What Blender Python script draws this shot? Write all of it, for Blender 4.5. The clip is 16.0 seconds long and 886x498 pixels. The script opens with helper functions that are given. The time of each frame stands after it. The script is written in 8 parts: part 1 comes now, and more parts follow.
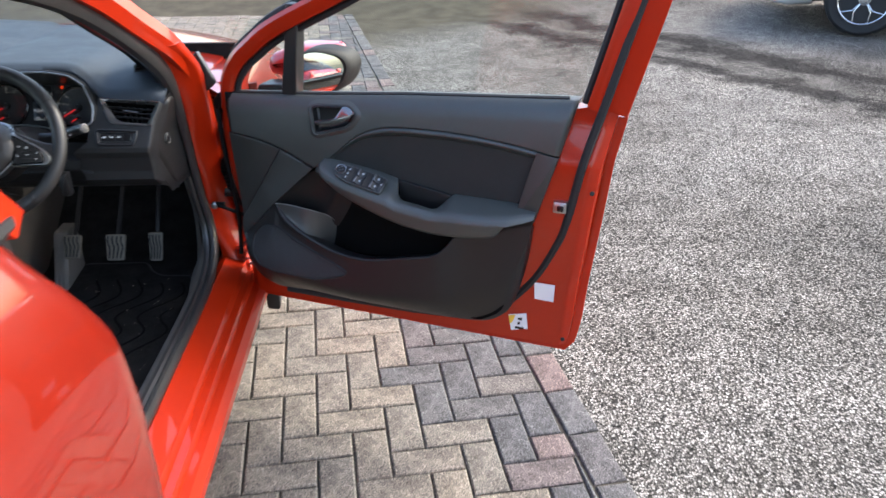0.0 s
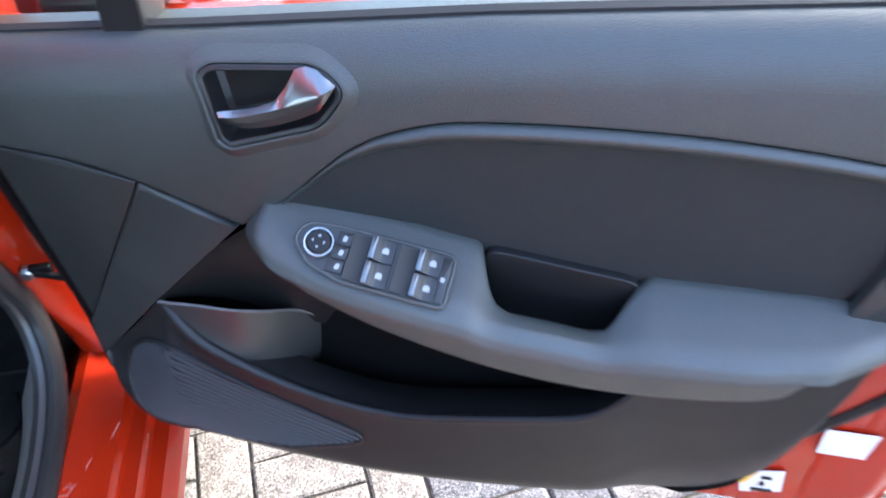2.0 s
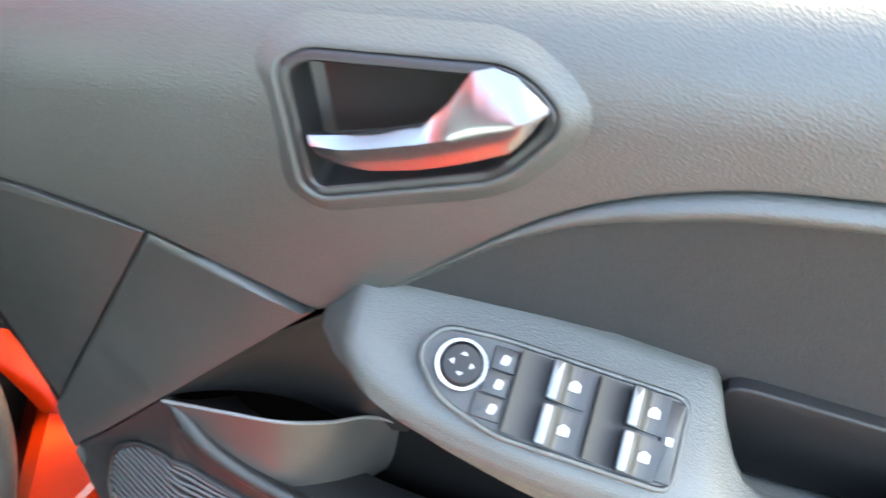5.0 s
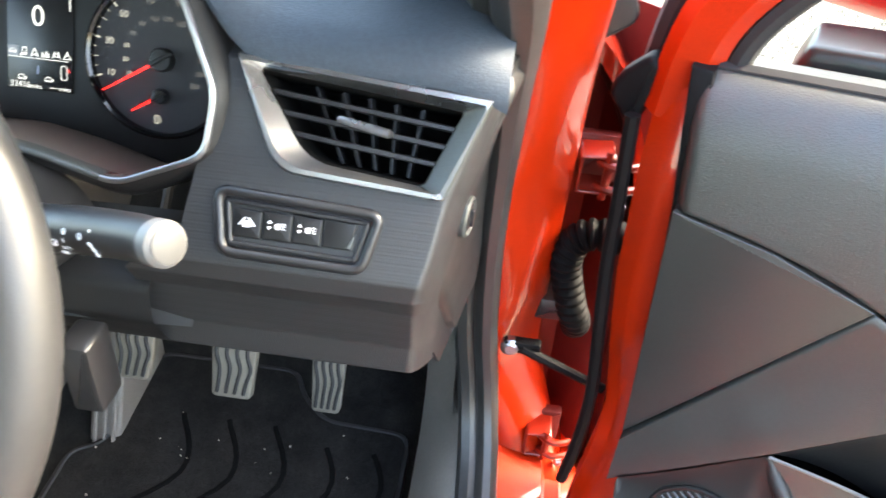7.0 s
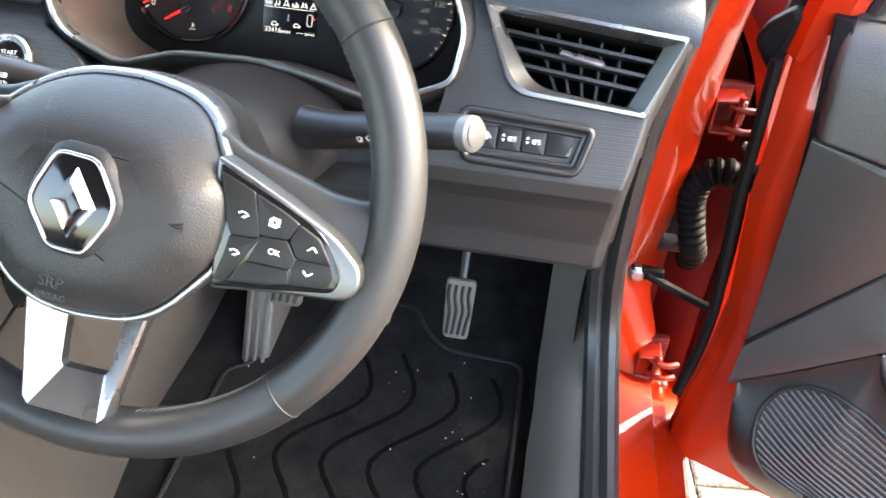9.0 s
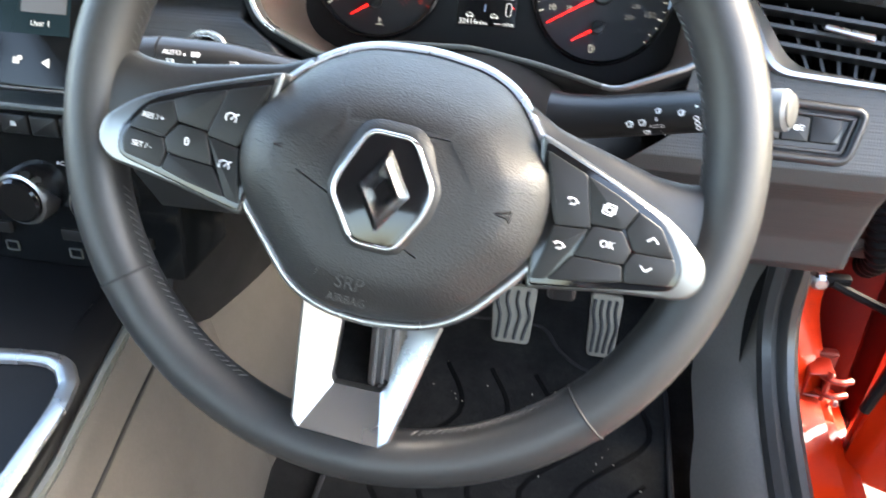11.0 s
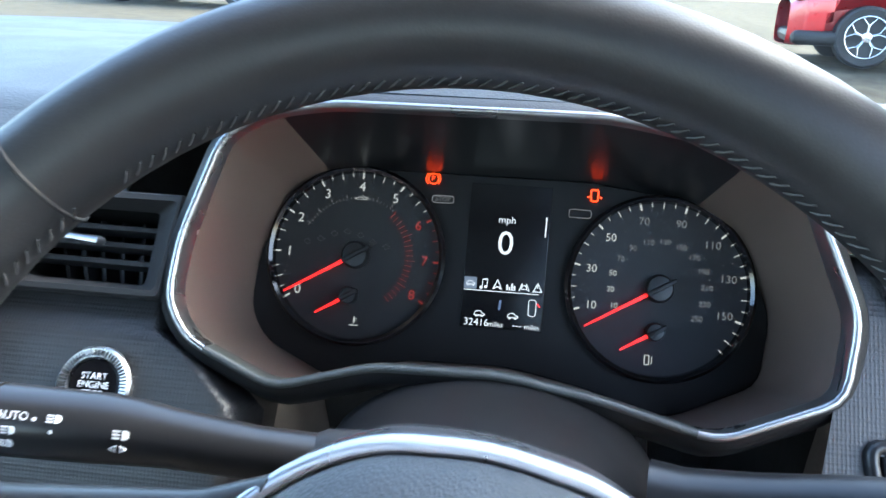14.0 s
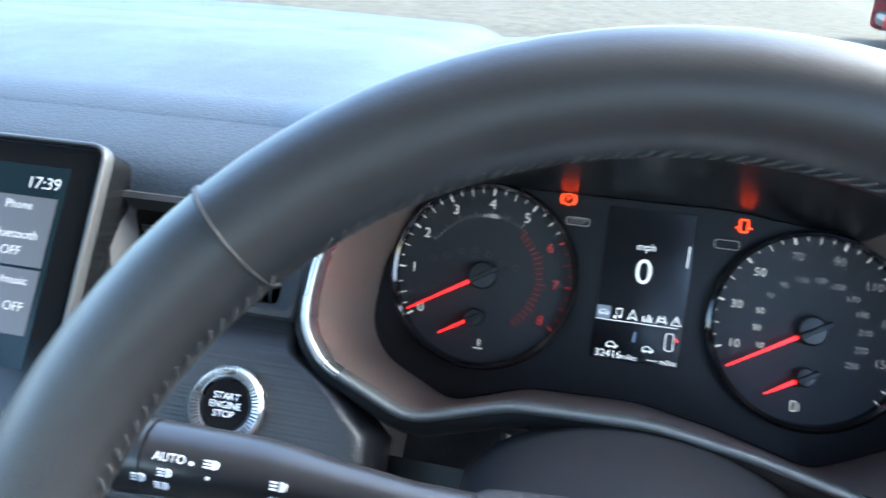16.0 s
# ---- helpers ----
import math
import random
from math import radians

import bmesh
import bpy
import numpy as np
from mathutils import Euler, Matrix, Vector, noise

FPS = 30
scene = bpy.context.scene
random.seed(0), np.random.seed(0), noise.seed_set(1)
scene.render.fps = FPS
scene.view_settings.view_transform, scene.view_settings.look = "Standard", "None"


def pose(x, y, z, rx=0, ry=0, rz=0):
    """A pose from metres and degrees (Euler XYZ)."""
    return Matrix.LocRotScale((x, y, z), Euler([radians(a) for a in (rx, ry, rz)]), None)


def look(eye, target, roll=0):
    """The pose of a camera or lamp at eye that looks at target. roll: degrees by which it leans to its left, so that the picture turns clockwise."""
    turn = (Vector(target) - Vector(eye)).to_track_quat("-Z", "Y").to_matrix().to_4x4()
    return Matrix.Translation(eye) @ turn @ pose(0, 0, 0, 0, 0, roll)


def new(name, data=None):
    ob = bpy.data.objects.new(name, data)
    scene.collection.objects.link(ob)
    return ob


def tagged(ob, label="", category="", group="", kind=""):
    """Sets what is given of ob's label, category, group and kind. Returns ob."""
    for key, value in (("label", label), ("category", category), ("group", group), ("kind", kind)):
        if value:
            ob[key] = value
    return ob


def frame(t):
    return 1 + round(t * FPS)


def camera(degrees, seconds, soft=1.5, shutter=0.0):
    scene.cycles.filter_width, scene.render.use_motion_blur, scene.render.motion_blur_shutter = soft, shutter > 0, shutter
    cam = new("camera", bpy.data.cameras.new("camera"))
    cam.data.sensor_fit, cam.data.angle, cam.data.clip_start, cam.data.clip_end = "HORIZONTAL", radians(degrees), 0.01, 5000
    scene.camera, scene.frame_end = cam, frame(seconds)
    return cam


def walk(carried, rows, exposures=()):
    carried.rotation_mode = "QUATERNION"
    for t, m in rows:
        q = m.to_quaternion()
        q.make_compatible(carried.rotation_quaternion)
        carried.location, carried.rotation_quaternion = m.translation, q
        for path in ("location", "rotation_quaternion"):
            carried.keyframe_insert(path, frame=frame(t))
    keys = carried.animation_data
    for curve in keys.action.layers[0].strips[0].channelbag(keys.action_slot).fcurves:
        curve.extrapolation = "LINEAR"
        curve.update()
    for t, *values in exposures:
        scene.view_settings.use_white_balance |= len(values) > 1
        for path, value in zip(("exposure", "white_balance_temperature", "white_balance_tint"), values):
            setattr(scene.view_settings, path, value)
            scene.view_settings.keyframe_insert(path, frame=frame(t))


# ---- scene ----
cam = camera(59.9, 16.0, shutter=0.5)
PATH = [
    (0, (0.047, 0.045, 1.514), (0.127, 1.824, 0.604), -0.1),
    (0.5, (0.092, 0.342, 1.479), (0.169, 2.089, 0.508), -0.5),
    (1, (0.018, 0.696, 1.419), (0.1, 2.376, 0.337), -1.7),
    (1.5, (-0.06, 1.04, 1.354), (0.058, 2.615, 0.126), -3.2),
    (2, (-0.07, 1.383, 1.261), (0.068, 2.83, -0.114), -5.5),
    (2.5, (-0.068, 1.574, 1.178), (0.064, 2.882, -0.33), -7.4),
    (3, (-0.093, 1.678, 1.116), (0.057, 2.882, -0.473), -8.4),
    (3.2, (-0.098, 1.709, 1.097), (0.058, 2.871, -0.524), -8.4),
    (5.3, (-0.222, 1.647, 1.149), (-0.041, 3.084, -0.229), 1.8),
    (5.5, (-0.26, 1.63, 1.165), (-0.133, 3.099, -0.187), 2.0),
    (6, (-0.372, 1.569, 1.18), (-0.381, 3.122, -0.08), 3.1),
    (6.5, (-0.505, 1.558, 1.17), (-0.586, 3.15, -0.037), 4.1),
    (7, (-0.574, 1.565, 1.162), (-0.69, 3.16, -0.039), 4.8),
    (7.5, (-0.62, 1.558, 1.151), (-0.752, 3.146, -0.057), 5.0),
    (8, (-0.657, 1.508, 1.162), (-0.81, 3.086, -0.058), 4.8),
    (8.5, (-0.674, 1.433, 1.18), (-0.846, 2.999, -0.052), 4.5),
    (8.7, (-0.676, 1.415, 1.183), (-0.856, 2.977, -0.053), 4.4),
    (10.8, (-0.827, 1.424, 1.12), (-1.089, 2.999, -0.084), 1.3),
    (11, (-0.839, 1.425, 1.125), (-1.115, 3.013, -0.059), 1.1),
    (11.5, (-0.872, 1.431, 1.123), (-1.181, 3.068, 0.016), 0.8),
    (12, (-0.882, 1.452, 1.132), (-1.196, 3.164, 0.147), 1.1),
    (12.5, (-0.886, 1.478, 1.132), (-1.184, 3.252, 0.257), 1.4),
    (13, (-0.8922, 1.5134, 1.1213), (-1.1664, 3.3378, 0.3491), 2.01),
    (13.5, (-0.9027, 1.5701, 1.1110), (-1.1634, 3.4322, 0.4294), 1.79),
    (14, (-0.9072, 1.6177, 1.0896), (-1.1051, 3.5035, 0.4535), 2.36),
    (14.5, (-0.9090, 1.6426, 1.0872), (-1.0869, 3.5313, 0.4540), 2.88),
    (15, (-0.9158, 1.6414, 1.0938), (-1.1168, 3.5247, 0.4512), 3.19),
    (15.5, (-0.9266, 1.6342, 1.1011), (-1.1808, 3.5053, 0.4419), 3.60),
    (16, (-0.9523, 1.6394, 1.1060), (-1.3068, 3.4789, 0.4054), 3.46),
]
walk(cam, [(t, look(eye, target, roll)) for t, eye, target, roll in PATH], [(0.0, 2.2, 6500, 10), (1.0, 2.45, 6500, 10), (1.5, 2.8, 6350, 11), (2.0, 3.3, 5900, 10), (2.5, 3.95, 6200, 7), (3.0, 4.45, 7500, 4), (5.5, 4.47, 7700, 3), (7.0, 4.37, 7500, 6), (8.5, 4.3, 7500, 11), (11.0, 4.17, 7200, 8), (12.0, 4.08, 6900, 6), (13.5, 3.8, 6300, 5), (14.5, 3.7, 5800, 5), (16.0, 3.85, 5700, 5)])

# ---- world and light ----
world = bpy.data.worlds.new("sky")
scene.world = world
world.use_nodes = True
wn = world.node_tree.nodes
sky = wn.new("ShaderNodeTexSky")
sky.sky_type, sky.sun_disc = "NISHITA", False
sky.sun_elevation, sky.sun_rotation = radians(38), radians(70)
sky.air_density, sky.dust_density, sky.ozone_density = 1.0, 3.0, 1.0
wn["Background"].inputs["Strength"].default_value = 0.16
world.node_tree.links.new(sky.outputs[0], wn["Background"].inputs["Color"])
sun = new("sun", bpy.data.lights.new("sun", "SUN"))
sun.data.energy, sun.data.angle, sun.data.color = 0.8, radians(16), (1.0, 0.95, 0.88)
sun.matrix_world = look((0, 0, 20), Vector((0, 0, 20)) - 10 * Vector((math.sin(radians(70)) * math.cos(radians(38)), math.cos(radians(70)) * math.cos(radians(38)), math.sin(radians(38)))))


# ---- materials ----
def principled(name, color, rough=0.5, metal=0.0, **more):
    m = bpy.data.materials.new(name)
    m.use_nodes = True
    b = m.node_tree.nodes["Principled BSDF"]
    b.inputs["Base Color"].default_value = (*color, 1)
    b.inputs["Roughness"].default_value = rough
    b.inputs["Metallic"].default_value = metal
    for k, v in more.items():
        b.inputs[k.replace("_", " ")].default_value = v
    return m


def texture(m, kind, scale, coords="Object", **set_to):
    n, l = m.node_tree.nodes, m.node_tree.links
    tc, mp, tx = n.new("ShaderNodeTexCoord"), n.new("ShaderNodeMapping"), n.new(kind)
    l.new(tc.outputs[coords], mp.inputs[0])
    l.new(mp.outputs[0], tx.inputs["Vector"])
    tx.inputs["Scale"].default_value = scale
    for k, v in set_to.items():
        tx.inputs[k].default_value = v
    return tx


def bump(m, out, strength, distance):
    n, l = m.node_tree.nodes, m.node_tree.links
    b = n.new("ShaderNodeBump")
    b.inputs["Strength"].default_value, b.inputs["Distance"].default_value = strength, distance
    l.new(out, b.inputs["Height"])
    p = n["Principled BSDF"].inputs["Normal"]
    if p.is_linked:
        l.new(p.links[0].from_socket, b.inputs["Normal"])
    l.new(b.outputs[0], p)


def ramp(m, out, stops, target="Base Color"):
    n, l = m.node_tree.nodes, m.node_tree.links
    r = n.new("ShaderNodeValToRGB")
    while len(r.color_ramp.elements) < len(stops):
        r.color_ramp.elements.new(0.5)
    for e, (at, c) in zip(r.color_ramp.elements, stops):
        e.position, e.color = at, (*c, 1) if len(c) == 3 else c
    l.new(out, r.inputs[0])
    if target:
        l.new(r.outputs[0], n["Principled BSDF"].inputs[target])
    return r.outputs[0]


def grey(v):
    return (v, v, v)


def mix(m, a, b, fac, mode="MULTIPLY", target="Base Color"):
    n, l = m.node_tree.nodes, m.node_tree.links
    x = n.new("ShaderNodeMix")
    x.data_type, x.blend_type = "RGBA", mode
    x.inputs[0].default_value = fac
    l.new(a, x.inputs[6]), l.new(b, x.inputs[7])
    if target:
        l.new(x.outputs[2], n["Principled BSDF"].inputs[target])
    return x.outputs[2]


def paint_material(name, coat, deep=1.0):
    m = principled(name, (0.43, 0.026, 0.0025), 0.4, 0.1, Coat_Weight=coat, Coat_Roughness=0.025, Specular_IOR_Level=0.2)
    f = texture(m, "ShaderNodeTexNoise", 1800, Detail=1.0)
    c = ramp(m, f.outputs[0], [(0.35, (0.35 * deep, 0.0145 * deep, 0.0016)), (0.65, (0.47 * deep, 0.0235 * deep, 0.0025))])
    g = texture(m, "ShaderNodeTexNoise", 7, Detail=5.0)
    ramp(m, g.outputs[0], [(0.3, grey(0.3)), (0.75, grey(0.46))], "Roughness")
    return m


def grained(name, color, rough, scale, depth, spec=0.5):
    """Moulded plastic or hide with a fine leathery grain and slight handling marks."""
    m = principled(name, color, rough, Specular_IOR_Level=spec)
    v = texture(m, "ShaderNodeTexVoronoi", scale)
    bump(m, v.outputs["Distance"], 0.35, depth)
    g = texture(m, "ShaderNodeTexNoise", 9, Detail=6.0, Roughness=0.65)
    ramp(m, g.outputs[0], [(0.3, grey(max(rough - 0.07, 0.05))), (0.7, grey(min(rough + 0.09, 1)))], "Roughness")
    h = texture(m, "ShaderNodeTexNoise", 300, Detail=2.0)
    ramp(m, h.outputs[0], [(0.3, tuple(c * 0.92 for c in color)), (0.7, tuple(c * 1.08 for c in color))])
    return m


PAINT = paint_material("orange_red_car_paint", 0.6, 0.95)
# Same paint, darkened on rear door, bonnet and wing to offset bright reflections
DIMMED_PAINT = paint_material("orange_red_car_paint_dimmed", 1.0, 0.45)
TRIM = grained("grained_black_plastic", (0.0245, 0.029, 0.027), 0.47, 700, 0.0006, 0.9)
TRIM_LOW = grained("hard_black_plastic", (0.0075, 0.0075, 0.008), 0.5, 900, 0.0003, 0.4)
KICK = grained("hard_grained_plastic", (0.021, 0.0235, 0.0225), 0.45, 800, 0.0003, 0.75)
ARM = grained("soft_grey_black_plastic", (0.032, 0.037, 0.034), 0.48, 900, 0.0006, 1.0)
CLOTH = grained("charcoal_cloth", (0.0185, 0.0195, 0.0195), 0.7, 900, 0.0006, 0.4)
LEATHER = grained("black_leather", (0.0165, 0.0165, 0.0172), 0.44, 1100, 0.00008, 0.6)
PAD = grained("airbag_cover_plastic", (0.018, 0.018, 0.0185), 0.43, 950, 0.0005, 0.5)
# Black dash top tinted blue: part of the sky's sheen is in this colour
DASH_TOP = grained("dash_top_blue_sheen", (0.034, 0.044, 0.056), 0.58, 650, 0.0005, 0.28)
GREY_TRIM = grained("warm_grey_plastic", (0.14, 0.126, 0.111), 0.45, 900, 0.0003, 0.8)
SEAL_RUBBER = grained("satin_seal_rubber", (0.024, 0.0235, 0.023), 0.36, 700, 0.0001, 0.7)
END_GREY = grained("dash_end_plastic", (0.016, 0.016, 0.0155), 0.45, 850, 0.0002, 0.6)
SWITCH_GREY = grained("switch_grey_plastic", (0.019, 0.0195, 0.020), 0.42, 1200, 0.0001, 0.6)
RUBBER = grained("black_rubber", (0.016, 0.016, 0.017), 0.6, 600, 0.0002, 0.35)
GLOSS = principled("gloss_black", (0.006, 0.006, 0.007), 0.08)
SMOOTH = principled("smooth_black_plastic", (0.014, 0.014, 0.015), 0.34)
BUTTON = principled("button_black", (0.009, 0.009, 0.0095), 0.42, Specular_IOR_Level=0.35)
CHROME = principled("satin_chrome", (0.38, 0.385, 0.39), 0.27, 0.95)
SPOKE_SATIN = principled("spoke_satin_chrome", (0.2, 0.206, 0.206), 0.32, 0.95)
LINER = grained("satin_liner_plastic", (0.024, 0.024, 0.0235), 0.36, 900, 0.0002, 0.9)
LEVER = principled("dull_satin_chrome", (0.24, 0.24, 0.244), 0.24, 0.95)
BRIGHT = principled("bright_chrome", (0.75, 0.76, 0.78), 0.09, 1.0)
STEEL = principled("zinc_steel", (0.45, 0.45, 0.46), 0.35, 1.0)
WHITE = principled("white_marking", (0.75, 0.76, 0.77), 0.5)
FRAME_GREY = principled("frame_satin_grey", (0.035, 0.036, 0.037), 0.4, 0.2)
STICKER = principled("white_sticker", (0.78, 0.78, 0.78), 0.4)
MARK_GREY = principled("grey_marking", (0.36, 0.37, 0.38), 0.5)
YELLOW = principled("yellow_sticker", (0.8, 0.5, 0.05), 0.4)
STITCH = principled("grey_thread", (0.075, 0.075, 0.075), 0.8)
MIRROR = principled("mirror", (0.86, 0.87, 0.88), 0.02, 1.0)
ALLOY = principled("alloy_silver", (0.6, 0.61, 0.62), 0.25, 0.9)
WHITE_PAINT = principled("white_car_paint", (0.75, 0.77, 0.78), 0.3, 0.0, Coat_Weight=1.0)
RED_PAINT = principled("red_car_paint", (0.45, 0.012, 0.016), 0.3, 0.0, Coat_Weight=1.0)
for mm in (WHITE_PAINT, RED_PAINT, SMOOTH, CHROME):
    dust = texture(mm, "ShaderNodeTexNoise", 14, Detail=6.0)
    r0 = mm.node_tree.nodes["Principled BSDF"].inputs["Roughness"].default_value
    ramp(mm, dust.outputs[0], [(0.3, grey(r0 * 0.85)), (0.75, grey(r0 * 1.3))], "Roughness")


def textured_dash():
    """Fascia skin with small repeated raised dots."""
    m = grained("dotted_fascia_plastic", (0.016, 0.0165, 0.0175), 0.46, 900, 0.0002, 0.6)
    v = texture(m, "ShaderNodeTexVoronoi", 520, Randomness=0.0)
    bump(m, v.outputs["Distance"], 0.5, 0.0006)
    return m


FASCIA = textured_dash()


def mat_material():
    m = principled("carpet_black", (0.016, 0.016, 0.017), 0.95, Specular_IOR_Level=0.15)
    a = texture(m, "ShaderNodeTexNoise", 900, Detail=2.0)
    b = texture(m, "ShaderNodeTexNoise", 14, Detail=7.0, Roughness=0.7)
    ca = ramp(m, a.outputs[0], [(0.3, grey(0.005)), (0.7, grey(0.023))], None)
    cb = ramp(m, b.outputs[0], [(0.35, grey(0.5)), (0.8, (1.9, 1.8, 1.7))], None)
    mix(m, ca, cb, 1.0)
    bump(m, a.outputs[0], 0.6, 0.002)
    return m


CARPET = mat_material()


def glow(name, color, strength):
    m = principled(name, grey(0.01), 0.4)
    b = m.node_tree.nodes["Principled BSDF"]
    b.inputs["Emission Color"].default_value, b.inputs["Emission Strength"].default_value = (*color, 1), strength
    return m


LIT_RED = glow("lit_red", (1.0, 0.014, 0.012), 0.2)
LIT_AMBER = glow("lit_amber", (1.0, 0.05, 0.004), 0.27)
LIT_WHITE = glow("lit_white", (0.9, 0.95, 1.0), 0.09)
DIM_WHITE = glow("dim_white", (0.85, 0.85, 0.8), 0.05)
DIM_RED = glow("dim_red", (0.9, 0.06, 0.03), 0.03)
FAINT = glow("faint_grey", (0.6, 0.6, 0.6), 0.022)
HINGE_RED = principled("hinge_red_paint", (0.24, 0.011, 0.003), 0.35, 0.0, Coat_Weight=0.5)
LIT_BLUE = glow("lit_blue", (0.35, 0.5, 0.9), 0.03)
SCREEN = glow("dark_screen", (0.02, 0.05, 0.065), 0.04)
SCREEN.node_tree.nodes["Principled BSDF"].inputs["Base Color"].default_value = (0.003, 0.004, 0.005, 1)
SCREEN.node_tree.nodes["Principled BSDF"].inputs["Roughness"].default_value = 0.14
SCREEN.node_tree.nodes["Principled BSDF"].inputs["Specular IOR Level"].default_value = 0.12
# Black lowered further so the shade of the console's recesses is in the colour
RECESS_SHADE = principled("recess_shade_black", (0.0035, 0.0035, 0.004), 0.4, Specular_IOR_Level=0.15)
PANEL_BLACK = principled("panel_black", (0.004, 0.0045, 0.005), 0.14, Specular_IOR_Level=0.22)
# Body red darkened: shade behind hinges and inside the wing is in the colour
SHADED_RED = principled("shaded_red_paint", (0.10, 0.005, 0.003), 0.5)
TUNNEL = grained("brown_grey_plastic", (0.05, 0.0445, 0.04), 0.55, 900, 0.0003, 0.5)
PEDAL = principled("worn_pedal_metal", (0.15, 0.135, 0.11), 0.65, 0.2)
LCD = principled("lcd_black", (0.002, 0.002, 0.003), 0.25)
MENU = glow("menu_grey", (0.12, 0.12, 0.125), 0.07)


def glass_material(name, tint, rough=0.0):
    m = bpy.data.materials.new(name)
    m.use_nodes = True
    n, l = m.node_tree.nodes, m.node_tree.links
    n.remove(n["Principled BSDF"])
    tr, gl, mx, lw, pw, fr = n.new("ShaderNodeBsdfTransparent"), n.new("ShaderNodeBsdfGlossy"), n.new("ShaderNodeMixShader"), n.new("ShaderNodeLayerWeight"), n.new("ShaderNodeMath"), n.new("ShaderNodeMath")
    tr.inputs[0].default_value = (*tint, 1)
    gl.inputs["Roughness"].default_value = rough
    pw.operation, pw.inputs[1].default_value = "POWER", 4.0
    fr.operation, fr.inputs[1].default_value, fr.inputs[2].default_value = "MULTIPLY_ADD", 0.42, 0.05
    l.new(lw.outputs["Facing"], pw.inputs[0]), l.new(pw.outputs[0], fr.inputs[0])
    l.new(fr.outputs[0], mx.inputs[0]), l.new(tr.outputs[0], mx.inputs[1]), l.new(gl.outputs[0], mx.inputs[2])
    l.new(mx.outputs[0], n["Material Output"].inputs[0])
    return m


GLASS = glass_material("car_glass", (0.91, 0.965, 0.945))


def paver_material(name, stops):
    m = principled(name, (0.3, 0.28, 0.25), 0.9, Specular_IOR_Level=0.3)
    n, l = m.node_tree.nodes, m.node_tree.links
    oi = n.new("ShaderNodeObjectInfo")
    geo = n.new("ShaderNodeNewGeometry")
    add = n.new("ShaderNodeMath")
    l.new(oi.outputs["Random"], add.inputs[0]), l.new(geo.outputs["Random Per Island"], add.inputs[1])
    fr = n.new("ShaderNodeMath")
    fr.operation = "FRACT"
    l.new(add.outputs[0], fr.inputs[0])
    base = ramp(m, fr.outputs[0], stops, None)
    a = texture(m, "ShaderNodeTexNoise", 170, Detail=3.0, Roughness=0.9)
    b = texture(m, "ShaderNodeTexNoise", 9, Detail=6.0)
    ca = ramp(m, a.outputs[0], [(0.30, grey(0.2)), (0.44, grey(0.78)), (0.56, grey(1.0)), (0.7, grey(1.65))], None)
    cb = ramp(m, b.outputs[0], [(0.3, grey(0.6)), (0.7, grey(1.15))], None)
    g = texture(m, "ShaderNodeTexNoise", 45, Detail=4.0, Roughness=0.7)
    cg = ramp(m, g.outputs[0], [(0.3, grey(0.7)), (0.7, grey(1.25))], None)
    base = mix(m, base, cg, 1.0, target=None)
    c1 = mix(m, base, ca, 1.0, target=None)
    f = texture(m, "ShaderNodeTexVoronoi", 420)
    grit = n.new("ShaderNodeSeparateColor")
    l.new(f.outputs["Color"], grit.inputs[0])
    cf = ramp(m, grit.outputs[0], [(0.0, grey(0.35)), (0.25, grey(0.8)), (0.7, grey(1.1)), (1.0, grey(1.9))], None)
    c1 = mix(m, c1, cf, 1.0, target=None)
    mix(m, c1, cb, 1.0)
    bump(m, a.outputs[0], 0.7, 0.003)
    return m


PAVER = paver_material("buff_concrete_block", [(0.0, (0.20, 0.178, 0.146)), (0.3, (0.24, 0.21, 0.168)), (0.5, (0.187, 0.17, 0.144)), (0.75, (0.22, 0.192, 0.155)), (1.0, (0.2, 0.178, 0.15))])
PAVER_GREY = paver_material("grey_concrete_block", [(0.0, (0.125, 0.123, 0.122)), (0.3, (0.10, 0.099, 0.10)), (0.5, (0.12, 0.118, 0.117)), (0.58, (0.19, 0.17, 0.145)), (0.7, (0.11, 0.108, 0.108)), (0.86, (0.20, 0.145, 0.132)), (1.0, (0.12, 0.118, 0.117))])


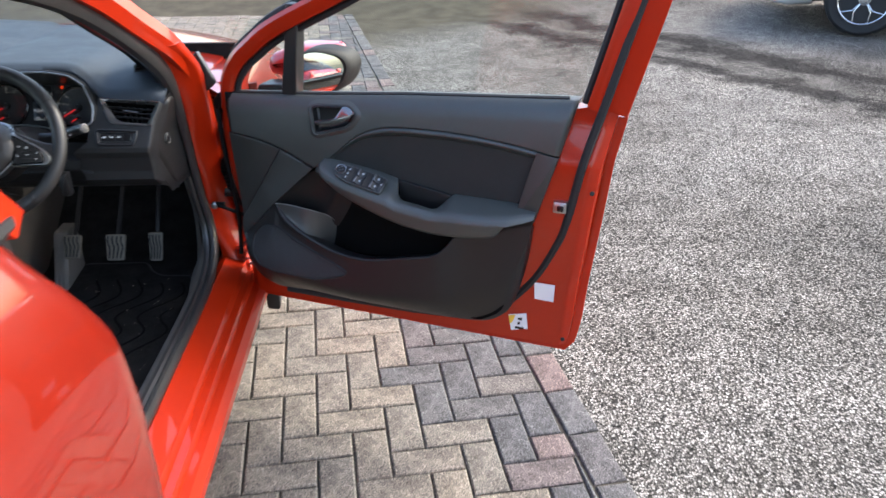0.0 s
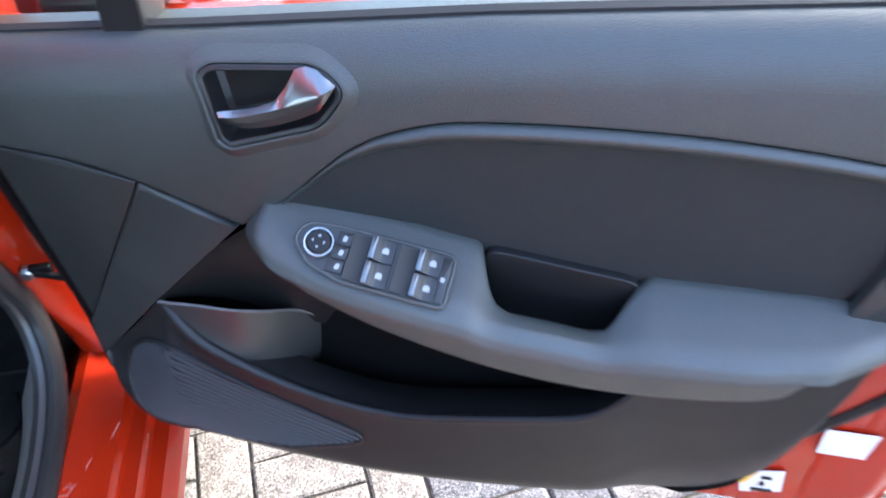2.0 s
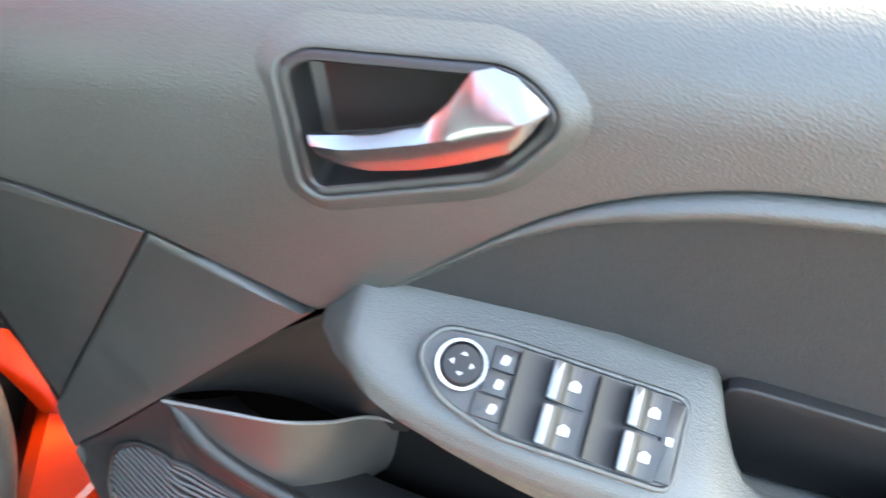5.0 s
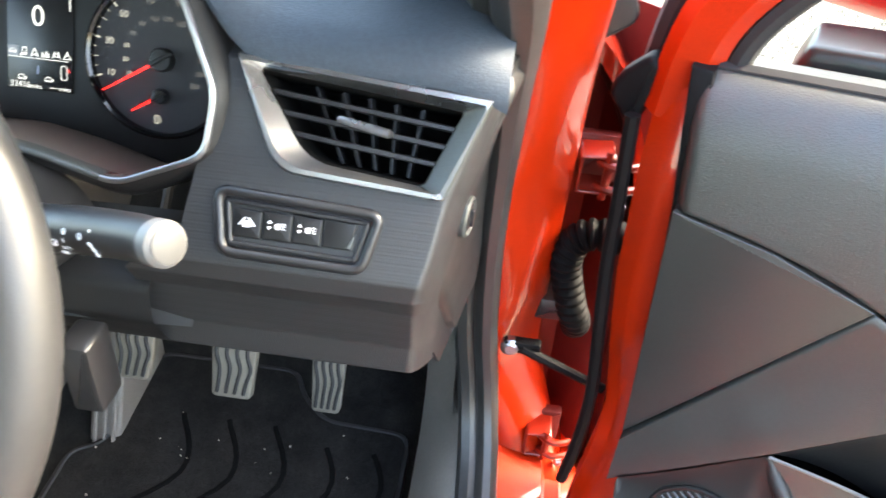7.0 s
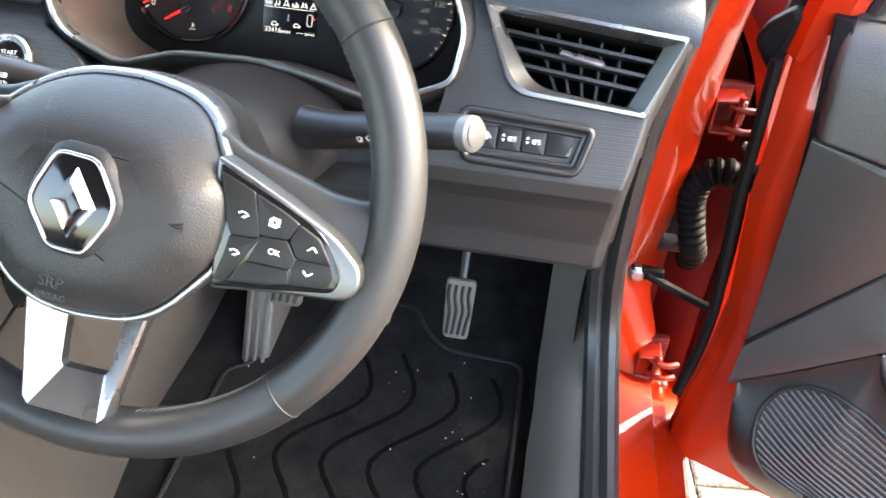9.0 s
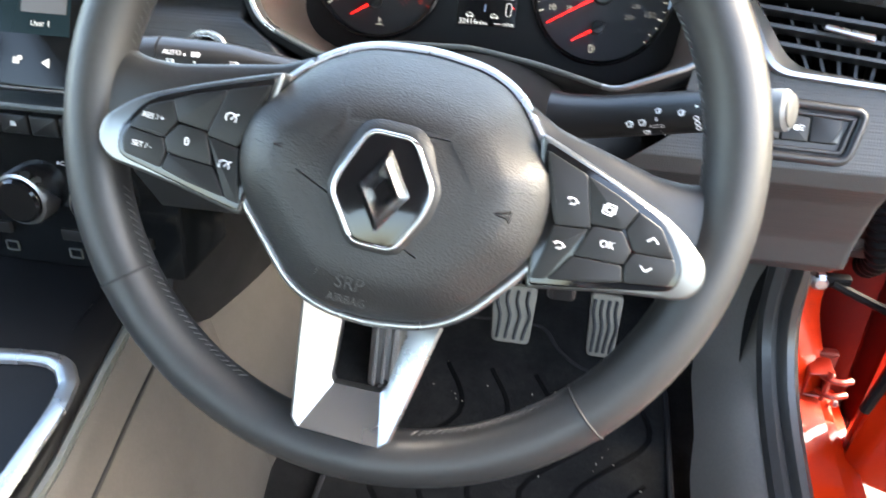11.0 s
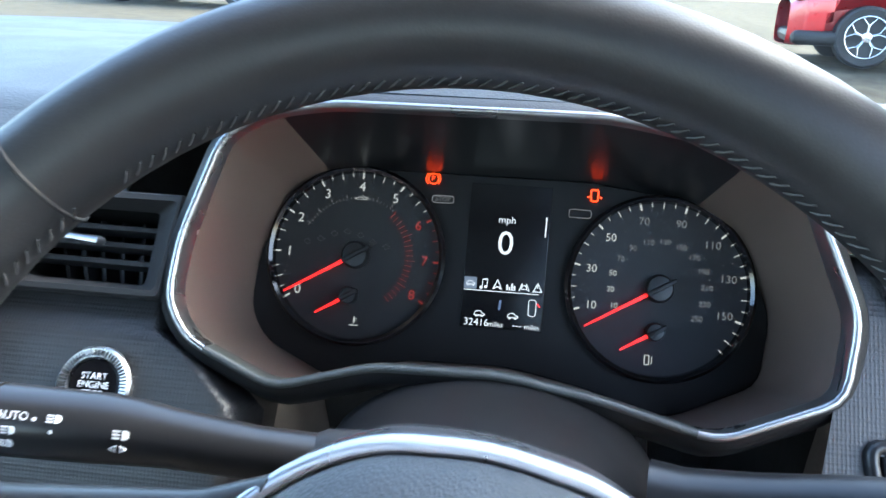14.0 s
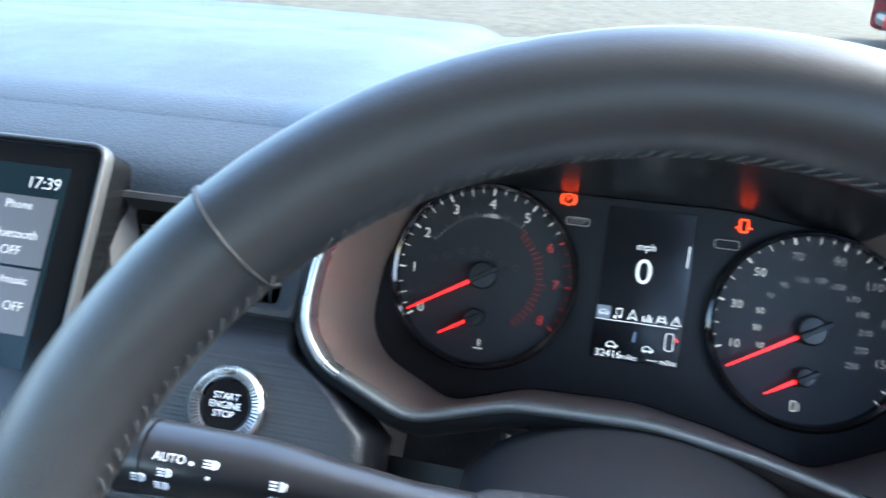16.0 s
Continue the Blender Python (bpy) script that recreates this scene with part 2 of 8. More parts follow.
def tarmac_material():
    m = principled("worn_tarmac", (0.12, 0.115, 0.105), 0.95, Specular_IOR_Level=0.04)
    n, l = m.node_tree.nodes, m.node_tree.links
    v = texture(m, "ShaderNodeTexVoronoi", 150)
    v2 = texture(m, "ShaderNodeTexVoronoi", 330)
    big = texture(m, "ShaderNodeTexNoise", 0.55, Detail=8.0, Roughness=0.62)
    mid = texture(m, "ShaderNodeTexNoise", 5, Detail=5.0)
    stones = n.new("ShaderNodeSeparateColor")
    l.new(v.outputs["Color"], stones.inputs[0])
    cs = ramp(m, stones.outputs[0], [(0.0, (0.06, 0.056, 0.05)), (0.35, (0.17, 0.161, 0.145)), (0.6, (0.32, 0.304, 0.273)), (0.85, (0.43, 0.41, 0.375)), (1.0, (0.57, 0.55, 0.51))], None)
    gap = ramp(m, v.outputs["Distance"], [(0.34, grey(1.12)), (0.64, grey(0.22))], None)
    fine = n.new("ShaderNodeSeparateColor")
    l.new(v2.outputs["Color"], fine.inputs[0])
    cf = ramp(m, fine.outputs[1], [(0.0, grey(0.55)), (1.0, grey(1.3))], None)
    patch = ramp(m, big.outputs[0], [(0.34, (0.55, 0.55, 0.55)), (0.44, (0.78, 0.77, 0.76)), (0.56, grey(0.98)), (0.75, (1.1, 1.08, 1.05))], None)
    pm = ramp(m, mid.outputs[0], [(0.3, grey(0.75)), (0.7, grey(1.12))], None)
    c = mix(m, cs, gap, 1.0, target=None)
    c = mix(m, c, cf, 1.0, target=None)
    c = mix(m, c, patch, 1.0, target=None)
    c = mix(m, c, pm, 1.0, target=None)
    # two ragged oily tracks across the yard
    ragged = texture(m, "ShaderNodeTexNoise", 1.6, Detail=6.0, Roughness=0.7)
    for a, b, o, half in ((0.80, 0.60, -5.64, 0.16), (0.80, 0.60, -6.27, 0.24)):
        tcs, sep, m1, m2, m3 = (n.new("ShaderNode" + k) for k in ("TexCoord", "SeparateXYZ", "Math", "Math", "Math"))
        l.new(tcs.outputs["Object"], sep.inputs[0])
        m1.operation, m1.inputs[1].default_value, m1.inputs[2].default_value = "MULTIPLY_ADD", a, o
        l.new(sep.outputs[0], m1.inputs[0])
        m2.operation, m2.inputs[1].default_value = "MULTIPLY_ADD", b
        l.new(sep.outputs[1], m2.inputs[0]), l.new(m1.outputs[0], m2.inputs[2])
        m3.operation, m3.inputs[1].default_value = "MULTIPLY_ADD", 1.5
        l.new(ragged.outputs[0], m3.inputs[0]), l.new(m2.outputs[0], m3.inputs[2])
        tri_ = n.new("ShaderNodeMath")
        tri_.operation, tri_.inputs[1].default_value = "SUBTRACT", 0.75
        l.new(m3.outputs[0], tri_.inputs[0])
        ab = n.new("ShaderNodeMath")
        ab.operation = "ABSOLUTE"
        l.new(tri_.outputs[0], ab.inputs[0])
        dirt = ramp(m, ab.outputs[0], [(half * 0.3, (0.2, 0.2, 0.205)), (half, grey(0.5)), (half * 1.9, grey(1.0))], None)
        c = mix(m, c, dirt, 1.0, target=None)
    # the yard turns to pale trodden concrete further off
    tc, sx, ln = n.new("ShaderNodeTexCoord"), n.new("ShaderNodeSeparateXYZ"), n.new("ShaderNodeMath")
    l.new(tc.outputs["Object"], sx.inputs[0])
    ln.operation, ln.inputs[1].default_value = "MULTIPLY_ADD", -0.8
    l.new(sx.outputs[0], ln.inputs[0]), l.new(sx.outputs[1], ln.inputs[2])
    wob = n.new("ShaderNodeMath")
    wob.operation, wob.inputs[1].default_value = "MULTIPLY_ADD", 2.0
    l.new(big.outputs[0], wob.inputs[0]), l.new(ln.outputs[0], wob.inputs[2])
    where = n.new("ShaderNodeMapRange")
    where.inputs[1].default_value, where.inputs[2].default_value = 8.0, 8.8
    l.new(wob.outputs[0], where.inputs[0])
    pale = ramp(m, mid.outputs[0], [(0.3, (0.056, 0.05, 0.037)), (0.7, (0.088, 0.078, 0.057))], None)
    x = n.new("ShaderNodeMix")
    x.data_type = "RGBA"
    l.new(where.outputs[0], x.inputs[0]), l.new(c, x.inputs[6]), l.new(pale, x.inputs[7])
    l.new(x.outputs[2], n["Principled BSDF"].inputs["Base Color"])
    bump(m, v.outputs["Distance"], 0.35, -0.002)
    return m


TARMAC = tarmac_material()
SAND = principled("joint_sand", (0.07, 0.062, 0.05), 0.95, Specular_IOR_Level=0.2)
sn = texture(SAND, "ShaderNodeTexNoise", 60, Detail=6.0)
ramp(SAND, sn.outputs[0], [(0.3, (0.035, 0.032, 0.027)), (0.6, (0.08, 0.07, 0.055)), (0.8, (0.05, 0.07, 0.03))])


# ---- mesh helpers: local frames have x to the right, z up and w towards the viewer (y = -w) ----
def part(name, bm, material, parent, label="", smooth=35):
    me = bpy.data.meshes.new(name)
    bmesh.ops.recalc_face_normals(bm, faces=bm.faces)
    bm.to_mesh(me)
    bm.free()
    me.polygons.foreach_set("use_smooth", [True] * len(me.polygons))
    me.set_sharp_from_angle(angle=radians(smooth))
    me.materials.append(material)
    ob = new(name, me)
    ob.parent = parent
    return tagged(ob, label)


def thing(name, m, label, category, group="", kind=""):
    ob = new(name)
    ob.empty_display_size = 0.02
    ob.matrix_world = m
    return tagged(ob, label, category, group, kind)


def frame_of(o, x, z):
    x, z = Vector(x).normalized(), Vector(z).normalized()
    y = z.cross(x)
    return Matrix(((x.x, y.x, z.x, o[0]), (x.y, y.y, z.y, o[1]), (x.z, y.z, z.z, o[2]), (0, 0, 0, 1)))


def spline(pts, n=6, closed=False):
    """Catmull-Rom curve through points of any dimension."""
    p = [Vector(q) for q in pts]
    k, out = len(p), []
    for i in range(k if closed else k - 1):
        a, b, c, d = (p[(i + j) % k] if closed else p[min(max(i + j, 0), k - 1)] for j in (-1, 0, 1, 2))
        for s in range(n):
            t = s / n
            out.append(0.5 * (2 * b + (c - a) * t + (2 * a - 5 * b + 4 * c - d) * t * t + (3 * b - a - 3 * c + d) * t ** 3))
    if not closed:
        out.append(p[-1])
    return out


def rounded(pts, r, seg=4):
    """A polygon with its corners rounded; r is one radius or one for each corner."""
    p, out = [Vector(q) for q in pts], []
    for i, b in enumerate(p):
        rr = r if isinstance(r, (int, float)) else r[i]
        a, c = p[i - 1], p[(i + 1) % len(p)]
        u, v = (a - b), (c - b)
        d = min(rr, u.length * 0.48, v.length * 0.48)
        u, v = b + u.normalized() * d, b + v.normalized() * d
        for s in range(seg + 1):
            t = s / seg
            out.append((1 - t) ** 2 * u + 2 * t * (1 - t) * b + t * t * v)
    return out


def area2(p):
    return sum(p[i - 1].x * p[i].y - p[i].x * p[i - 1].y for i in range(len(p)))


def inset(pts, d):
    p = [Vector(q) for q in pts]
    s = 1 if area2(p) > 0 else -1
    out = []
    for i, b in enumerate(p):
        e1, e2 = (b - p[i - 1]), (p[(i + 1) % len(p)] - b)
        e1 = e1.normalized() if e1.length > 1e-9 else e2.normalized()
        e2 = e2.normalized() if e2.length > 1e-9 else e1
        n1, n2 = Vector((-e1.y, e1.x)) * s, Vector((-e2.y, e2.x)) * s
        n = n1 + n2
        n = n.normalized() if n.length > 1e-6 else n1
        out.append(b + n * d / max(n.dot(n1), 0.5))
    return out


def loops(bm, rings, closed=True, caps=(False, False)):
    """Joins rings of points, each as long as the others."""
    made = [[bm.verts.new(q) for q in ring] for ring in rings]
    k = len(made[0])
    for a, b in zip(made, made[1:]):
        for i in range(k if closed else k - 1):
            j = (i + 1) % k
            bm.faces.new((a[i], a[j], b[j], b[i]))
    if caps[0]:
        bm.faces.new(made[0][::-1])
    if caps[1]:
        bm.faces.new(made[-1])
    return made


def level(w, x, z):
    return w(x, z) if callable(w) else w


def plate(bm, pts, front, back, bev=0.002, rings=None, cap=True):
    """A plate with a rounded front edge. rings: (inset, height over the front's edge)."""
    p = [Vector(q) for q in pts]
    if area2(p) < 0:
        p = p[::-1]
    steps = rings or [(bev * (1 - math.cos(a)), bev * (math.sin(a) - 1)) for a in (0, math.pi / 6, math.pi / 3, math.pi / 2)]
    rows = [[(q.x, -level(back, q.x, q.y), q.y) for q in p]]
    for d, h in steps:
        rows.append([(q.x, -(level(front, q.x, q.y) + h), q.y) for q in inset(p, d)])
    loops(bm, rows, caps=(True, cap))
    return bm


def band(bm, pts, width, front, back, bev=0.001):
    """A frame of even width along an outline, inwards of it."""
    p = [Vector(q) for q in pts]
    if area2(p) < 0:
        p = p[::-1]
    rows = []
    for d, h in ((0, None), (0, -bev), (bev * 0.4, -bev * 0.3), (bev, 0), (width - bev, 0), (width - bev * 0.4, -bev * 0.3), (width, -bev), (width, None)):
        rows.append([(q.x, -(level(back, q.x, q.y) if h is None else level(front, q.x, q.y) + h), q.y) for q in inset(p, d)])
    rows.append(rows[0])
    made = [[bm.verts.new(q) for q in ring] for ring in rows[:-1]]
    made.append(made[0])
    k = len(p)
    for a, b in zip(made, made[1:]):
        for i in range(k):
            bm.faces.new((a[i], a[(i + 1) % k], b[(i + 1) % k], b[i]))
    return bm


def patch(bm, nu, nv, f, thick=None, closed_u=False):
    """A sheet f(s, t) -> point; thick: a vector by which its back is set off."""
    grid = [[Vector(f(i / nu, j / nv)) for i in range(nu + 1)] for j in range(nv + 1)]
    a = [[bm.verts.new(q) for q in row] for row in grid]
    for j in range(nv):
        for i in range(nu):
            bm.faces.new((a[j][i], a[j][i + 1], a[j + 1][i + 1], a[j + 1][i]))
    if thick:
        o = Vector(thick)
        b = [[bm.verts.new(q + o) for q in row] for row in grid]
        for j in range(nv):
            for i in range(nu):
                bm.faces.new((b[j][i], b[j + 1][i], b[j + 1][i + 1], b[j][i + 1]))
        rim = lambda g: g[0][:-1] + [r[-1] for r in g[:-1]] + g[-1][:0:-1] + [r[0] for r in g[:0:-1]]
        ra, rb = rim(a), rim(b)
        for i in range(len(ra)):
            j = (i + 1) % len(ra)
            bm.faces.new((ra[i], rb[i], rb[j], ra[j]))
    return bm


def tube(bm, path, r, n=10, closed=False, squash=1.0, up=(0, 0, 1)):
    """A round bar along a path; r: one radius, or one for each point."""
    p = [Vector(q) for q in path]
    k, rings, last = len(p), [], None
    for i, q in enumerate(p):
        d = (p[(i + 1) % k] - p[i - 1]) if closed or 0 < i < k - 1 else (p[1] - p[0] if i == 0 else p[-1] - p[-2])
        d.normalize()
        side = d.cross(Vector(up)) if last is None else last - d * last.dot(d)
        if side.length < 1e-4:
            side = d.cross(Vector((1, 0.3, 0)))
        side.normalize()
        last = side
        top = side.cross(d)
        rr = r if isinstance(r, (int, float)) else r[i]
        rings.append([q + side * rr * math.cos(2 * math.pi * j / n) + top * rr * squash * math.sin(2 * math.pi * j / n) for j in range(n)])
    if closed:
        made = [[bm.verts.new(q) for q in ring] for ring in rings]
        for i in range(k):
            a, b = made[i], made[(i + 1) % k]
            for j in range(n):
                bm.faces.new((a[j], a[(j + 1) % n], b[(j + 1) % n], b[j]))
    else:
        loops(bm, rings, caps=(True, True))
    return bm


def sweep(bm, path, section, across, closed=False):
    """A section of (a, b) points along a path; across: the direction of a; b runs along the path's other normal."""
    p = [Vector(q) for q in path]
    k, rings = len(p), []
    for i, q in enumerate(p):
        d = (p[(i + 1) % k] - p[i - 1]) if closed or 0 < i < k - 1 else (p[1] - p[0] if i == 0 else p[-1] - p[-2])
        d.normalize()
        a = Vector(across) - d * d.dot(Vector(across))
        a.normalize()
        b = d.cross(a)
        rings.append([q + a * s[0] + b * s[1] for s in section])
    if closed:
        rings.append(rings[0])
        made = [[bm.verts.new(q) for q in ring] for ring in rings[:-1]]
        made.append(made[0])
        n = len(section)
        for a, b in zip(made, made[1:]):
            for j in range(n):
                bm.faces.new((a[j], a[(j + 1) % n], b[(j + 1) % n], b[j]))
    else:
        loops(bm, rings, caps=(True, True))
    return bm


def lathe(bm, profile, n=32, at=(0, 0, 0), turn=None):
    """Turned about the viewer's axis: (radius, w) points."""
    rings = []
    for r, w in profile:
        ring = [Vector((max(r, 1e-5) * math.cos(2 * math.pi * j / n), -w, max(r, 1e-5) * math.sin(2 * math.pi * j / n))) for j in range(n)]
        if turn:
            ring = [turn @ q for q in ring]
        rings.append([q + Vector(at) for q in ring])
    loops(bm, rings, caps=(True, True))
    return bm


def box(bm, c, s, bev=0.0):
    x, y, z = (v / 2 for v in s)
    b = min(bev, x * 0.9, y * 0.9, z * 0.9)
    pts = rounded([(-x, -z), (x, -z), (x, z), (-x, z)], b, 3) if b else [Vector(q) for q in ((-x, -z), (x, -z), (x, z), (-x, z))]
    st = [(0, -y), (0, y)] if not b else [(b, -y), (b * 0.3, -y + b * 0.3), (0, -y + b), (0, y - b), (b * 0.3, y - b * 0.3), (b, y)]
    loops(bm, [[(q.x + c[0], h + c[1], q.y + c[2]) for q in inset(pts, d)] for d, h in st], caps=(True, True))
    return bm


def write(name, body, size, x, w, z, material, parent, turn=0.0, label="", center=True, tall=1.0):
    """Raised lettering that faces the viewer."""
    cu = bpy.data.curves.new(name, "FONT")
    cu.body, cu.size, cu.extrude, cu.resolution_u = body, size, 0.00005, 3
    if center:
        cu.align_x, cu.align_y = "CENTER", "CENTER"
    tmp = bpy.data.objects.new(name, cu)
    me = bpy.data.meshes.new_from_object(tmp)
    bpy.data.objects.remove(tmp)
    me.transform(pose(x, -w, z) @ pose(0, 0, 0, 0, -turn, 0) @ pose(0, 0, 0, 90, 0, 0) @ Matrix.Diagonal((1, tall, 1, 1)))
    me.materials.append(material)
    ob = new(name, me)
    ob.parent = parent
    return tagged(ob, label)


def lerp(table, x):
    """Reads y at x off (x, y) points."""
    if x <= table[0][0]:
        return table[0][1]
    for (a, b), (c, d) in zip(table, table[1:]):
        if x <= c:
            return b + (d - b) * (x - a) / (c - a)
    return table[-1][1]


def curve_of(pts, n=8):
    """A smooth (x, y) table through points."""
    return [(q.x, q.y) for q in spline([Vector(p) for p in pts], n)]


def arc(cx, cz, r, a0, a1, n):
    return [Vector((cx + r * math.cos(radians(a0 + (a1 - a0) * i / n)), cz + r * math.sin(radians(a0 + (a1 - a0) * i / n)))) for i in range(n + 1)]


def flat_bar(bm, x0, z0, x1, z1, width, w, depth=0.0002):
    """A thin straight mark from one point to another."""
    a, b = Vector((x0, z0)), Vector((x1, z1))
    n = (b - a).normalized() * width / 2
    s = Vector((-n.y, n.x))
    plate(bm, [a - s, b - s, b + s, a + s], w, w - depth, rings=[(0, 0)])
    return bm


# ---- ground ----
def rise(y, x=9.0):
    """The yard climbs gently away beyond the bays, more so ahead of them."""
    bank = 0.36 * max(0, min(1, (y - 8.5) / 2.5)) * max(0, min(1, (5.5 - x) / 1.5))
    return 0.0 if y < 8.5 else 0.034 * (y - 8.5) * min(1, (y - 8.5) / 3) + bank


bm = bmesh.new()
ys = [-60, -20, -4, 0, 2, 4, 6, 8, 8.5, 9, 9.5, 10, 10.5, 11, 11.5, 12, 14, 18, 24, 32, 45, 70, 120, 300]
xs = [-300, -60, -20, -8, -4, -1, 1, 3, 4, 4.5, 5, 5.5, 8, 14, 20, 60, 300]
rows = [[bm.verts.new((x, y, -0.012 + min(rise(y, x), 1.2))) for x in xs] for y in ys]
for a, b in zip(rows, rows[1:]):
    for i in range(len(xs) - 1):
        bm.faces.new((a[i], a[i + 1], b[i + 1], b[i]))
ground = part("ground", bm, TARMAC, None, "worn grey tarmac yard with pale exposed chippings")
tagged(ground, "", "ground", "", "structure")

# Herringbone frame and the slanted edge of the paved bay
PU, PV = Vector((math.cos(radians(6.5)), math.sin(radians(6.5)))), Vector((-math.sin(radians(6.5)), math.cos(radians(6.5))))
PO = Vector((-0.368, 2.013))
EDGE_A, EDGE_D = Vector((0.650, 1.45)), Vector((-0.166, 1.0)).normalized()
EDGE_N = Vector((EDGE_D.y, -EDGE_D.x))
pavement = new("pavement")
tagged(pavement, "herringbone block pavement of buff, charcoal and pink concrete blocks", "pavement", "", "structure")
bm = bmesh.new()
q0, q1 = EDGE_A - EDGE_D * 9 - EDGE_N * 0.004, EDGE_A + EDGE_D * 7.9 - EDGE_N * 0.004
v = [bm.verts.new((x, y, -0.008)) for x, y in ((-6, q0.y), (q0.x, q0.y), (q1.x, q1.y), (-6, q1.y))]
bm.faces.new(v)
part("joint_bed", bm, SAND, pavement, "dark mossy sand in the joints")


# ---- driver's door ----
DARK_RUBBER = grained("dark_rubber", (0.0055, 0.0055, 0.006), 0.55, 700, 0.0001, 0.1)
RECESS = principled("handle_recess_black", (0.011, 0.011, 0.0115), 0.4, Specular_IOR_Level=0.4)
POCKET = grained("pocket_black_plastic", (0.0085, 0.0085, 0.009), 0.44, 900, 0.0003, 0.5)
SLAT = principled("slat_grey_plastic", (0.045, 0.045, 0.045), 0.4)
# Near-black with the shade of deep openings and grooves put into the colour
SHADE_BLACK = principled("shade_black", (0.003, 0.003, 0.003), 0.9, Specular_IOR_Level=0.1)
RIM_GREY = principled("rim_satin_grey", (0.12, 0.12, 0.118), 0.35, Specular_IOR_Level=0.8)
DOOR = frame_of((-0.442, 2.067, 0), (0.927, -0.375, 0), (0, 0, 1))
door = thing("car_door", DOOR, "open orange-red front car door with black inner trim", "car door")


def shell_w(z):
    return lerp([(0.3, -0.058), (0.5, -0.05), (0.7, -0.016), (0.86, -0.016), (0.96, -0.045), (1.05, -0.05)], z)


SHELL_L = [(0.30, -0.015), (0.34, -0.028), (0.42, -0.024), (0.5, -0.016), (0.59, -0.014), (0.7, -0.025), (0.76, -0.032), (0.82, -0.034), (0.92, -0.038), (0.96, -0.044), (1.06, -0.05)]
SHELL_R = [(0.30, 0.915), (0.335, 0.945), (0.40, 0.955), (0.51, 0.962), (0.657, 0.978), (0.855, 0.998), (1.01, 1.028), (1.06, 1.036)]


TRIM_R = [(0.37, 0.70), (0.40, 0.765), (0.5, 0.805), (0.72, 0.848), (0.886, 0.898), (1.03, 0.93)]


def shell(s, t):
    z0, z1 = 0.322 + 0.012 * abs(s - 0.45), lerp([(0.0, 0.945), (0.05, 0.945), (0.12, 0.932), (0.85, 0.978), (0.94, 1.0), (1.0, 1.005)], s)
    z = z0 + (z1 - z0) * t
    u = lerp(SHELL_L, z) + s * (lerp(SHELL_R, z) - lerp(SHELL_L, z))
    edge = max(0.0, 1 - min(s, 1 - s) / 0.02) * 0.012
    w = shell_w(z) - edge
    deep = max(0, min((u - 0.05) / 0.02, (lerp(TRIM_R, z) - 0.05 - u) / 0.02, (z - 0.42) / 0.03, 1))
    w += (-0.085 - w) * deep
    return (u, -w, z)


inner = part("inner_panel", patch(bmesh.new(), 150, 60, shell, (0, 0.05, 0)), PAINT, door, "orange-red painted inner door panel")


def skin(s, t):
    z = 0.305 + (0.925 + 0.05 * s - 0.305) * t
    lo, hi = lerp(SHELL_L, z) - 0.006, lerp(SHELL_R, z) + 0.022
    bow = 0.03 * math.sin(math.pi * t) ** 0.7
    return (lo + s * (hi - lo), 0.075 + bow, z)


part("outer_skin", patch(bmesh.new(), 24, 24, skin, (0, 0.014, 0)), PAINT, door, "orange-red outer door skin")
# window frame: red bars with black seals either side
RAIL = spline([(-0.024, 0.078, 0.90), (-0.014, 0.078, 0.975), (0.022, 0.074, 1.033), (0.075, 0.066, 1.078), (0.15, 0.06, 1.13), (0.32, 0.06, 1.215), (0.5, 0.06, 1.31), (0.72, 0.06, 1.412), (0.9, 0.06, 1.446), (1.02, 0.06, 1.432), (1.065, 0.06, 1.38), (1.04, 0.06, 1.26), (1.005, 0.06, 1.12), (0.975, 0.06, 1.0)], 6)
SEC = [(-0.035, -0.022), (0.035, -0.022), (0.04, -0.012), (0.04, 0.014), (0.03, 0.024), (-0.03, 0.024), (-0.042, 0.012), (-0.042, -0.012)]
part("window_frame", sweep(bmesh.new(), RAIL, SEC, (0, 1, 0)), PAINT, door, "orange-red window frame")


def along(path, off, y):
    """A path set off sideways in the door's plane."""
    out = []
    for i, q in enumerate(path):
        d = path[min(i + 1, len(path) - 1)] - path[max(i - 1, 0)]
        n = Vector((-d.z, 0, d.x)).normalized()
        out.append(Vector((q.x + n.x * off, y, q.z + n.z * off)))
    return out


part("frame_return", sweep(bmesh.new(), along(RAIL[48:], 0.047, 0.074), [(-0.028, -0.024), (0.022, -0.024), (0.024, 0.024), (-0.028, 0.024)], (0, 1, 0)), PAINT, door, "orange-red outer frame flange")
part("glass_run_seal", tube(bmesh.new(), along(RAIL, -0.03, 0.05), 0.009, 8), RUBBER, door, "black glass-run seal")
part("outer_seal", tube(bmesh.new(), along(RAIL, 0.03, 0.085), 0.012, 8), RUBBER, door, "black outer frame seal")
SEAL = spline([(0.10, 0.055, 0.352), (0.4, 0.062, 0.352), (0.62, 0.064, 0.362), (0.735, 0.06, 0.395), (0.84, 0.052, 0.51), (0.905, 0.03, 0.64), (0.93, 0.018, 0.72), (0.958, 0.014, 0.87), (1.0, 0.02, 1.035), (1.03, 0.025, 1.16), (1.06, 0.03, 1.28), (1.08, 0.03, 1.38)], 8)
part("weather_seal", tube(bmesh.new(), SEAL, 0.0105, 8), RUBBER, door, "black rubber weather seal")
bm = bmesh.new()
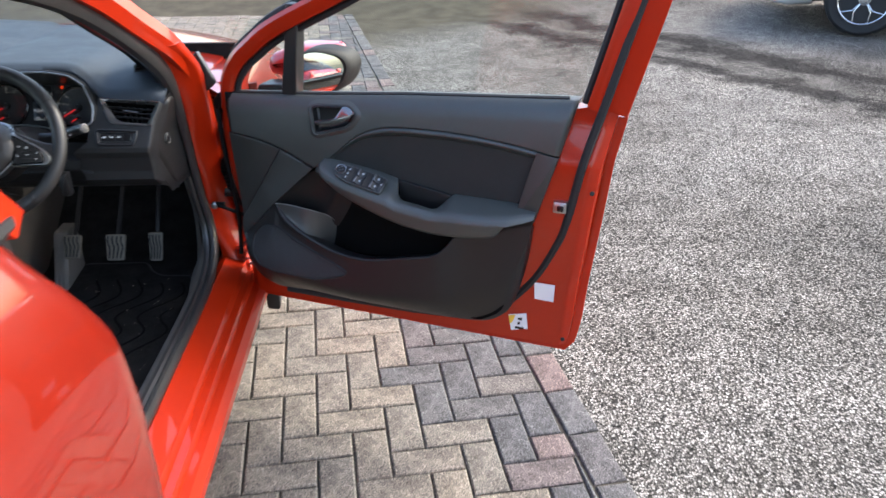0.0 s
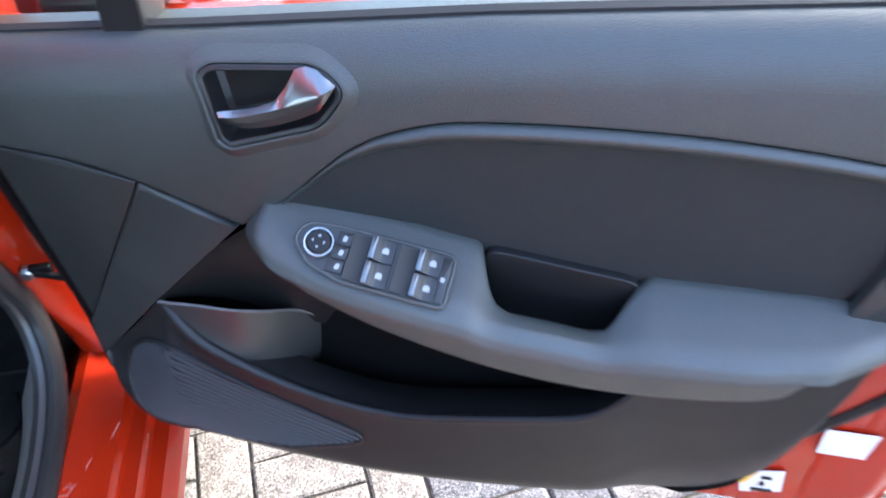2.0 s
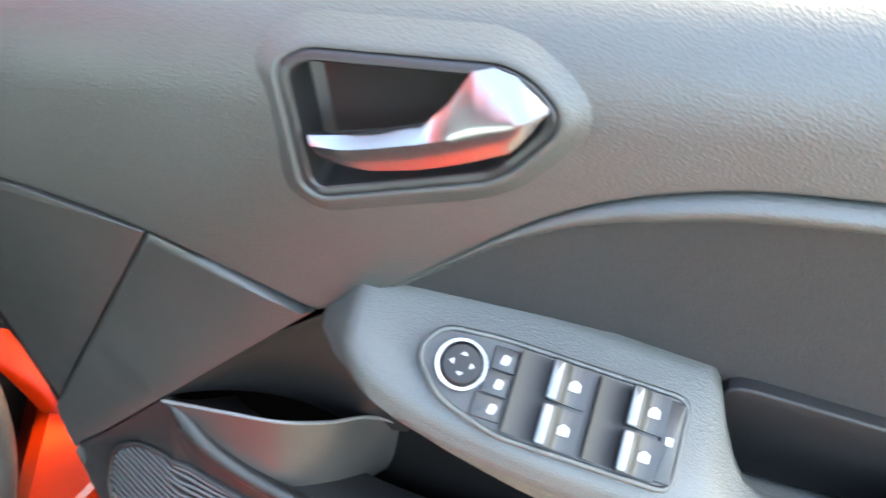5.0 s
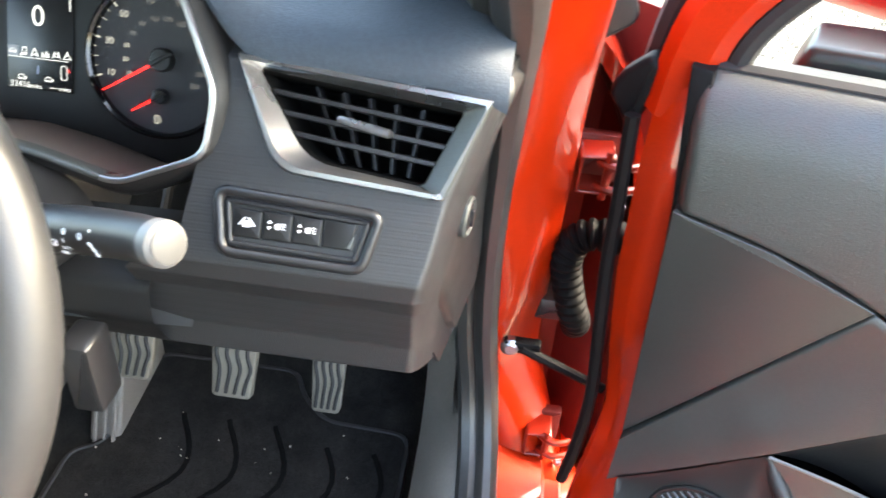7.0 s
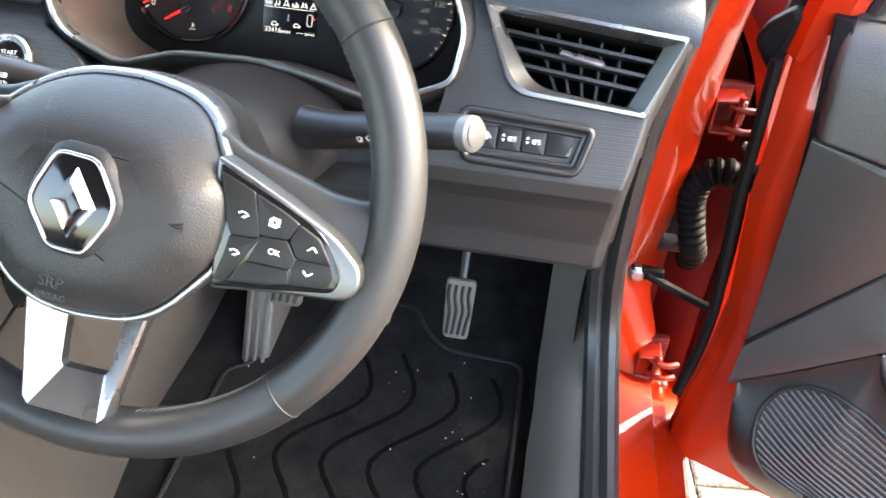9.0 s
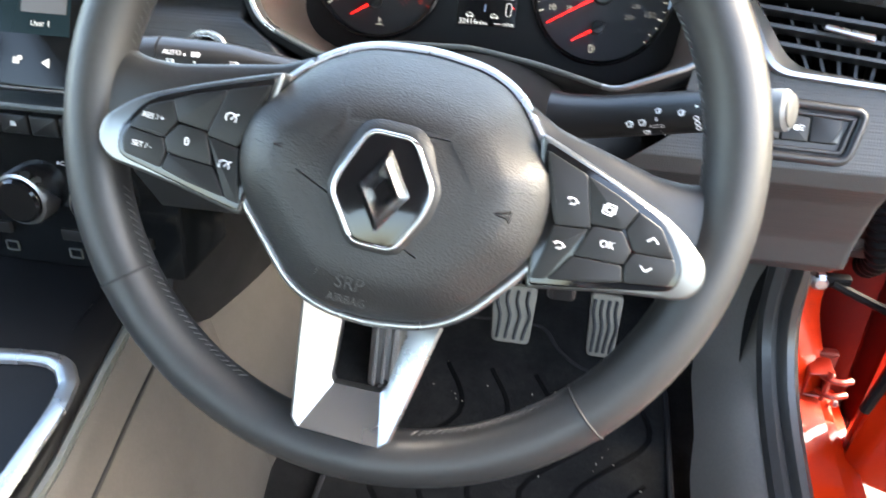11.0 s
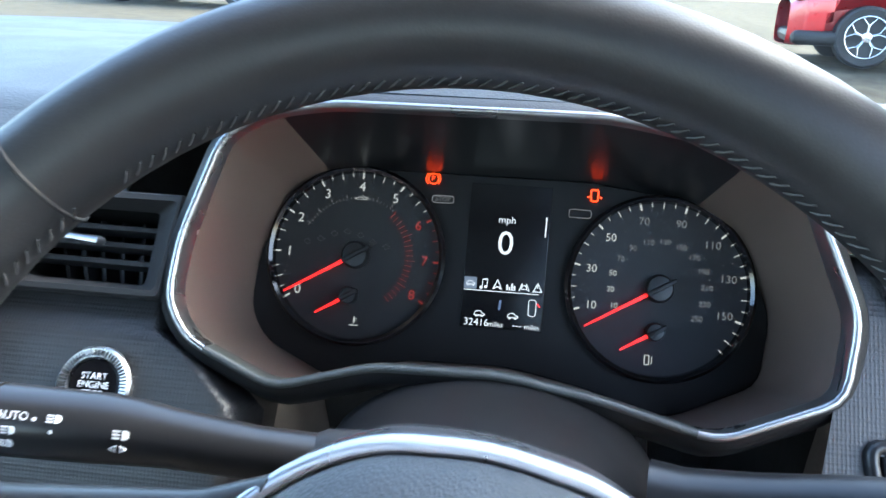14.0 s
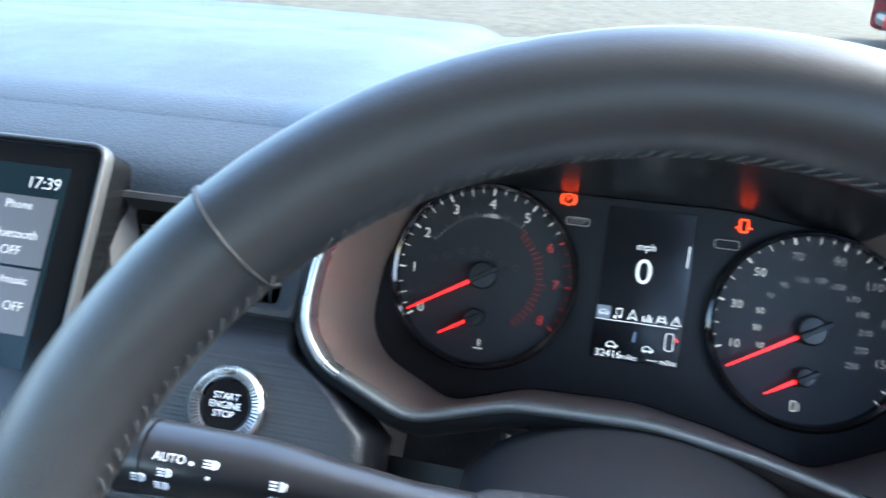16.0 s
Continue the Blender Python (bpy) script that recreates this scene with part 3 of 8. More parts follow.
tube(bm, [Vector((x, 0.03, z)) for x, z in curve_of([(-0.034, 0.46), (-0.028, 0.52), (-0.026, 0.60), (-0.036, 0.70), (-0.042, 0.76), (-0.045, 0.82), (-0.05, 0.90)], 4)], 0.0065, 8)
plate(bm, rounded([(-0.05, 0.943), (-0.038, 0.936), (-0.046, 0.895), (-0.056, 0.878), (-0.078, 0.905), (-0.072, 0.922)], 0.008), -0.045, -0.065, 0.006)
part("front_seal", bm, DARK_RUBBER, door, "black rubber strip on the hinge edge")
# glass, quarter light and mirror
glass = part("door_glass", patch(bmesh.new(), 1, 1, lambda s, t: (0.17 + s * 0.84, 0.052, 0.955 + t * 0.47)), GLASS, door, "clear tinted door glass")
glass.visible_shadow = False
quarter = part("quarter_glass", patch(bmesh.new(), 1, 1, lambda s, t: (0.0 + s * 0.17, 0.052, 0.945 + t * 0.2)), GLASS, door, "small clear quarter glass")
quarter.visible_shadow = False
bm = bmesh.new()
sweep(bm, [(0.0, 0.044, 0.946), (0.25, 0.044, 0.965), (0.5, 0.044, 0.987), (0.91, 0.044, 1.014)], [(-0.006, -0.03), (0.006, -0.03), (0.007, 0.004), (0.0, 0.007), (-0.006, 0.004)], (0, 1, 0))
part("waist_seal", bm, RUBBER, door, "black glass wiping seal")
bm = bmesh.new()
plate(bm, [(0.152, 0.95), (0.196, 0.953), (0.222, 1.19), (0.19, 1.19)], -0.035, -0.075, 0.004)
part("divider_bar", bm, SMOOTH, door, "black quarter-light divider")
bm = bmesh.new()
plate(bm, rounded([(0.04, 0.928), (0.16, 0.935), (0.165, 0.955), (0.12, 0.968), (0.05, 0.962)], 0.008), -0.085, -0.15, 0.01)
part("mirror_sail", bm, SMOOTH, door, "black mirror foot")
MIR = [(0.152, 0.955), (0.175, 0.928), (0.228, 0.925), (0.258, 0.952), (0.272, 1.0), (0.255, 1.036), (0.20, 1.055), (0.158, 1.05)]
bm = bmesh.new()
plate(bm, rounded(MIR, 0.02), lambda x, z: -0.13 - 0.8 * (x - 0.158), lambda x, z: -0.2 - 0.8 * (x - 0.158), rings=[(0, -0.03), (0.002, -0.01), (0.006, -0.002), (0.010, 0), (0.013, -0.002), (0.015, -0.01)])
mirror = part("mirror_housing", bm, RUBBER, door, "black and red mirror housing")
bm = bmesh.new()
mp = inset(rounded(MIR, 0.02), 0.009)
mcx, mcz = sum(q.x for q in mp) / len(mp), sum(q.y for q in mp) / len(mp)


def convex(q, k):
    """The glass bulges like a car mirror and leans up and outwards."""
    x, z = mcx + (q.x - mcx) * k, mcz + (q.y - mcz) * k
    return (x, 0.150 + 0.66 * (x - 0.2) + 0.13 * (z - mcz) + ((x - mcx) ** 2 + (z - mcz) ** 2) / 2.6, z)


loops(bm, [[convex(q, k) for q in mp] for k in (1.0, 0.9, 0.78, 0.64, 0.5, 0.36, 0.22, 0.1, 0.03)], caps=(False, True))
part("mirror_glass", bm, MIRROR, mirror, "convex mirror glass reflecting a parked car and pale sky")
bm = bmesh.new()
plate(bm, rounded([(0.03, 0.963), (0.2, 0.945), (0.24, 0.95), (0.22, 1.05), (0.10, 1.045), (0.03, 1.02), (0.02, 0.985)], 0.02), -0.175, -0.29, 0.035)
part("mirror_cap", bm, RED_PAINT, mirror, "dark red mirror cap")

# trim panels
TOP = [(-0.01, 0.948), (0.25, 0.967), (0.5, 0.989), (0.91, 1.016), (0.94, 1.014)]
LOW = curve_of([(-0.006, 0.851), (0.079, 0.843), (0.156, 0.823), (0.253, 0.779)], 6) + curve_of([(0.256, 0.779), (0.307, 0.816), (0.38, 0.879), (0.444, 0.907), (0.516, 0.916), (0.64, 0.917), (0.744, 0.910), (0.845, 0.896), (0.91, 0.884)], 8)


def upper_w(u, z):
    hi = lerp(TOP, u)
    fall = min(1.0, max(0.0, (z - (hi - 0.05)) / 0.05))
    return 0.004 - 0.028 * (1 - math.sqrt(max(0, 1 - fall * fall))) - 0.018 * max(0.0, (z - hi + 0.14) / 0.14) ** 2


def upper(s, t):
    x0, x1 = 0.003 - 0.014 * t, 0.902 + 0.031 * t
    u = x0 + s * (x1 - x0)
    lo, hi = lerp(LOW, u), lerp(TOP, u)
    z = lo + (hi - lo) * t
    w = upper_w(u, z)
    w -= 0.002 * max(0, 1 - t / 0.03) ** 2 + 0.012 * max(0, 1 - min(s, 1 - s) / 0.012) ** 2
    return (u, -w, z)


HB = [(0.246, 0.943), (0.263, 0.953), (0.364, 0.959), (0.394, 0.936), (0.363, 0.897), (0.270, 0.869), (0.257, 0.877)]
bm = patch(bmesh.new(), 230, 90, upper, (0, 0.03, 0))
cut_ = inset(HB, 0.005)
turn_ = 1 if area2(cut_) > 0 else -1
in_hole = lambda v: all(((cut_[i].x - cut_[i - 1].x) * (v.co.z - cut_[i - 1].y) - (cut_[i].y - cut_[i - 1].y) * (v.co.x - cut_[i - 1].x)) * turn_ > 0 for i in range(len(cut_)))
bmesh.ops.delete(bm, geom=[f for f in bm.faces if all(in_hole(v) for v in f.verts)], context="FACES")
part("upper_trim", bm, TRIM, door, "grained black upper door trim")
base_out = [(0.0, 0.92), (0.5, 0.945), (0.89, 0.955), (0.895, 0.88), (0.845, 0.72), (0.805, 0.5), (0.77, 0.425), (0.71, 0.388), (0.58, 0.378), (0.3, 0.384), (0.13, 0.40), (0.09, 0.44), (0.07, 0.5), (0.06, 0.57), (0.03, 0.64), (0.006, 0.74)]
bm = bmesh.new()
plate(bm, rounded(base_out, 0.02), lambda x, z: -0.036 + 0.026 * max(0, min(1, (x - 0.64) / 0.08)), -0.062, 0.004)
part("trim_backing", bm, SHADE_BLACK, door, "lower trim behind the pocket, shade in its black")
bm = bmesh.new()
plate(bm, rounded([(0.003, 0.8495), (0.079, 0.8415), (0.1555, 0.8215), (0.016, 0.6055)], 0.001), 0.0035, -0.04, 0.0008)
part("front_trim", bm, KICK, door, "grained black front trim panel")
KICK_TOP = [(0.0165, 0.6045), (0.156, 0.8205), (0.2525, 0.7765), (0.275, 0.752), (0.335, 0.70)]
KICK_LOW = [(0.0165, 0.548), (0.03, 0.563), (0.08, 0.615), (0.132, 0.6690), (0.256, 0.7835)]
KICK_OUT = [(0.0165, 0.012), (0.08, 0.015), (0.132, 0.017), (0.2, 0.009), (0.256, 0.003)]


KICK_EDGE = [(0.0165 + 0.2395 * i / 120, lerp(KICK_LOW, 0.0165 + 0.2395 * i / 120)) for i in range(121)]


def kick_face(s, t):
    u = 0.0166 + s * 0.239
    lo, hi = lerp(KICK_LOW, u), max(lerp(KICK_TOP, u), lerp(KICK_LOW, u) + 0.001)
    z = lo + (hi - 0.0006 - lo) * t
    d, k = min(((u - x) ** 2 + (z - y) ** 2, x) for x, y in KICK_EDGE)
    w = 0.0035 + lerp(KICK_OUT, k) * math.exp(-(d / 0.0022)) - 0.002 * max(0, 1 - (1 - t) / 0.02) ** 2
    return (u, -w, z)


part("kick_trim", patch(bmesh.new(), 60, 30, kick_face, (0, 0.02, 0)), KICK, door, "dark trim panel below the seam", 50)
# hollow between the kick trim's rear edge, the armrest's nose and the pocket
HOLLOW_EDGE = spline([(0.262, 0.004, 0.780), (0.225, 0.0085, 0.7535), (0.18, 0.0145, 0.7125), (0.1325, 0.0195, 0.6685)], 8)
HOLLOW_BACK = spline([(0.345, -0.03, 0.757), (0.345, -0.034, 0.70), (0.335, -0.038, 0.645), (0.31, -0.04, 0.592)], 8)


def hollow(s, t):
    k = t * (len(HOLLOW_EDGE) - 1)
    i = min(int(k), len(HOLLOW_EDGE) - 2)
    a, b = HOLLOW_EDGE[i].lerp(HOLLOW_EDGE[i + 1], k - i), HOLLOW_BACK[i].lerp(HOLLOW_BACK[i + 1], k - i)
    u, w, z = a.lerp(b, s)
    return (u, -(w - 0.016 * math.sin(math.pi * min(1, s * 1.5)) ** 0.7), z)


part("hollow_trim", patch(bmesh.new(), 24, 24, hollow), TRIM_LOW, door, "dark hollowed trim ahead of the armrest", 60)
EDGE_RUN = [(-0.012, 0.95), (-0.005, 0.91), (0.004, 0.85), (0.014, 0.744), (0.022, 0.627), (0.032, 0.545)]
# Added dark strip that stands for the shaded groove beside the trim
bm = bmesh.new()
plate(bm, [(x - 0.005, z) for x, z in EDGE_RUN] + [(x + 0.012, z) for x, z in EDGE_RUN[::-1]], lambda x, z: lerp([(0.54, 0.004), (0.66, -0.006), (0.9, -0.010), (0.96, -0.03)], z), -0.05, 0.002)
part("trim_gap_strip", bm, DARK_RUBBER, door, "black strip added for the shaded gap at the trim's front edge")
# cloth insert with its piping
DEEP = curve_of([(0.266, 0.0), (0.30, 0.04), (0.35, 0.3), (0.42, 0.85), (0.47, 1.0), (0.86, 1.0)], 6)


def insert(s, t):
    x1 = 0.818 + 0.041 * t
    u = 0.266 + s * (x1 - 0.266)
    hi, lo = lerp(LOW, u) - 0.003, lerp([(0.266, 0.776), (0.29, 0.785), (0.5, 0.70), (0.63, 0.69), (0.80, 0.70)], u)
    z = lo + (hi - lo) * t
    return (u, 0.001 + 0.009 * lerp(DEEP, u) + 0.004 * (1 - t), z)


def lip(s, t):
    u = 0.268 + s * 0.58
    d = lerp(DEEP, u)
    z = lerp(LOW, u) - 0.001 - t * (0.004 + 0.021 * d)
    w = 0.001 + 0.0075 * d * math.sin(math.pi * min(1, t * 1.25) ** 0.8) - (0.0015 + 0.0105 * d) * t ** 1.6
    return (u, -w, z)


part("cloth_insert", patch(bmesh.new(), 70, 20, insert, (0, 0.02, 0)), CLOTH, door, "charcoal cloth door insert")
part("insert_lip", patch(bmesh.new(), 90, 14, lip, (0, 0.014, 0)), TRIM, door, "soft rolled lip over the insert", 60)
bm = bmesh.new()
plate(bm, rounded([(0.848, 0.8925), (0.9015, 0.8825), (0.850, 0.706), (0.797, 0.700)], 0.002), 0.001, -0.04, 0.0015)
part("end_trim", bm, KICK, door, "grained black end trim")

# armrest: section A (inner top), B (front edge), C (bottom), D (under side)
ARM_TOP = [(0.258, 0.781), (0.286, 0.8175)] + curve_of([(0.288, 0.8185), (0.31, 0.8145), (0.40, 0.797), (0.49, 0.776), (0.56, 0.765), (0.63, 0.754), (0.72, 0.752), (0.80, 0.750), (0.855, 0.743)], 6)
ARM_BOT = curve_of([(0.262, 0.775), (0.285, 0.766), (0.311, 0.757), (0.352, 0.736), (0.43, 0.704), (0.508, 0.678), (0.586, 0.664), (0.66, 0.662), (0.735, 0.669), (0.765, 0.675)], 6) + [(0.786, 0.705), (0.80, 0.718), (0.855, 0.728)]
ARM_W = curve_of([(0.262, 0.012), (0.285, 0.04), (0.31, 0.056), (0.36, 0.066), (0.45, 0.07), (0.70, 0.064), (0.76, 0.058)], 6) + [(0.796, 0.053), (0.802, 0.049), (0.855, 0.020)]
DIP = [(0.488, 0.0), (0.496, 0.5), (0.506, 0.9), (0.52, 1.0), (0.595, 1.0), (0.61, 0.9), (0.632, 0.25), (0.645, 0.0)]


def armrest(s, t):
    u = 0.262 + s * 0.593
    zt, zb, we, dip = lerp(ARM_TOP, u), lerp(ARM_BOT, u), lerp(ARM_W, u), lerp(DIP, u)
    slope = 0.5
    a = (-0.02 + 0.056 * dip, zt - 0.034 * dip)
    a0 = (a[0], a[1] - 0.06 * dip)
    e = (we, zt - slope * we - 0.008 * dip)
    r = min(0.016, we * 0.5)
    pts = [a0, a, (a[0] + 0.004, a[1] + 0.001), (a[0] + (e[0] - r - a[0]) * 0.5, a[1] + (e[1] + slope * r - a[1]) * 0.5 + 0.001), (e[0] - r, e[1] + slope * r), (e[0] - r * 0.35, e[1] + slope * r * 0.1), (e[0], e[1] - r * 0.7), (e[0] - 0.003, (e[1] + zb) / 2), (e[0] - 0.008, zb + 0.008), (e[0] - 0.016, zb), (e[0] * 0.5, zb + 0.004), (-0.02, zb + 0.012)]
    k = t * (len(pts) - 1)
    i = min(int(k), len(pts) - 2)
    f = k - i
    w, z = (pts[i][j] + (pts[i + 1][j] - pts[i][j]) * f for j in (0, 1))
    return (u, -w, z)


armrest_ob = part("armrest", patch(bmesh.new(), 96, 33, armrest), ARM, door, "soft grey-black armrest with a pull cup", 60)
bm = bmesh.new()
plate(bm, rounded([(0.49, 0.775), (0.50, 0.69), (0.62, 0.68), (0.64, 0.75)], 0.02), -0.004, -0.03, 0.002)
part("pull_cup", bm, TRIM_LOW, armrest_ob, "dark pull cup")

# lower door with pocket
LIP = curve_of([(0.026, 0.561), (0.08, 0.612), (0.132, 0.667)], 6) + curve_of([(0.1325, 0.6672), (0.146, 0.648), (0.172, 0.622), (0.21, 0.599), (0.28, 0.567), (0.34, 0.551), (0.39, 0.547), (0.43, 0.551), (0.53, 0.572), (0.597, 0.588), (0.63, 0.614), (0.652, 0.645), (0.668, 0.658), (0.72, 0.668), (0.80, 0.70), (0.85, 0.715)], 6)
FOOT = [(0.026, 0.560), (0.030, 0.51)] + curve_of([(0.0305, 0.505), (0.042, 0.455), (0.058, 0.42), (0.09, 0.393), (0.14, 0.381), (0.3, 0.378), (0.58, 0.372), (0.71, 0.38), (0.765, 0.405), (0.80, 0.45), (0.83, 0.56), (0.85, 0.70)], 6)
OUTW = curve_of([(0.026, 0.018), (0.08, 0.019), (0.132, 0.021), (0.17, 0.034), (0.25, 0.041), (0.45, 0.043), (0.60, 0.038), (0.68, 0.02), (0.78, 0.008), (0.85, 0.004)], 6)
BULGE = curve_of([(0.026, 0.024), (0.045, 0.042), (0.08, 0.053), (0.16, 0.056), (0.30, 0.054), (0.45, 0.049), (0.60, 0.038), (0.68, 0.02), (0.78, 0.008), (0.85, 0.004)], 6)
TUCK = [(0.026, 0.012), (0.06, 0.0), (0.14, -0.02), (0.2, -0.03)]


def lower_w(u, k):
    """How far the lower trim stands out, k of the way from its foot to the pocket's lip."""
    full, lip = lerp(BULGE, u), lerp(OUTW, u)
    if k < 0.45:
        tuck = lerp(TUCK, u)
        return tuck + (full - tuck) * math.sin(k / 0.45 * math.pi / 2) ** 0.8
    f = (k - 0.45) / 0.55
    return full + (lip - full) * f * f * (3 - 2 * f)



def lower(s, t):
    u = 0.0262 + s * 0.8228
    lo, hi, top = lerp(FOOT, u), lerp(LIP, u), lerp(OUTW, u)
    z = lo + (hi - lo) * min(t / 0.9, 1)
    w = lower_w(u, min(t / 0.9, 1))
    if t > 0.9:
        k = (t - 0.9) / 0.1
        w -= 0.05 * k * lerp([(0.13, 0), (0.16, 1), (0.6, 1), (0.68, 0)], u)
        z += 0.004 * math.sin(k * math.pi) - 0.012 * k
    return (u, -w, z)


pocket = part("pocket_front", patch(bmesh.new(), 220, 80, lower, (0, 0.004, 0)), POCKET, door, "black lower door trim with an open pocket", 60)


CUP_A = spline([(0.134, -0.0205, 0.6675), (0.18, -0.019, 0.667), (0.218, -0.014, 0.661), (0.248, 0.0, 0.650), (0.272, 0.022, 0.632), (0.298, 0.040, 0.60)], 6)
CUP_B = spline([(0.144, -0.029, 0.646), (0.175, -0.034, 0.615), (0.212, -0.033, 0.594), (0.24, -0.016, 0.572), (0.262, 0.01, 0.55), (0.28, 0.045, 0.525)], 6)


def cup(s, t):
    i = min(int(t * 30), 29)
    f = t * 30 - i
    a, b = CUP_A[i].lerp(CUP_A[i + 1], f), CUP_B[i].lerp(CUP_B[i + 1], f)
    return a.lerp(b, s) + Vector((0.003, 0.002, -0.008)) * math.sin(math.pi * s)


part("pocket_liner", patch(bmesh.new(), 16, 30, cup), LINER, pocket, "grey sloping liner in the pocket's front end")
part("pocket_rim", tube(bmesh.new(), [q + Vector((0, -0.001, 0.001)) for q in CUP_A], 0.0015, 8), RIM_GREY, pocket, "thin rim of the pocket")
RIM_RUN = [q for q in curve_of([(0.1335, 0.666), (0.146, 0.648), (0.172, 0.622), (0.21, 0.599), (0.28, 0.567), (0.34, 0.551), (0.39, 0.547), (0.43, 0.551), (0.53, 0.572), (0.597, 0.588), (0.63, 0.614), (0.652, 0.645)], 6)]
part("pocket_lip", tube(bmesh.new(), [Vector((x, -lerp(OUTW, x) + 0.0045, z)) for x, z in RIM_RUN], [lerp([(0.13, 0.003), (0.15, 0.0075), (0.22, 0.007), (0.35, 0.0055), (0.6, 0.005), (0.66, 0.003)], x) for x, z in RIM_RUN], 12, up=(0, 1, 0)), POCKET, pocket, "rounded lip of the pocket", 70)
# loudspeaker grille: framed field of slanted slats
GRILLE = rounded([(0.056, 0.545), (0.066, 0.578), (0.092, 0.600), (0.125, 0.606), (0.155, 0.597), (0.21, 0.570), (0.345, 0.511), (0.352, 0.500), (0.335, 0.490), (0.26, 0.470), (0.13, 0.470), (0.085, 0.484), (0.064, 0.51)], 0.012)


def on_lower(u, z, lift):
    lo, hi, top = lerp(FOOT, u), lerp(LIP, u), lerp(OUTW, u)
    k = max(0, min(1, (z - lo) / (hi - lo)))
    return Vector((u, -lower_w(u, k) - lift, z))


grille = part("grille_frame", tube(bmesh.new(), [on_lower(q.x, q.y, 0.001) for q in GRILLE], 0.0026, 8, True), POCKET, pocket, "raised grille frame")
gp = inset(GRILLE, 0.003)
GD = Vector((0.74, -0.30)).normalized()
GN = Vector((-GD.y, GD.x))
for k in range(44):
    c = Vector((0.19, 0.53)) + GN * (k - 22) * 0.0062
    hits = []
    for i in range(len(gp)):
        a, b = gp[i - 1], gp[i]
        da, db = (a - c).dot(GN), (b - c).dot(GN)
        if da * db < 0:
            hits.append((a.lerp(b, da / (da - db)) - c).dot(GD))
    if len(hits) < 2 or max(hits) - min(hits) < 0.02:
        continue
    bm = bmesh.new()
    run = [c + GD * (min(hits) + (max(hits) - min(hits)) * i / 16) for i in range(17)]
    tube(bm, [on_lower(q.x, q.y, 0.0011) for q in run], 0.0015, 6, up=(0, 1, 0))
    part("grille_slat", bm, SLAT, grille)
# inner handle
HB_R = [0.014, 0.016, 0.018, 0.022, 0.018, 0.014, 0.012]


def surround(steps, cap=False):
    """Rings round the handle: (inset, height over the trim)."""
    rows = []
    for d, h in steps:
        rows.append([(q.x, -(upper_w(q.x, q.y) + h), q.y) for q in rounded(inset(HB, d), [max(r - d * 0.7, 0.004) for r in HB_R], 6)])
    bm = bmesh.new()
    loops(bm, rows, caps=(False, cap))
    return bm


bezel = part("handle_bezel", surround([(-0.009, -0.001), (-0.006, 0.0004), (-0.003, 0.0017), (0.0, 0.0033), (0.002, 0.0042), (0.0035, 0.0044), (0.0045, 0.0038), (0.005, 0.001)]), TRIM, door, "soft grained swell round the handle", 70)
part("bezel_ring", surround([(0.0052, 0.001), (0.0054, 0.0034), (0.0062, 0.004), (0.0092, 0.0036), (0.0102, 0.0026), (0.0106, 0.001)]), SMOOTH, bezel, "smooth inner ring")
part("handle_recess", surround([(0.0104, 0.0026), (0.011, -0.006), (0.013, -0.016), (0.018, -0.02)], True), RECESS, bezel, "dark handle recess")


LEV_TOP = [(0.266, 0.9085), (0.30, 0.9165), (0.322, 0.923), (0.334, 0.936), (0.343, 0.950), (0.352, 0.9525), (0.362, 0.9505), (0.377, 0.940)]
LEV_MID = [(0.268, 0.9055), (0.30, 0.913), (0.322, 0.919), (0.334, 0.923), (0.345, 0.927), (0.352, 0.930), (0.362, 0.934), (0.3775, 0.9395)]
LEV_LOW = [(0.272, 0.9005), (0.30, 0.9005), (0.322, 0.905), (0.334, 0.909), (0.345, 0.913), (0.352, 0.916), (0.363, 0.921), (0.377, 0.9385)]


def lever(s, t):
    k = s * 7
    i = min(int(k), 6)
    f = k - i
    rowp = lambda r: Vector(r[i]).lerp(Vector(r[i + 1]), f)
    a, b, c = rowp(LEV_TOP), rowp(LEV_MID), rowp(LEV_LOW)
    ends = min(1, min(s, 1 - s) / 0.08)
    ring = [(a, 0.004), (a, 0.0095), (a.lerp(b, 0.5), 0.0143), (b, 0.019), (b.lerp(c, 0.5), 0.0186), (c, 0.0172), (c, 0.004)]
    k2 = t * 6
    j = min(int(k2), 5)
    g = k2 - j
    p = ring[j][0].lerp(ring[j + 1][0], g)
    w = ring[j][1] + (ring[j + 1][1] - ring[j][1]) * g
    return (p.x, -(upper_w(p.x, p.y) + 0.001 + (w - 0.004) * 0.72 * (0.5 + 0.5 * ends)), p.y)


part("handle_lever", patch(bmesh.new(), 28, 18, lever), LEVER, door, "satin chrome inner door handle", 25)
# latch, plug, stickers, clips
bm = bmesh.new()
box(bm, (0.912, 0.012, 0.757), (0.034, 0.02, 0.03), 0.004)
latch = part("latch", bm, STEEL, door, "zinc door latch")
bm = bmesh.new()
box(bm, (0.914, 0.001, 0.756), (0.016, 0.008, 0.014), 0.002)
part("latch_slot", bm, GLOSS, latch, "dark latch slot")


def on_shell(pts, lift):
    return [(u, -(shell_w(z) + lift), z) for u, z in pts]


def sheet(name, pts, lift, material, parent, label=""):
    bm = bmesh.new()
    f = [bm.verts.new(q) for q in on_shell(pts, lift)]
    b = [bm.verts.new(q) for q in on_shell(pts, lift - 0.0006)]
    bm.faces.new(f), bm.faces.new(b[::-1])
    for i in range(len(f)):
        j = (i + 1) % len(f)
        bm.faces.new((f[i], b[i], b[j], f[j]))
    return part(name, bm, material, parent, label)


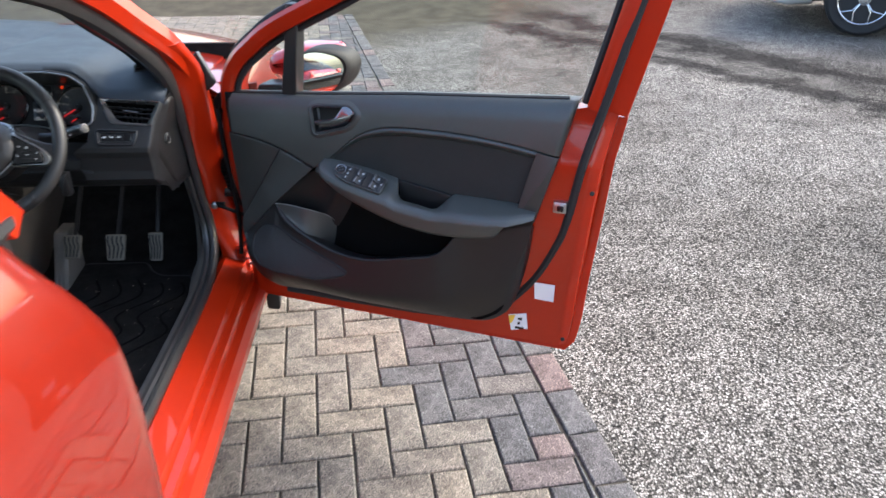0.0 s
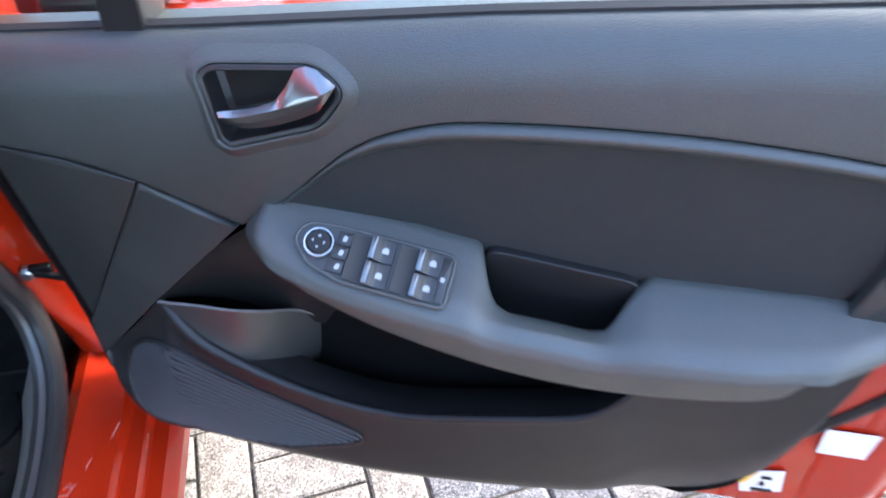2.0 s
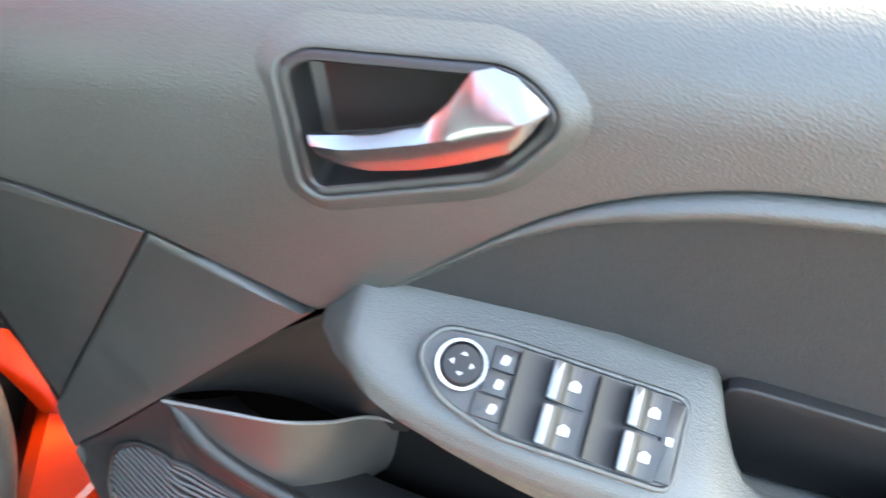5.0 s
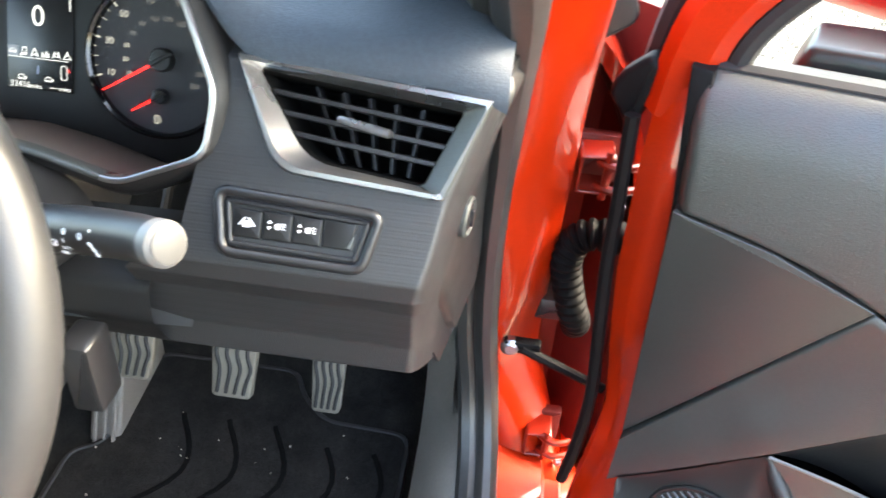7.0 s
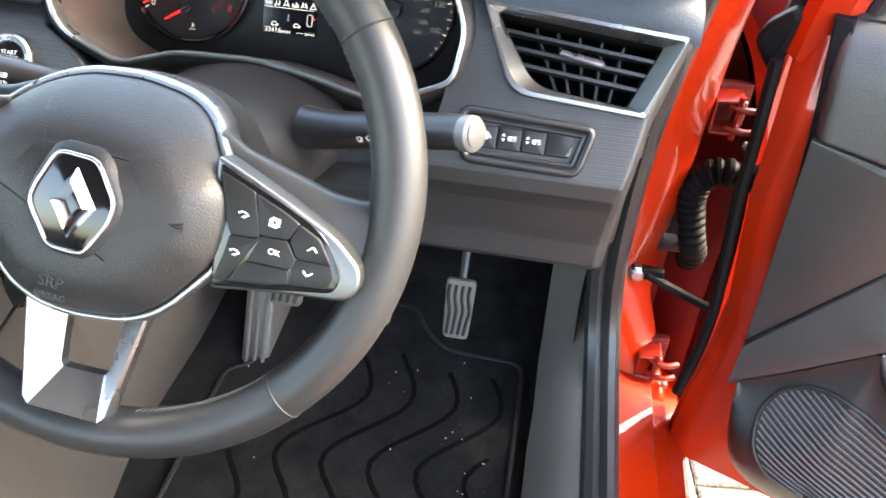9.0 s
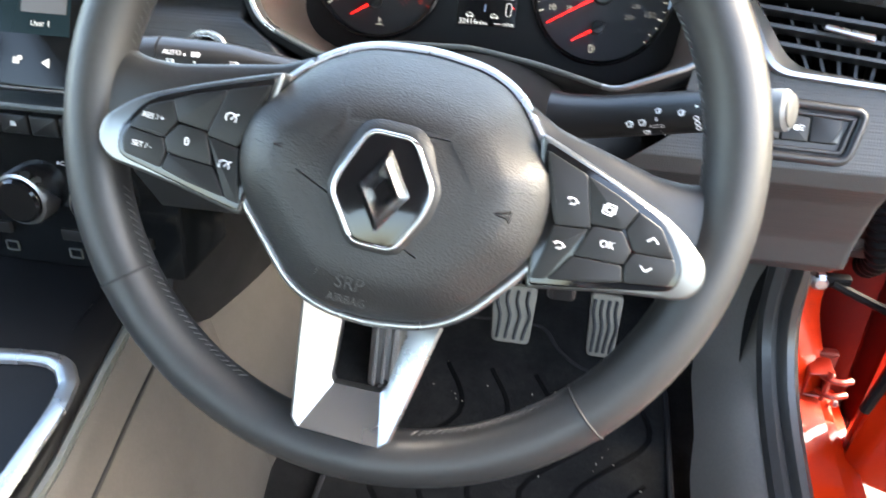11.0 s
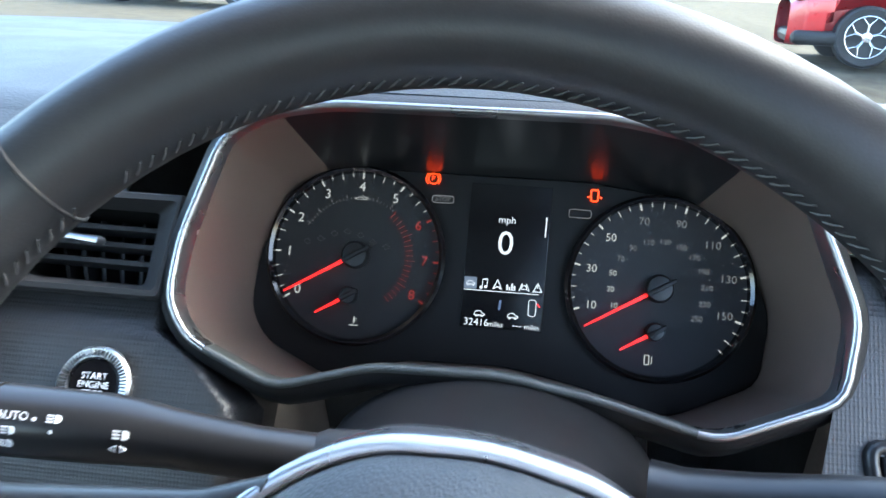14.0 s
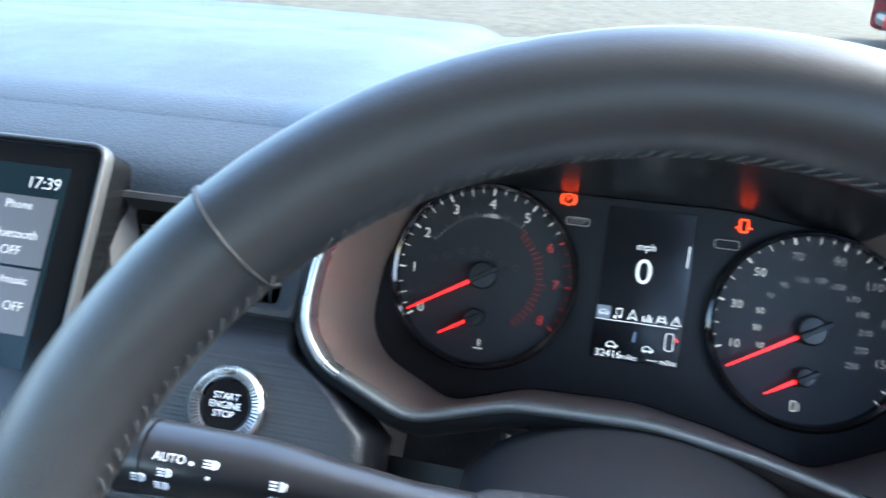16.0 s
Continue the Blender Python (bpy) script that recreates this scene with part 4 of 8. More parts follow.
sheet("plain_label", [(0.853, 0.519), (0.908, 0.52), (0.906, 0.466), (0.855, 0.467)], 0.004, STICKER, door, "blank white label")
tyre_label = sheet("tyre_label", [(0.785, 0.402), (0.835, 0.416), (0.84, 0.367), (0.794, 0.353)], 0.004, STICKER, door, "small white and yellow tyre label")
sheet("yellow_corner", [(0.786, 0.400), (0.806, 0.406), (0.797, 0.38), (0.790, 0.374)], 0.005, YELLOW, tyre_label, "yellow corner")
for uu, zz, a, b in ((0.818, 0.395, 0.006, 0.004), (0.815, 0.38, 0.003, 0.005), (0.817, 0.365, 0.012, 0.004)):
    sheet("label_mark", [(uu - a, zz - b), (uu + a, zz - b + 0.001), (uu + a, zz + b), (uu - a, zz + b - 0.001)], 0.005, GLOSS, tyre_label, "black mark")
for uu, zz in ((0.937, 0.352), (0.985, 0.80)):
    bm = bmesh.new()
    lathe(bm, [(0.006, 0), (0.006, 0.002), (0.003, 0.004), (0.001, 0.004)], 12, (uu, -shell_w(zz) - 0.001, zz))
    part("rubber_plug", bm, RUBBER, door, "black rubber plug")

# window switches on the armrest's sloping top
SW = DOOR @ pose(0.397, -0.0375, 0.783) @ pose(0, 0, 0, 0, 12.3, 0) @ pose(0, 0, 0, -62, 0, 0) @ Matrix.Diagonal((1.12, 1.12, 1.12, 1))
sw = new("switch_panel")
sw.parent = door
sw.matrix_parent_inverse = DOOR.inverted()
sw.matrix_basis = SW
swp = rounded([(-0.066, 0.004), (-0.058, 0.0195), (-0.03, 0.0225), (0.066, 0.0225), (0.066, -0.0225), (-0.02, -0.0225), (-0.05, -0.014)], 0.008)
bm = bmesh.new()
plate(bm, swp, 0.003, -0.006, 0.0015)
me = bpy.data.meshes.new("switch_panel")
bmesh.ops.recalc_face_normals(bm, faces=bm.faces)
bm.to_mesh(me), bm.free()
me.materials.append(SWITCH_GREY)
bpy.data.objects.remove(sw)
sw = new("switch_panel", me)
sw.parent = door
sw.matrix_basis = DOOR.inverted() @ SW
tagged(sw, "black switch panel with window and mirror switches")


def sub(name, bm, material, label=""):
    return part(name, bm, material, sw, label)


bm = bmesh.new()
band(bm, inset(swp, -0.0012), 0.003, 0.0042, 0.0, 0.0012)
sub("panel_rim", bm, ARM, "grey panel rim")
bm = bmesh.new()
lathe(bm, [(0.0128, 0.002), (0.0128, 0.0062), (0.0122, 0.0072), (0.0108, 0.0070), (0.0104, 0.006), (0.0104, 0.003)], 32, (-0.044, 0, 0.004))
sub("knob_ring", bm, CHROME, "bright ring round the mirror knob")
bm = bmesh.new()
lathe(bm, [(0.0102, 0.002), (0.0102, 0.007), (0.009, 0.0085), (0.004, 0.0088)], 32, (-0.044, 0, 0.004))
sub("mirror_knob", bm, BUTTON, "round black mirror knob")
for a in range(4):
    bm = bmesh.new()
    c, s_ = math.cos(a * math.pi / 2), math.sin(a * math.pi / 2)
    plate(bm, [(-0.044 + 0.006 * c, 0.004 + 0.006 * s_), (-0.044 + 0.004 * c - 0.0016 * s_, 0.004 + 0.004 * s_ + 0.0016 * c), (-0.044 + 0.004 * c + 0.0016 * s_, 0.004 + 0.004 * s_ - 0.0016 * c)], 0.0091, 0.008, rings=[(0, 0)])
    sub("knob_arrow", bm, MARK_GREY)
for i in range(3):
    bm = bmesh.new()
    box(bm, (-0.0245 - 0.0012 * i, -0.0035, 0.0125 - i * 0.0118), (0.0125 + 0.001 * i, 0.003, 0.0112), 0.001)
    sub("mirror_button", bm, SWITCH_GREY, "small black mirror button")
    bm = bmesh.new()
    plate(bm, rounded([(-0.0268, 0.0100 - i * 0.0118), (-0.0232, 0.0098 - i * 0.0118), (-0.0222, 0.0142 - i * 0.0118), (-0.0256, 0.0150 - i * 0.0118)], 0.0012), 0.0053, 0.005, rings=[(0, 0)])
    sub("button_symbol", bm, MARK_GREY)
for x0 in (-0.017, 0.022):
    bm = bmesh.new()
    patch(bm, 12, 2, lambda s, t: (x0 - 0.001 + 0.0165 * s, -0.0034 - 0.0042 * (1 - s) ** 2 - 0.0012 * max(0, s - 0.8), -0.0198 + 0.0396 * t), (0, 0.002, 0))
    sub("switch_well", bm, BUTTON, "dark scooped finger well")
    for z0 in (0.0105, -0.0105):
        bm = bmesh.new()

        def rocker(s, t, x0=x0, z0=z0):
            x = x0 + 0.0155 + s * 0.0185
            h = lerp([(0, 0.0105), (0.25, 0.0098), (0.5, 0.0062), (0.75, 0.0058), (1, 0.0064)], s)
            return (x, -h + 0.0008 * (2 * t - 1) ** 2, z0 - 0.0095 + t * 0.019)
        patch(bm, 12, 4, rocker, (0, 0.006, 0))
        rk = sub("window_switch", bm, SWITCH_GREY, "black window switch with a bright tip")
        bm = bmesh.new()
        box(bm, (x0 + 0.0165, -0.0088, z0), (0.0045, 0.004, 0.0185), 0.0008)
        sub("switch_tip", bm, SPOKE_SATIN)
        bm = bmesh.new()
        plate(bm, rounded([(x0 + 0.024, z0 - 0.0025), (x0 + 0.0295, z0 - 0.0025), (x0 + 0.0295, z0 + 0.0015), (x0 + 0.0265, z0 + 0.003), (x0 + 0.024, z0 + 0.001)], 0.0008), 0.0074, 0.0066, rings=[(0, 0)])
        sub("switch_symbol", bm, MARK_GREY)
bm = bmesh.new()
box(bm, (0.0595, -0.003, 0.0), (0.0092, 0.004, 0.0385), 0.0012)
sub("lock_button", bm, SWITCH_GREY, "narrow black lock button")
bm = bmesh.new()
plate(bm, rounded([(0.0575, -0.002), (0.061, -0.002), (0.061, 0.002), (0.0575, 0.002)], 0.0006), 0.0053, 0.005, rings=[(0, 0)])
sub("lock_symbol", bm, MARK_GREY)

# ---- car body round the opening ----
CAR = pose(-1.28, 1.5, 0)
car = thing("hatchback_car", CAR, "orange-red five-door hatchback with its front door open", "car")
TO_CAR = CAR.inverted()


def body(name, bm, material, label="", smooth=35):
    bm.transform(TO_CAR)
    return part(name, bm, material, car, label, smooth)


SILL = [(-0.60, 0.33), (-0.565, 0.375), (-0.548, 0.400), (-0.53, 0.408), (-0.50, 0.398), (-0.475, 0.388), (-0.468, 0.366), (-0.45, 0.362), (-0.444, 0.342), (-0.425, 0.336), (-0.412, 0.31), (-0.412, 0.285), (-0.43, 0.255), (-0.47, 0.235), (-0.60, 0.225)]
bm = bmesh.new()
loops(bm, [[(x, y, z) for x, z in SILL] for y in (0.85, 1.2, 1.6, 2.0, 2.28)], caps=(True, True))
body("sill", bm, PAINT, "ribbed orange-red door sill", 20)
bm = bmesh.new()
plate(bm, rounded([(-0.02, -0.075), (0.022, -0.08), (0.026, 0.05), (-0.02, 0.05)], 0.012), 0.006, -0.02, 0.004)
bm.transform(pose(-0.412, 2.235, 0.265))
body("sill_end_flap", bm, TRIM_LOW, "black plastic flap at the sill end")
# front pillar between seal and hinges
PIL = curve_of([(0.36, 2.19), (0.42, 2.195), (0.55, 2.185), (0.72, 2.15), (0.9, 2.105), (1.02, 2.04), (1.1, 1.95)], 5)


def pillar(s, t):
    z = 0.36 + t * 0.74
    y0 = lerp(PIL, z)
    x0 = lerp([(0.36, -0.535), (0.55, -0.558), (1.02, -0.562), (1.1, -0.58)], z)
    x = x0 + s * 0.054
    bulge = 0.006 * math.sin(z * 26) * math.sin(math.pi * s)
    fl = max(0, (0.5 - z) / 0.14)
    return (x + 0.03 * fl * s, y0 - 0.005 + 0.05 * s ** 1.6 + bulge - 0.06 * fl * fl * s, z)


body("front_pillar", patch(bmesh.new(), 14, 40, pillar, (0, 0.04, 0)), PAINT, "orange-red hinge pillar", 60)
bm = bmesh.new()
patch(bm, 6, 12, lambda s, t: (-0.512 + s * 0.115, 2.30 - 0.03 * max(0, 1 - t / 0.35) + 0.02 * math.sin(6 * s), 0.245 + t * 0.68), (0, 0.01, 0))
body("wing_closing_panel", bm, SHADED_RED, "panel behind the hinges, its red darkened for shade")
SEALP = spline([(-0.548, 1.05, 0.42), (-0.545, 1.3, 0.418), (-0.542, 1.6, 0.416), (-0.540, 1.9, 0.414), (-0.541, 2.03, 0.425), (-0.546, 2.12, 0.46), (-0.556, 2.165, 0.53), (-0.566, 2.155, 0.62), (-0.572, 2.132, 0.74), (-0.573, 2.088, 0.9), (-0.576, 2.02, 1.025), (-0.60, 1.90, 1.13), (-0.64, 1.70, 1.25), (-0.67, 1.45, 1.33), (-0.68, 1.15, 1.36)], 8)
body("opening_seal", tube(bmesh.new(), SEALP, [0.013 + 0.011 * max(0, min(1, (i - 68) / 16)) for i in range(len(SEALP))], 10, squash=1.3), SEAL_RUBBER, "black rubber door-opening seal")
body("inner_seal_trim", tube(bmesh.new(), [q + Vector((-0.02, 0.004, -0.002)) for q in SEALP], 0.013, 8), SEAL_RUBBER, "black trim lip inside the seal")
# kick panel inside the pillar


def kick(s, t):
    k = t * (len(SEALP) - 1) * 0.62 + (len(SEALP) - 1) * 0.0
    i = min(int(k), len(SEALP) - 2)
    q = SEALP[i].lerp(SEALP[i + 1], k - i)
    low = lerp([(0, 1), (0.5, 1), (0.75, 0.25), (1, 0.1)], t)
    return (q.x - 0.026 - lerp([(0, 0.08), (0.5, 0.065), (0.66, 0.052), (0.76, 0.044), (1, 0.046)], t) * s, q.y + (0.02 + 0.06 * s) * (1 if t > 0.55 else 0) + 0.02 * s, q.z - 0.004 - 0.10 * s * s * low)


body("kick_panel", patch(bmesh.new(), 10, 60, kick), GREY_TRIM, "dark grey sill and footwell trim", 60)
bm = bmesh.new()
patch(bm, 4, 6, lambda s, t: (-0.592 - 0.02 * s, 2.17 - 0.0 + 0.5 * s, 0.27 + 0.6 * t), None)
body("footwell_side", bm, CARPET, "dark footwell side trim")
# upper pillar, roof, far side, rear
APIL = spline([(-0.56, 2.12, 1.0), (-0.575, 2.02, 1.085), (-0.605, 1.90, 1.165), (-0.64, 1.70, 1.28), (-0.67, 1.45, 1.36), (-0.68, 1.1, 1.39)], 6)
body("roof_rail", sweep(bmesh.new(), APIL, [(-0.05, -0.03), (0.035, -0.03), (0.05, 0.0), (0.04, 0.035), (-0.05, 0.03)], (1, 0, 0)), PAINT, "orange-red roof rail")
AIN = [q + Vector((-0.05, 0.04, -0.005)) for q in APIL]
AIN[0] = Vector((-0.60, 2.27, 0.975))
body("pillar_trim", sweep(bmesh.new(), AIN, [(-0.045, -0.02), (0.03, -0.02), (0.04, 0.0), (0.03, 0.03), (-0.045, 0.03)], (1, 0, 0)), TRIM_LOW, "black windscreen pillar trim")
body("roof", patch(bmesh.new(), 16, 16, lambda s, t: (-0.66 - 1.24 * s, 1.86 - 2.3 * t - 0.0, 1.36 + 0.09 * math.sin(math.pi * s) + 0.05 * math.sin(math.pi * min(1, t + 0.12))), (0, 0, 0.03)), PAINT, "orange-red roof")
body("headlining", patch(bmesh.new(), 12, 12, lambda s, t: (-0.67 - 1.22 * s, 1.84 - 2.26 * t, 1.345 + 0.085 * math.sin(math.pi * s) + 0.05 * math.sin(math.pi * min(1, t + 0.12)))), principled("headlining_cloth", (0.35, 0.35, 0.34), 0.95), "pale grey roof lining")
ws = body("windscreen", patch(bmesh.new(), 16, 8, lambda s, t: (-0.60 - 1.36 * s + (0.5 - s) * -0.1 * t, 2.30 + 0.5 * math.sin(math.pi * s) ** 0.8 - (0.55 + 0.38 * math.sin(math.pi * s) ** 0.8) * t, 0.985 + 0.40 * t)), GLASS, "clear curved windscreen")
ws.visible_shadow = False


def far_side(y0, y1, z0, z1):
    bm = bmesh.new()
    box(bm, (-2.06, (y0 + y1) / 2, (z0 + z1) / 2), (0.06, y1 - y0, z1 - z0), 0.01)
    return bm


body("far_door_panel", far_side(-0.4, 2.4, 0.22, 0.98), TRIM, "black far door trim")
body("far_pillar", far_side(0.95, 1.08, 0.98, 1.38), TRIM, "far centre pillar")
body("rear_panel", patch(bmesh.new(), 2, 4, lambda s, t: (-0.5 - 1.55 * s, -0.42, 0.22 + 0.75 * t), (0, -0.04, 0)), TRIM, "black tailgate trim")
body("firewall", patch(bmesh.new(), 2, 4, lambda s, t: (-0.52 - 1.5 * s, 2.62 - 0.0 * t, 0.22 + 0.75 * t), (0, 0.02, 0)), CARPET, "dark carpeted bulkhead")
body("floor_pan", patch(bmesh.new(), 4, 10, lambda s, t: (-0.58 - 1.46 * s, -0.4 + 3.05 * t, 0.27 + 0.20 * max(0, (t - 0.88) / 0.12)), (0, 0, -0.03)), CARPET, "black footwell carpet")
# rear door, closed
RD_EDGE = curve_of([(0.26, 1.10), (0.45, 1.10), (0.62, 1.08), (0.75, 1.07), (0.86, 1.045), (0.96, 0.99), (1.05, 0.935), (1.09, 0.925), (1.14, 0.92)], 6)


def rear_door(s, t):
    z = 0.26 + t * 0.845
    y1 = lerp(RD_EDGE, z)
    x = -0.385 - 0.012 * abs(z - 0.72) ** 1.4 - 1.15 * max(0, z - 0.86) ** 2 - 0.1 * max(0, 0.6 - z) ** 1.3
    e = max(0, 1 - (1 - s) / 0.03)
    return (x - 0.02 * e * e, -0.6 + s * (y1 + 0.6), z)


body("rear_door", patch(bmesh.new(), 50, 40, rear_door, (-0.03, 0, 0)), DIMMED_PAINT, "closed orange-red rear door")
bm = bmesh.new()
sweep(bm, [(-0.456, -0.6, 1.108), (-0.456, 0.2, 1.108), (-0.456, 0.93, 1.108)], [(-0.012, -0.012), (0.012, -0.012), (0.014, 0.0), (0.004, 0.014), (-0.012, 0.014)], (1, 0, 0))
body("waist_seal", bm, RUBBER, "black rear window waist seal")
bm = bmesh.new()
sweep(bm, spline([(-0.465, 0.945, 1.10), (-0.475, 0.90, 1.16), (-0.50, 0.83, 1.26), (-0.54, 0.76, 1.36)], 4), [(-0.03, -0.02), (0.02, -0.02), (0.02, 0.02), (-0.03, 0.02)], (1, 0, 0))
body("rear_window_frame", bm, PAINT, "orange-red rear window frame")
rq = body("rear_glass", patch(bmesh.new(), 1, 1, lambda s, t: (-0.465 - 0.075 * t, -0.6 + 1.50 * s - 0.16 * t * s, 1.11 + 0.26 * t)), GLASS, "rear side glass")
rq.visible_shadow = False
body("centre_pillar", patch(bmesh.new(), 6, 20, lambda s, t: (-0.50 - 0.10 * s - 0.12 * max(0, t - 0.6), 1.04 - 0.06 * t * t - 0.10 * s, 0.40 + t * 0.98), (-0.02, -0.03, 0)), TRIM_LOW, "black centre pillar trim")
# bonnet and wing


def bonnet(s, t):
    x = -0.56 - 1.44 * s
    m = 1 - abs(2 * s - 1) ** 3
    y0 = 2.42 + 0.45 * math.sin(math.pi * s) ** 0.8
    return (x, y0 + (3.55 - y0 + 0.1 * math.sin(math.pi * s)) * t, 0.935 + 0.035 * m - 0.2 * t * t)


body("bonnet", patch(bmesh.new(), 30, 20, bonnet, (0, 0, -0.02)), DIMMED_PAINT, "orange-red bonnet")


def wing(s, t):
    y = 2.225 + 1.345 * t
    ang = s * math.pi / 2
    x = -0.56 + 0.165 * math.sin(ang) ** 0.8 - 0.04 * t * t
    z = 0.30 + (0.635 - 0.17 * t * t) * math.cos(ang) ** 0.7
    return (x, y, z)


# Added layer whose dark red holds the shade inside the wing
body("wing_inner", patch(bmesh.new(), 20, 12, lambda s, t: tuple(a - b for a, b in zip(wing(s, t * 0.5), (0.014, -0.002, 0.014)))), SHADED_RED, "added inner wing layer, its red darkened for shade")
body("front_wing", patch(bmesh.new(), 20, 24, wing, (-0.01, 0, -0.01)), DIMMED_PAINT, "orange-red front wing")
bm = bmesh.new()
sweep(bm, spline([(-0.60, 2.30, 0.985), (-0.80, 2.60, 0.985), (-1.28, 2.79, 0.99), (-1.9, 2.4, 0.985)], 6), [(-0.01, -0.03), (0.01, -0.03), (0.012, 0.02), (-0.01, 0.02)], (0, 0, 1))
body("scuttle", bm, TRIM_LOW, "black plastic windscreen scuttle")
# mirror-corner trim at the pillar foot
bm = bmesh.new()
plate(bm, rounded([(-0.06, 0.0), (0.0, -0.05), (0.04, -0.02), (0.0, 0.07)], 0.01), 0.01, -0.01, 0.004)
bm.transform(pose(-0.52, 2.16, 0.98))
body("pillar_foot_cover", bm, SMOOTH, "black cover at the pillar foot")

# hinges, check strap and wiring boot
def hinge(z):
    h = thing("door_hinge", pose(-0.479, 2.205, z), "orange-red painted steel door hinge", "hinge", "door hinges")
    bm = bmesh.new()
    band(bm, rounded([(-0.022, -0.020), (0.008, -0.020), (0.010, 0.022), (-0.022, 0.020)], 0.004), 0.0035, 0.02, -0.012, 0.0012)
    part("hinge_leaf", bm, HINGE_RED, h)
    for dz in (0.0125, -0.0125):
        bm = bmesh.new()
        tube(bm, spline([(-0.004, -0.012, dz), (0.006, -0.020, dz), (0.018, -0.022, dz), (0.032, -0.016, dz)], 4), 0.0042, 8)
        part("hinge_knuckle", bm, HINGE_RED, h)
    bm = bmesh.new()
    tube(bm, [(0.004, -0.018, -0.024), (0.004, -0.018, 0.026)], 0.0036, 10)
    part("hinge_pin", bm, HINGE_RED, h)
    bm = bmesh.new()
    lathe(bm, [(0.0052, 0.0), (0.0052, 0.004), (0.003, 0.0055), (0.001, 0.0055)], 6, (0.024, -0.012, -0.032))
    part("hinge_bolt", bm, STEEL, h, "zinc bolt head")
    bm = bmesh.new()
    box(bm, (-0.004, 0.022, 0.0), (0.05, 0.014, 0.05), 0.003)
    part("hinge_base", bm, SHADED_RED, h)
    return h


hinge(0.80)
hinge(0.415)
check = thing("check_strap", pose(-0.537, 2.178, 0.59), "black door check strap with a bolted bracket", "check strap")
bm = bmesh.new()
lathe(bm, [(0.011, 0.0), (0.011, 0.008), (0.006, 0.012), (0.002, 0.012)], 14, (0, -0.004, 0))
part("bracket_bolt", bm, STEEL, check, "black bolt head")
bm = bmesh.new()
box(bm, (0.012, -0.008, 0.002), (0.04, 0.012, 0.016), 0.003)
part("bracket", bm, DARK_RUBBER, check)
part("strap_arm", tube(bmesh.new(), [(0.012, -0.012, 0.002), (0.045, -0.014, -0.012), (0.105, -0.02, -0.035)], 0.0055, 8), DARK_RUBBER, check, "black strap arm")
boot = thing("wiring_boot", pose(-0.50, 2.2, 0.70), "black ribbed rubber wiring boot between pillar and door", "wiring boot")
BP = spline([(0.035, 0.04, -0.13), (0.032, 0.012, -0.10), (0.022, -0.002, -0.07), (0.012, -0.006, -0.035), (0.006, -0.006, -0.005), (0.012, -0.008, 0.022), (0.03, -0.01, 0.033), (0.07, -0.012, 0.03)], 9)
part("boot_sleeve", tube(bmesh.new(), BP, [0.0165 if i % 3 else 0.0125 for i in range(len(BP))], 14), DARK_RUBBER, boot)
bm = bmesh.new()
box(bm, (0.004, 0.03, -0.085), (0.04, 0.05, 0.03), 0.006)
part("boot_plug", bm, SMOOTH, boot)

# ---- dashboard ----
dash = thing("dashboard", pose(0, 0, 0), "black dashboard with dotted fascia and soft top", "dashboard")
FACE = frame_of((0, 1.94, 0.89), (1, 0, 0), (0, 0.51, 0.86))  # fascia frame: z runs up the slope from the switch row


DASH_FAR = curve_of([(-2.03, 2.60), (-1.6, 2.80), (-1.2, 2.73), (-1.0, 2.68), (-0.79, 2.58), (-0.71, 2.44), (-0.66, 2.34), (-0.56, 2.29)], 5)


def top_pad(s, t):
    x = -0.573 - 1.449 * s
    hood = math.exp(-((x + 0.93) / 0.178) ** 8)
    side = lerp([(-1.15, 1.0), (-1.125, 0.85), (-1.09, 0.0)], x)
    far = lerp(DASH_FAR, x)
    y0 = 1.982 + 0.030 * hood + 0.05 * side
    z0 = (0.983 + 0.034 * side) + 0.068 * hood
    y = y0 + (far - y0) * t
    roll = max(0, 1 - t / 0.05)
    end = max(0, 1 - s / 0.03)
    z = z0 + (1.022 + 0.014 * side - z0) * min(1, t * (1.3 - 0.5 * hood)) + 0.014 * math.sin(math.pi * min(t * 1.6, 1)) * (1 - hood) - 0.012 * roll ** 2 - 0.012 * end * end - 0.008 * t
    return (x, y, z)


part("top_pad", patch(bmesh.new(), 120, 50, top_pad, (0, 0, -0.006)), DASH_TOP, dash, "soft grained dash top", 60)


def passenger_face(s, t):
    x = -1.19 - 0.83 * s
    pr = [(2.175, 0.975), (2.12, 0.94), (2.07, 0.90), (2.05, 0.86), (2.06, 0.80), (2.10, 0.72)]
    k = t * (len(pr) - 1)
    i = min(int(k), len(pr) - 2)
    return (x, pr[i][0] + (pr[i + 1][0] - pr[i][0]) * (k - i), pr[i][1] + (pr[i + 1][1] - pr[i][1]) * (k - i))


bm = bmesh.new()
patch(bm, 30, 8, lambda s, t: (-1.118 - 0.90 * s, 1.995 + 0.038 * t - 0.01 * math.sin(math.pi * t), 0.981 + 0.034 * t))
part("dash_brow", bm, DASH_TOP, dash, "soft grained brow above the centre vent", 60)
# Dark panel added to close the bright gap behind the centre vent
bm = bmesh.new()
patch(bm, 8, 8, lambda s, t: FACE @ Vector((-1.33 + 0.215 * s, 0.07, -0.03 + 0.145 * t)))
part("dash_filler", bm, TRIM_LOW, dash, "dark filler panel added behind the centre vent", 60)
part("passenger_fascia", patch(bmesh.new(), 12, 20, passenger_face), TRIM, dash, "black passenger fascia", 60)


